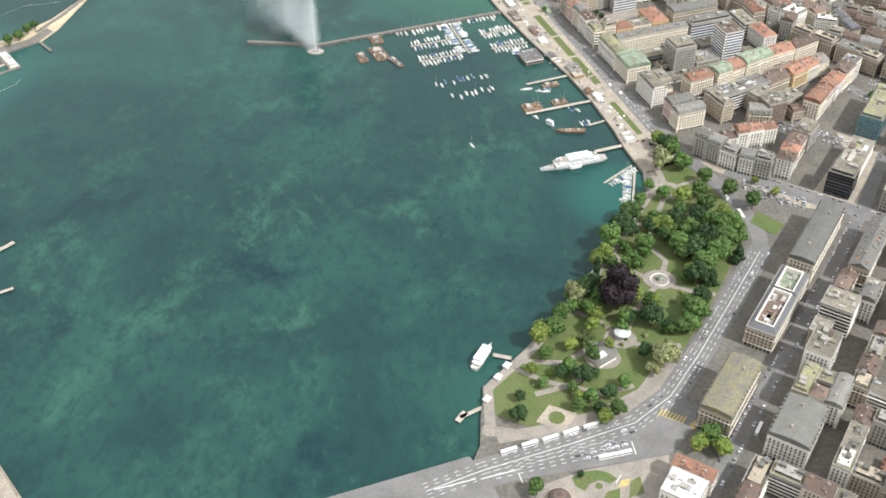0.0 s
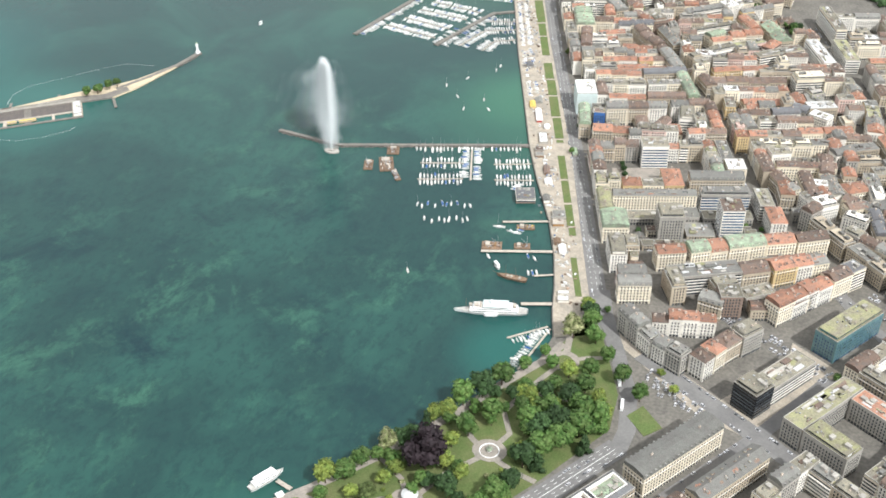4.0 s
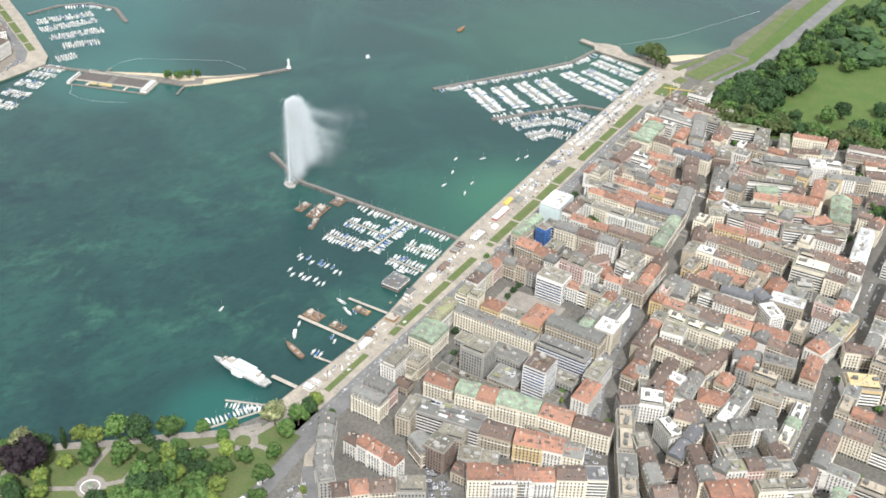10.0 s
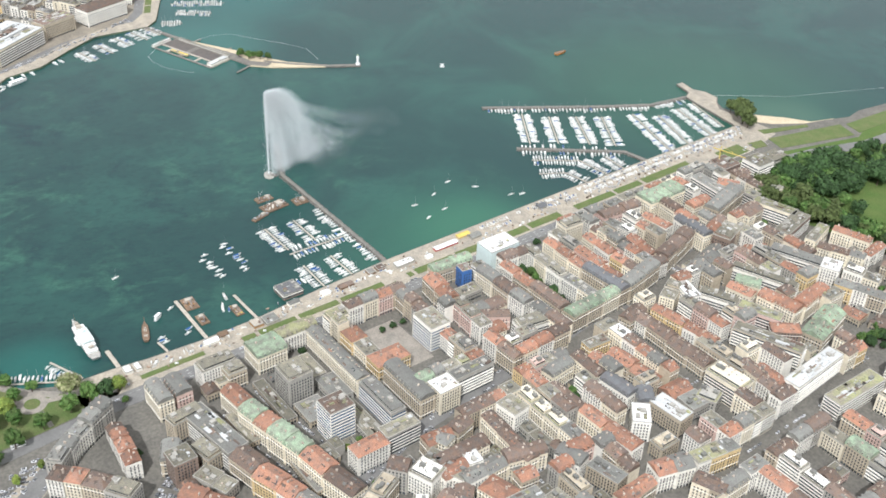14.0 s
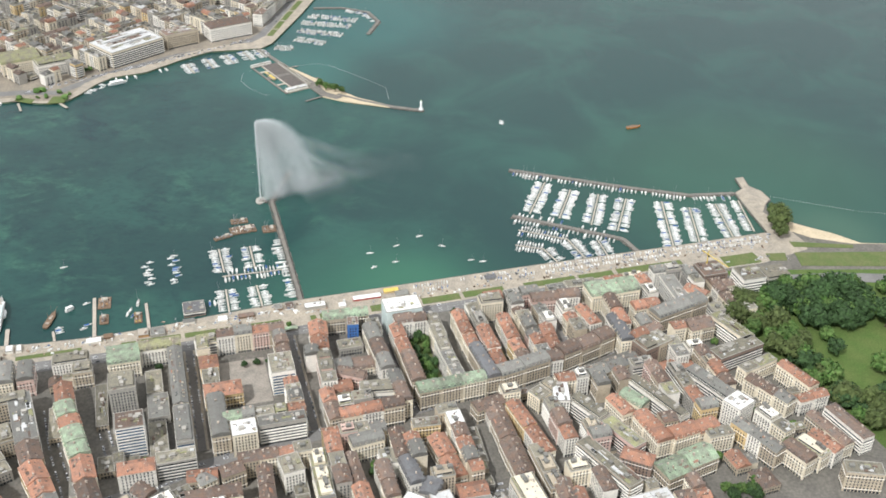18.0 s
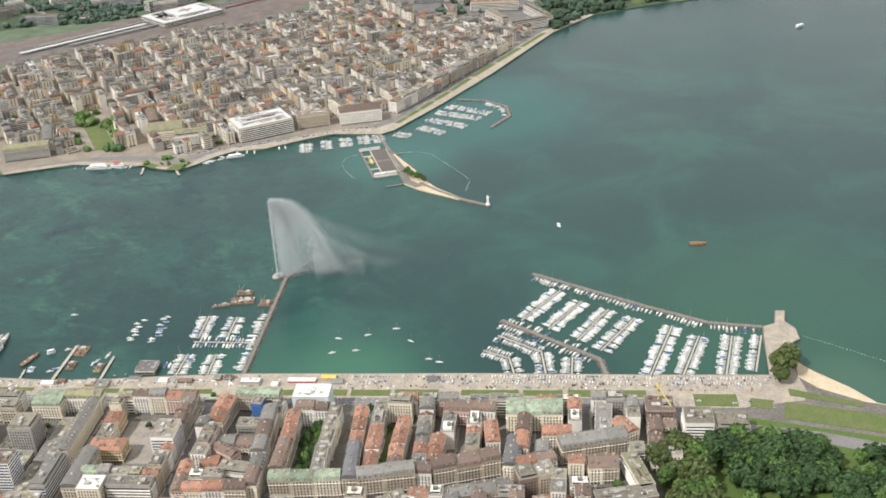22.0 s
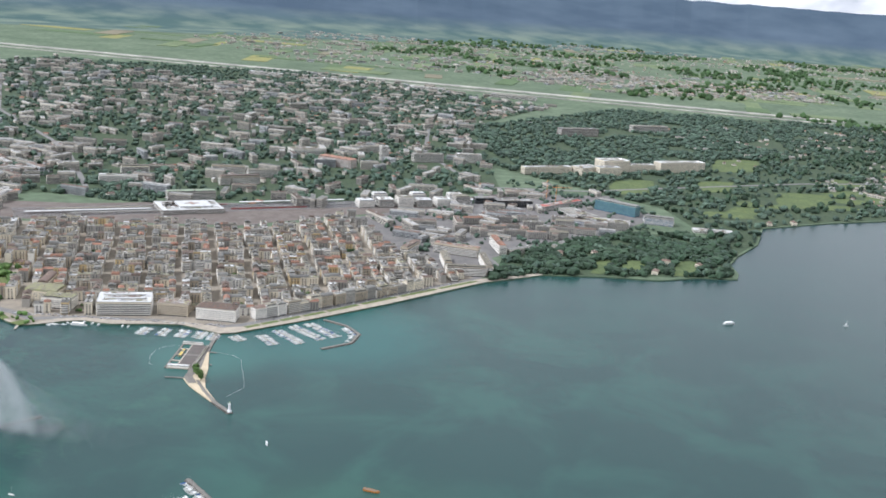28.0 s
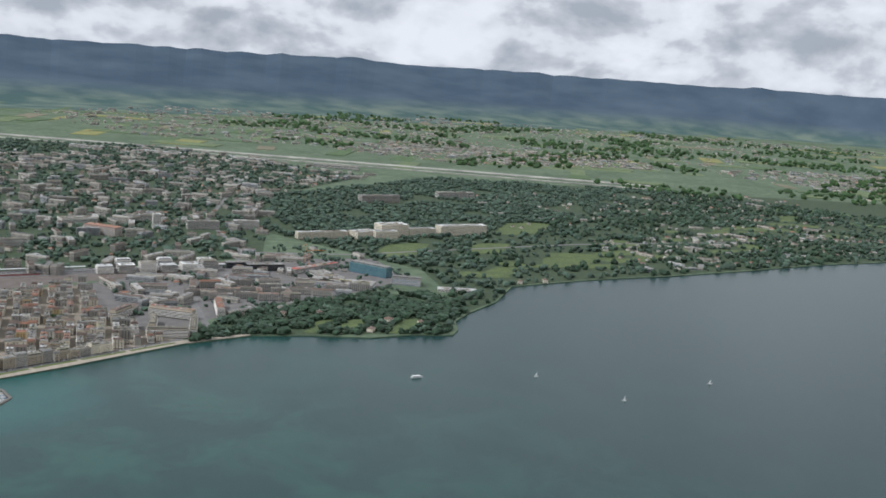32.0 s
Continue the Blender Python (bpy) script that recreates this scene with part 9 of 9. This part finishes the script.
pier([(-404, 700), (-384, 722)], 2.0, 1.6)
for x, y in ((-451, 739), (-460, 747), (-443, 733)):
    boat(x, y, radians(140), 10.5, "motor", "far quay boats")
# work barges and piers west of the jetty
pier(qs((-212, 18), (-211, -54)), 1.8, 1.6, M_PLANK, "plank pier with moored barges")
pier(qs((-158, 17), (-159, -31)), 1.5, 1.6)
pier(qs((-250, 16), (-252, -4)), 1.2, 1.4)


def barge(s, w, a, d, yaw, label, load=M_WOOD):
    x, y = Q(s, w)
    ob = thing("barge", x, y, 0, QYAW + yaw, label, "barge", "work barges")
    m = Mesher()
    m.box(-a / 2, a / 2, -d / 2, d / 2, -0.4, 1.3)
    child("hull", m.mesh("hull", M_WOOD), ob)
    if d > 8:
        m = Mesher()
        m.tube((-a * 0.3, 0, 1.3), (-a * 0.3, 0, 13), 0.25, 0.12, 6)
        m.tube((-a * 0.3, 0, 4), (-a * 0.3 + 6, 2, 11), 0.18, 0.1, 6)
        child("derrick", m.mesh("derrick", M_STEEL), ob)
    m = Mesher()
    r = random.Random(int(s * 7 + w))
    for _ in range(int(a * d / 5)):
        u, v2 = r.uniform(-a * 0.46, a * 0.40), r.uniform(-d * 0.44, d * 0.36)
        m.box(u, u + r.uniform(0.6, 2.6), v2, v2 + r.uniform(0.4, 1.5), 1.3, 1.3 + r.uniform(0.3, 1.9), r.choice((0, 0, 0, 1, 2)))
    child("load", m.mesh("load", M_GEAR, M_STEEL, load), ob, kind="stuff", label="stacked timber and gear")
    m = Mesher()
    m.box(a * 0.1, a * 0.32, -d * 0.25, d * 0.25, 1.3, 3.9)
    child("cabin", m.mesh("cabin", M_PLANK), ob)


barge(-42, -158, 30, 16, 0.1, "brown work barge with a deckhouse", M_PLASTER)
barge(-44, -178, 20, 10, 0.0, "brown work barge with timber", M_WOOD)
barge(-12, -152, 16, 14, 0.0, "brown floating work platform")
barge(-66, -146, 22, 6, 0.3, "narrow grey work barge", M_STEEL)
barge(-201, -43, 20, 13, 1.5, "brown work barge at the pier", M_CORTEN)
barge(-202, -13, 16, 9, 1.55, "work barge with gear at the pier")
barge(-168, -8, 18, 8, 1.55, "work boat at the pier", M_YELLOW)
for bs, bw, ba, bl, kind in ((-167, -35, 1.4, 13.0, "sail"), (-175, -24, 1.2, 8.5, "motor"), (-178, -18, 1.3, 10.5, "motor"), (-173, -14, 1.1, 8.5, "cover"), (-219, -47, 0.4, 8.5, "motor"), (-218, -8, 0.2, 8.5, "cover"), (-222, -2, 0.3, 8.5, "motor"),
                             (-246, -9, 0.1, 8.5, "motor"), (-246, -5, 0.1, 8.5, "cover"), (-245, -1, 0.1, 8.5, "motor"), (-94, -16, 1.5, 10.5, "cover"), (-89, -15, 1.6, 10.5, "motor"), (-85, -10, 1.5, 8.5, "sail")):
    boat(*Q(bs, bw), QYAW + ba, bl, kind, "quay boats")
ship(*Q(-255, -25), QYAW + 1.22, 30, 7, 0, "brown wooden sailing barge at the quay", M_WOOD)
ship(*Q(-236, -39), QYAW + 0.5, 10, 3.5, 1, "small white tug near the quay")
block_q(-122, -100, -16, 4, 5.5, roof="flat", roof_mat=M_SLATE, wall=M_BROWNW, style="band", chim=0, z=0.6, word="floating restaurant")
# landing sheds and tents on the quay
for s, w, a, d, wm, rm in ((-292, 21, 7, 10, M_PLASTER, M_WHITE), (-283, 22, 5, 10, M_PLASTER, M_WHITE), (-150, 27, 14, 13, M_GREYW, M_ZINC), (-164, 25, 10, 11, M_CORTEN, M_PLANK), (12, 20, 22, 9, M_GREYW, M_WHITE), (40, 26, 7, 6, M_PLASTER, M_WHITE), (68, 18, 30, 6, M_RED, M_WHITE),
                           (96, 12, 16, 6, M_OCHRE, M_YELLOW), (106, 20, 14, 8, M_GREYW, M_ZINC), (-212, 26, 14, 6, M_PLASTER, M_WHITE), (-198, 22, 9, 6, M_WOOD, M_WOOD), (-60, 20, 16, 6, M_WOOD, M_BROWN), (-14, 14, 9, 9, M_WOOD, M_BROWN), (-26, 14, 8, 9, M_WOOD, M_ZINC),
                           (-84, 20, 9, 7, M_PLASTER, M_WHITE), (-118, 16, 12, 6, M_PLASTER, M_ZINC), (208, 14, 12, 8, M_GREYW, M_SLATE), (-20, 54, 16, 5, M_GREYW, M_COPPER)):
    x, y = Q(s, w)
    tent = thing("quay_pavilion", x, y, LAND, QYAW, "low quay pavilion with a pitched sheet roof", "pavilion", "quay pavilions")
    m = Mesher()
    m.box(-a / 2, a / 2, -d / 2, d / 2, -0.2, 2.8)
    child("wall", m.mesh("wall", wm), tent)
    rf2, rmats, _r = roof_mesh("gable" if d < 9 else "flat", a, d, 2.8, rm)
    child("roof", rf2.mesh("roof", *rmats), tent)
# dinghies and small craft laid up ashore, in rows and loose
ashore = Mesher()
ra = random.Random(17)


def lay_up(s, w, yaw, L):
    hull, deck, top, mast = boat_parts(L, ra.choice(("cover", "motor", "motor")))
    x, y = Q(s, w)
    c, e = math.cos(QYAW + yaw), math.sin(QYAW + yaw)
    idx = ra.choice((0, 0, 0, 0, 1, 1, 2))
    for part, i in ((hull, 0), (deck, 1), (top, idx)):
        ashore.add([(x + c * a - e * b, y + e * a + c * b, z + LAND + 0.45) for a, b, z in part.v], part.f, i)


for s0, s1, w in ((122, 166, 10), (122, 160, 19), (176, 200, 9), (214, 250, 8), (214, 262, 17), (268, 420, 8), (270, 420, 17), (430, 545, 9), (436, 540, 18)):
    s = s0
    while s < s1:
        if ra.random() < 0.85:
            lay_up(s, w + ra.uniform(-0.8, 0.8), 1.35 + ra.gauss(0, 0.12), ra.choice((5.0, 5.5, 6.0, 6.5)))
        s += ra.uniform(2.6, 3.8)
for k in range(60):
    lay_up(ra.uniform(-280, 20), ra.uniform(17, 30), ra.choice((0.0, 1.4, 0.7, -0.4)) + ra.gauss(0, 0.2), ra.choice((4.5, 5.0, 6.0, 7.0)))
thing("boats_ashore", 0, 0, 0, 0, "small boats laid up in rows on the quay", "boats", "", "stuff", ashore.mesh("boats_ashore", M_HULLW, M_DECK, M_HULLB))
gear = Mesher()
for k in range(190):
    s, w = ra.uniform(-300, 540), ra.uniform(7, 31)
    if s > 110:
        w = ra.uniform(20, 31)
    x, y = Q(s, w if not -300 < s < -150 else w + 11)
    gear.turned_box(x, y, ra.uniform(0, 3), ra.uniform(0.8, 3.2), ra.uniform(0.6, 1.8), LAND, LAND + ra.uniform(0.5, 2.2), ra.choice((0, 1, 1, 1, 2, 2)))
thing("quay_gear", 0, 0, 0, 0, "stalls, crates and gear scattered along the quay", "quay gear", "", "stuff", gear.mesh("quay_gear", M_WHITE, M_GEAR, M_STEEL, M_HULLB))

# ---- the bathing mole on the far side ----
mole([(-642, 941), (-597, 978), (-564, 1008)], 3.0, 1.9, "bathing mole from the far quay", rubble=False)
mole([(-475, 1098), (-456, 1140), (-440, 1186), (-433, 1230)], 2.6, 1.9, "outer bathing mole with a lighthouse")
slab("beach_bath", [(-570, 1006), (-556, 1005), (-492, 1058), (-464, 1078), (-452, 1108), (-438, 1180), (-444, 1182), (-466, 1130), (-490, 1098), (-516, 1072), (-542, 1040)], -3, 1.7, M_SAND, "pale bathing beach on the mole", "beach")
slab("pavement_bath", [(-565, 1007), (-557, 1003), (-492, 1055), (-466, 1076), (-456, 1100), (-466, 1108), (-480, 1080), (-512, 1060)], -3, 1.95, M_MOLE, "grey paving along the bathing mole", "pavement")
bath_yaw = math.atan2(70, 87)


def B(u, v):
    """u along the bath's outer edge, v towards the mole."""
    return -560 + math.cos(bath_yaw) * u - math.sin(bath_yaw) * v, 950 + math.sin(bath_yaw) * u + math.cos(bath_yaw) * v


decks = ((-2, 116, -1, 2, M_MOLE), (-2, 3, 2, 34, M_MOLE), (3, 48, 17, 40, M_SHADE), (56, 104, 17, 40, M_SHADE), (48, 56, 2, 40, M_MOLE), (104, 116, 2, 40, M_PAVE), (3, 116, 40, 46, M_MOLE), (24, 28, 2, 17, M_PLANK), (80, 83, 2, 17, M_PLANK), (3, 116, 15, 17, M_PLANK))
for k, (u0, u1, v0, v1, mt) in enumerate(decks):
    slab("bath_deck", [B(u0, v0), B(u1, v0), B(u1, v1), B(u0, v1)], -3, 1.3 + 0.02 * k, mt, "bathing terrace built over the water", "terrace")
for u, v2, a, d, h, wm, rm in ((0.5, 16, 3.6, 34, 3.0, M_PLASTER, M_WHITE), (110, 20, 9, 34, 3.0, M_PLASTER, M_PALE), (60, 43, 100, 3.5, 2.8, M_GREYW, M_GRAVEL), (52, 9, 20, 5, 1.0, M_OCHRE, M_YELLOW), (34, 9, 11, 4, 0.9, M_OCHRE, M_YELLOW)):
    cx, cy = B(u, v2)
    hut = thing("bath_house", cx, cy, 1.4, bath_yaw, "low bath house with a flat roof", "bath house", "bath houses")
    m = Mesher()
    m.box(-a / 2, a / 2, -d / 2, d / 2, -0.3, h)
    child("wall", m.mesh("wall", wm), hut)
    rf2, rmats, _r = roof_mesh("flat", a, d, h, rm)
    child("roof", rf2.mesh("roof", *rmats), hut)
for p, q in (((-566, 1007), (-574, 1020)), ((-522, 1045), (-533, 1060)), ((-446, 1056), (-464, 1076))):
    pier([p, q], 1.6, 1.5, M_MOLE, "short grey concrete bathing jetty")
light = thing("lighthouse", -434, 1226, 1.9, 0, "small white lighthouse at the end of a mole", "lighthouse")
prof = ((3.2, 0), (3.2, 2.2), (1.9, 2.4), (1.5, 11), (2.2, 11.4), (2.2, 12), (1.2, 12), (1.2, 14))
m = Mesher()
for (r0, z0), (r1, z1) in zip(prof, prof[1:]):
    m.add([(c * r0, s * r0, z0) for c, s in ring] + [(c * r1, s * r1, z1) for c, s in ring], [(i, (i + 1) % 16, 16 + (i + 1) % 16, 16 + i) for i in range(16)])
child("tower", m.mesh("tower", M_WHITE), light)
m = Mesher()
m.add([(c * 1.5, s * 1.5, 14) for c, s in ring] + [(0, 0, 16.2)], [(i, (i + 1) % 16, 16) for i in range(16)])
child("lantern_roof", m.mesh("lantern_roof", M_COPPER), light)
for x, y, wd in ((-496, 1068, 13), (-488, 1078, 12), (-482, 1094, 13), (-477, 1104, 11), (-490, 1086, 10)):
    tree(x, y, wd, "broad", "mole trees", 1.7)
floats = Mesher()
lines = ([(-578, 1016), (-589, 1041), (-587, 1067), (-563, 1098), (-535, 1137), (-510, 1166), (-466, 1176)], [(-554, 953), (-531, 941), (-508, 946), (-484, 964), (-464, 989), (-463, 1003)], [Q(612, -80), Q(700, -20), Q(900, 60)])
for pts in lines:
    for (x0, y0), (x1, y1) in zip(pts, pts[1:]):
        L = math.hypot(x1 - x0, y1 - y0)
        for k in range(int(L / 4)):
            x, y = x0 + (x1 - x0) * k * 4 / L, y0 + (y1 - y0) * k * 4 / L
            floats.turned_box(x, y, 0.3, 0.8, 0.6, -0.1, 0.3)
thing("float_lines", 0, 0, 0, 0, "lines of pale floats round bathing water", "float line", "", "stuff", floats.mesh("float_lines", M_HULLW))
# ---- cars and buses ----
_m = Mesher()
_m.box(-2.1, 2.1, -0.85, 0.85, 0.1, 0.85)
_m.add([(-1.5, -0.8, 0.85), (1.1, -0.8, 0.85), (1.1, 0.8, 0.85), (-1.5, 0.8, 0.85), (-1.1, -0.65, 1.45), (0.5, -0.65, 1.45), (0.5, 0.65, 1.45), (-1.1, 0.65, 1.45)], [(4, 5, 6, 7)])
CAR_BODY = _m.mesh("body", M_CARS)
_m = Mesher()
_m.add([(-1.5, -0.8, 0.85), (1.1, -0.8, 0.85), (1.1, 0.8, 0.85), (-1.5, 0.8, 0.85), (-1.1, -0.66, 1.44), (0.5, -0.66, 1.44), (0.5, 0.66, 1.44), (-1.1, 0.66, 1.44)], [(0, 1, 5, 4), (1, 2, 6, 5), (2, 3, 7, 6), (3, 0, 4, 7)])
CAR_GLASS = _m.mesh("glazing", M_PANE)
rc = random.Random(8)


def car(x, y, yaw, group="parked cars"):
    ob = thing("car", x, y, LAND + 0.02, yaw, "small car on the street", "car", group)
    child("body", CAR_BODY, ob)
    child("glazing", CAR_GLASS, ob)


for k in range(46):
    s = rc.uniform(-330, 540)
    car(*Q(s, rc.choice((49, 52.5, 56.5, 60))), QYAW + rc.choice((0, math.pi)), "cars on the lake road")
for k in range(90):
    s = rc.uniform(190, 560)
    car(*Q(s, rc.choice((6, 12, 20))), QYAW + 1.57 + rc.gauss(0, 0.05), "cars parked on the quay")
for a in range(-10, 200, 7):
    for off in (-7, -3.5, 3.5, 7):
        if rc.random() < 0.33:
            i = min(int(a / 34) + 2, 6) if a > 0 else 1
            (x0, y0), (x1, y1) = rd[i], rd[i + 1] if i + 1 < len(rd) else rd[i]
            L = math.hypot(x1 - x0, y1 - y0) or 1
            f = rc.random()
            car(x0 + (x1 - x0) * f - (y1 - y0) / L * off, y0 + (y1 - y0) * f + (x1 - x0) / L * off, math.atan2(y1 - y0, x1 - x0) + (0 if off < 0 else math.pi), "cars beside the garden")
for lane, reach in ((0, 46), (3.4, 40), (6.8, 40), (10, 14)):
    for d in range(0, 50, 6):
        if d < reach and rc.random() < 0.8 and not (lane == 0 and d > 22):
            car(122 - d * 0.96 - lane * 0.28 + rc.uniform(-0.8, 0.8), 485 - d * 0.27 + lane * 0.96, 0.27, "cars waiting at the crossing")
for st in (-122, -22, 72, 152, 246, 312):
    for w in range(74, 200, 7):
        for off in (-3.6, 3.6):
            if rc.random() < 0.55:
                car(*Q(st + off, w), QYAW + 1.57, "cars parked in side streets")
# cars standing in the town's streets and squares
fleet = Mesher()


def stand(x, y, yaw):
    c, e = math.cos(yaw), math.sin(yaw)
    P = lambda a, b, z: (x + c * a - e * b, y + e * a + c * b, LAND + z)
    fleet.turned_box(x, y, yaw, 4.2, 1.75, LAND, LAND + 0.9)
    lo = [P(-1.5, -0.8, 0.9), P(1.1, -0.8, 0.9), P(1.1, 0.8, 0.9), P(-1.5, 0.8, 0.9)]
    hi = [P(-1.1, -0.65, 1.5), P(0.5, -0.65, 1.5), P(0.5, 0.65, 1.5), P(-1.1, 0.65, 1.5)]
    fleet.add(lo + hi, [(0, 1, 5, 4), (1, 2, 6, 5), (2, 3, 7, 6), (3, 0, 4, 7)], 1)
    fleet.add(hi, [(0, 1, 2, 3)])


def kerb_cars(pts, half, fill=0.5, gap=6.2):
    for (x0, y0), (x1, y1) in zip(pts, pts[1:]):
        L = math.hypot(x1 - x0, y1 - y0)
        ux, uy = (x1 - x0) / L, (y1 - y0) / L
        for k in range(int(L / gap)):
            for sd in (-half, half):
                if rc.random() < fill:
                    d = k * gap + rc.uniform(1, 4)
                    stand(x0 + ux * d - uy * sd, y0 + uy * d + ux * sd, math.atan2(uy, ux) + rc.choice((0, math.pi)))


kerb_cars(qs(*MAIN[1:]), 5.2, 0.5)
kerb_cars(qs((-253, 122), (-247, 180), (-238, 225), (-229, 285)), 4.0, 0.8)
kerb_cars(qs((-207, 110), (-205, 165), (-196, 225)), 4.0, 0.7)
kerb_cars(qs(*MAIN[1:]), 1.8, 0.2, 11)
for s in (-114, -26, 42, 201, 257, 312):
    kerb_cars(qs((s, 236), (s, 316)), 3.6, 0.6)
for s in (-154, -78, -4, 66, 138, 210, 282):
    kerb_cars(qs((s, 336), (s, 404)), 3.6, 0.6)
for s in (-167, -87, -2, 83, 168, 248):
    kerb_cars(qs((s, 436), (s, 516)), 3.6, 0.6)
for w in (326, 420, 533):
    kerb_cars(qs((-200, w), (340, w - 8)), 3.8, 0.5)
kerb_cars([R(-50, 64), R(60, 65), R(180, 66), R(300, 66)], 4.4, 0.5)
kerb_cars([R(308, -50), R(308, 60), R(308, 190)], 6.5, 0.45)
for k in range(90):
    stand(*R(rc.choice((402, 406, 412, 416)) + rc.uniform(-0.5, 0.5), rc.uniform(-50, 60)), RYAW + rc.gauss(0, 0.06))
for k in range(22):
    stand(*R(rc.uniform(500, 556), rc.choice((14, 20, 34, 40, 54))), RYAW + 1.57 + rc.gauss(0, 0.06))
for k in range(36):
    stand(*R(rc.uniform(282, 300), rc.uniform(-40, 20)), RYAW + 0.5 + rc.gauss(0, 0.1))
for k in range(120):
    f = rc.random()
    stand(-420 - 250 * f + rc.gauss(0, 3), 640 + 285 * f + rc.gauss(0, 3), 2.3)
for k in range(70):
    x = rc.uniform(-1280, -700)
    stand(x, 938 + (-x - 690) * 0.104 + rc.choice((-4, 4)), 3.0)
thing("cars_in_town", 0, 0, 0, 0, "rows of parked cars in the town's streets", "cars", "", "stuff", fleet.mesh("cars_in_town", M_FLEET, M_PANE))
for x, y, yaw in ((38, 486, 21), (53, 492, 21), (68, 497, 22), (83, 503, 22), (98, 508.5, 22), (106, 480.5, 15), (118, 483.5, 15), (217, 505, 60), (256, 752, 100), (247, 780, 108), (190, 510, 60)):
    bus = thing("bus", x, y, LAND, radians(yaw), "long white city bus on the road", "bus", "city buses")
    m = Mesher()
    m.box(-6, 6, -1.25, 1.25, 0.0, 3.1)
    child("body", m.mesh("body", M_HULLW), bus)
    m = Mesher()
    m.box(-5.8, 5.9, -1.3, 1.3, 1.5, 2.4)
    child("glazing", m.mesh("glazing", M_PANE), bus)
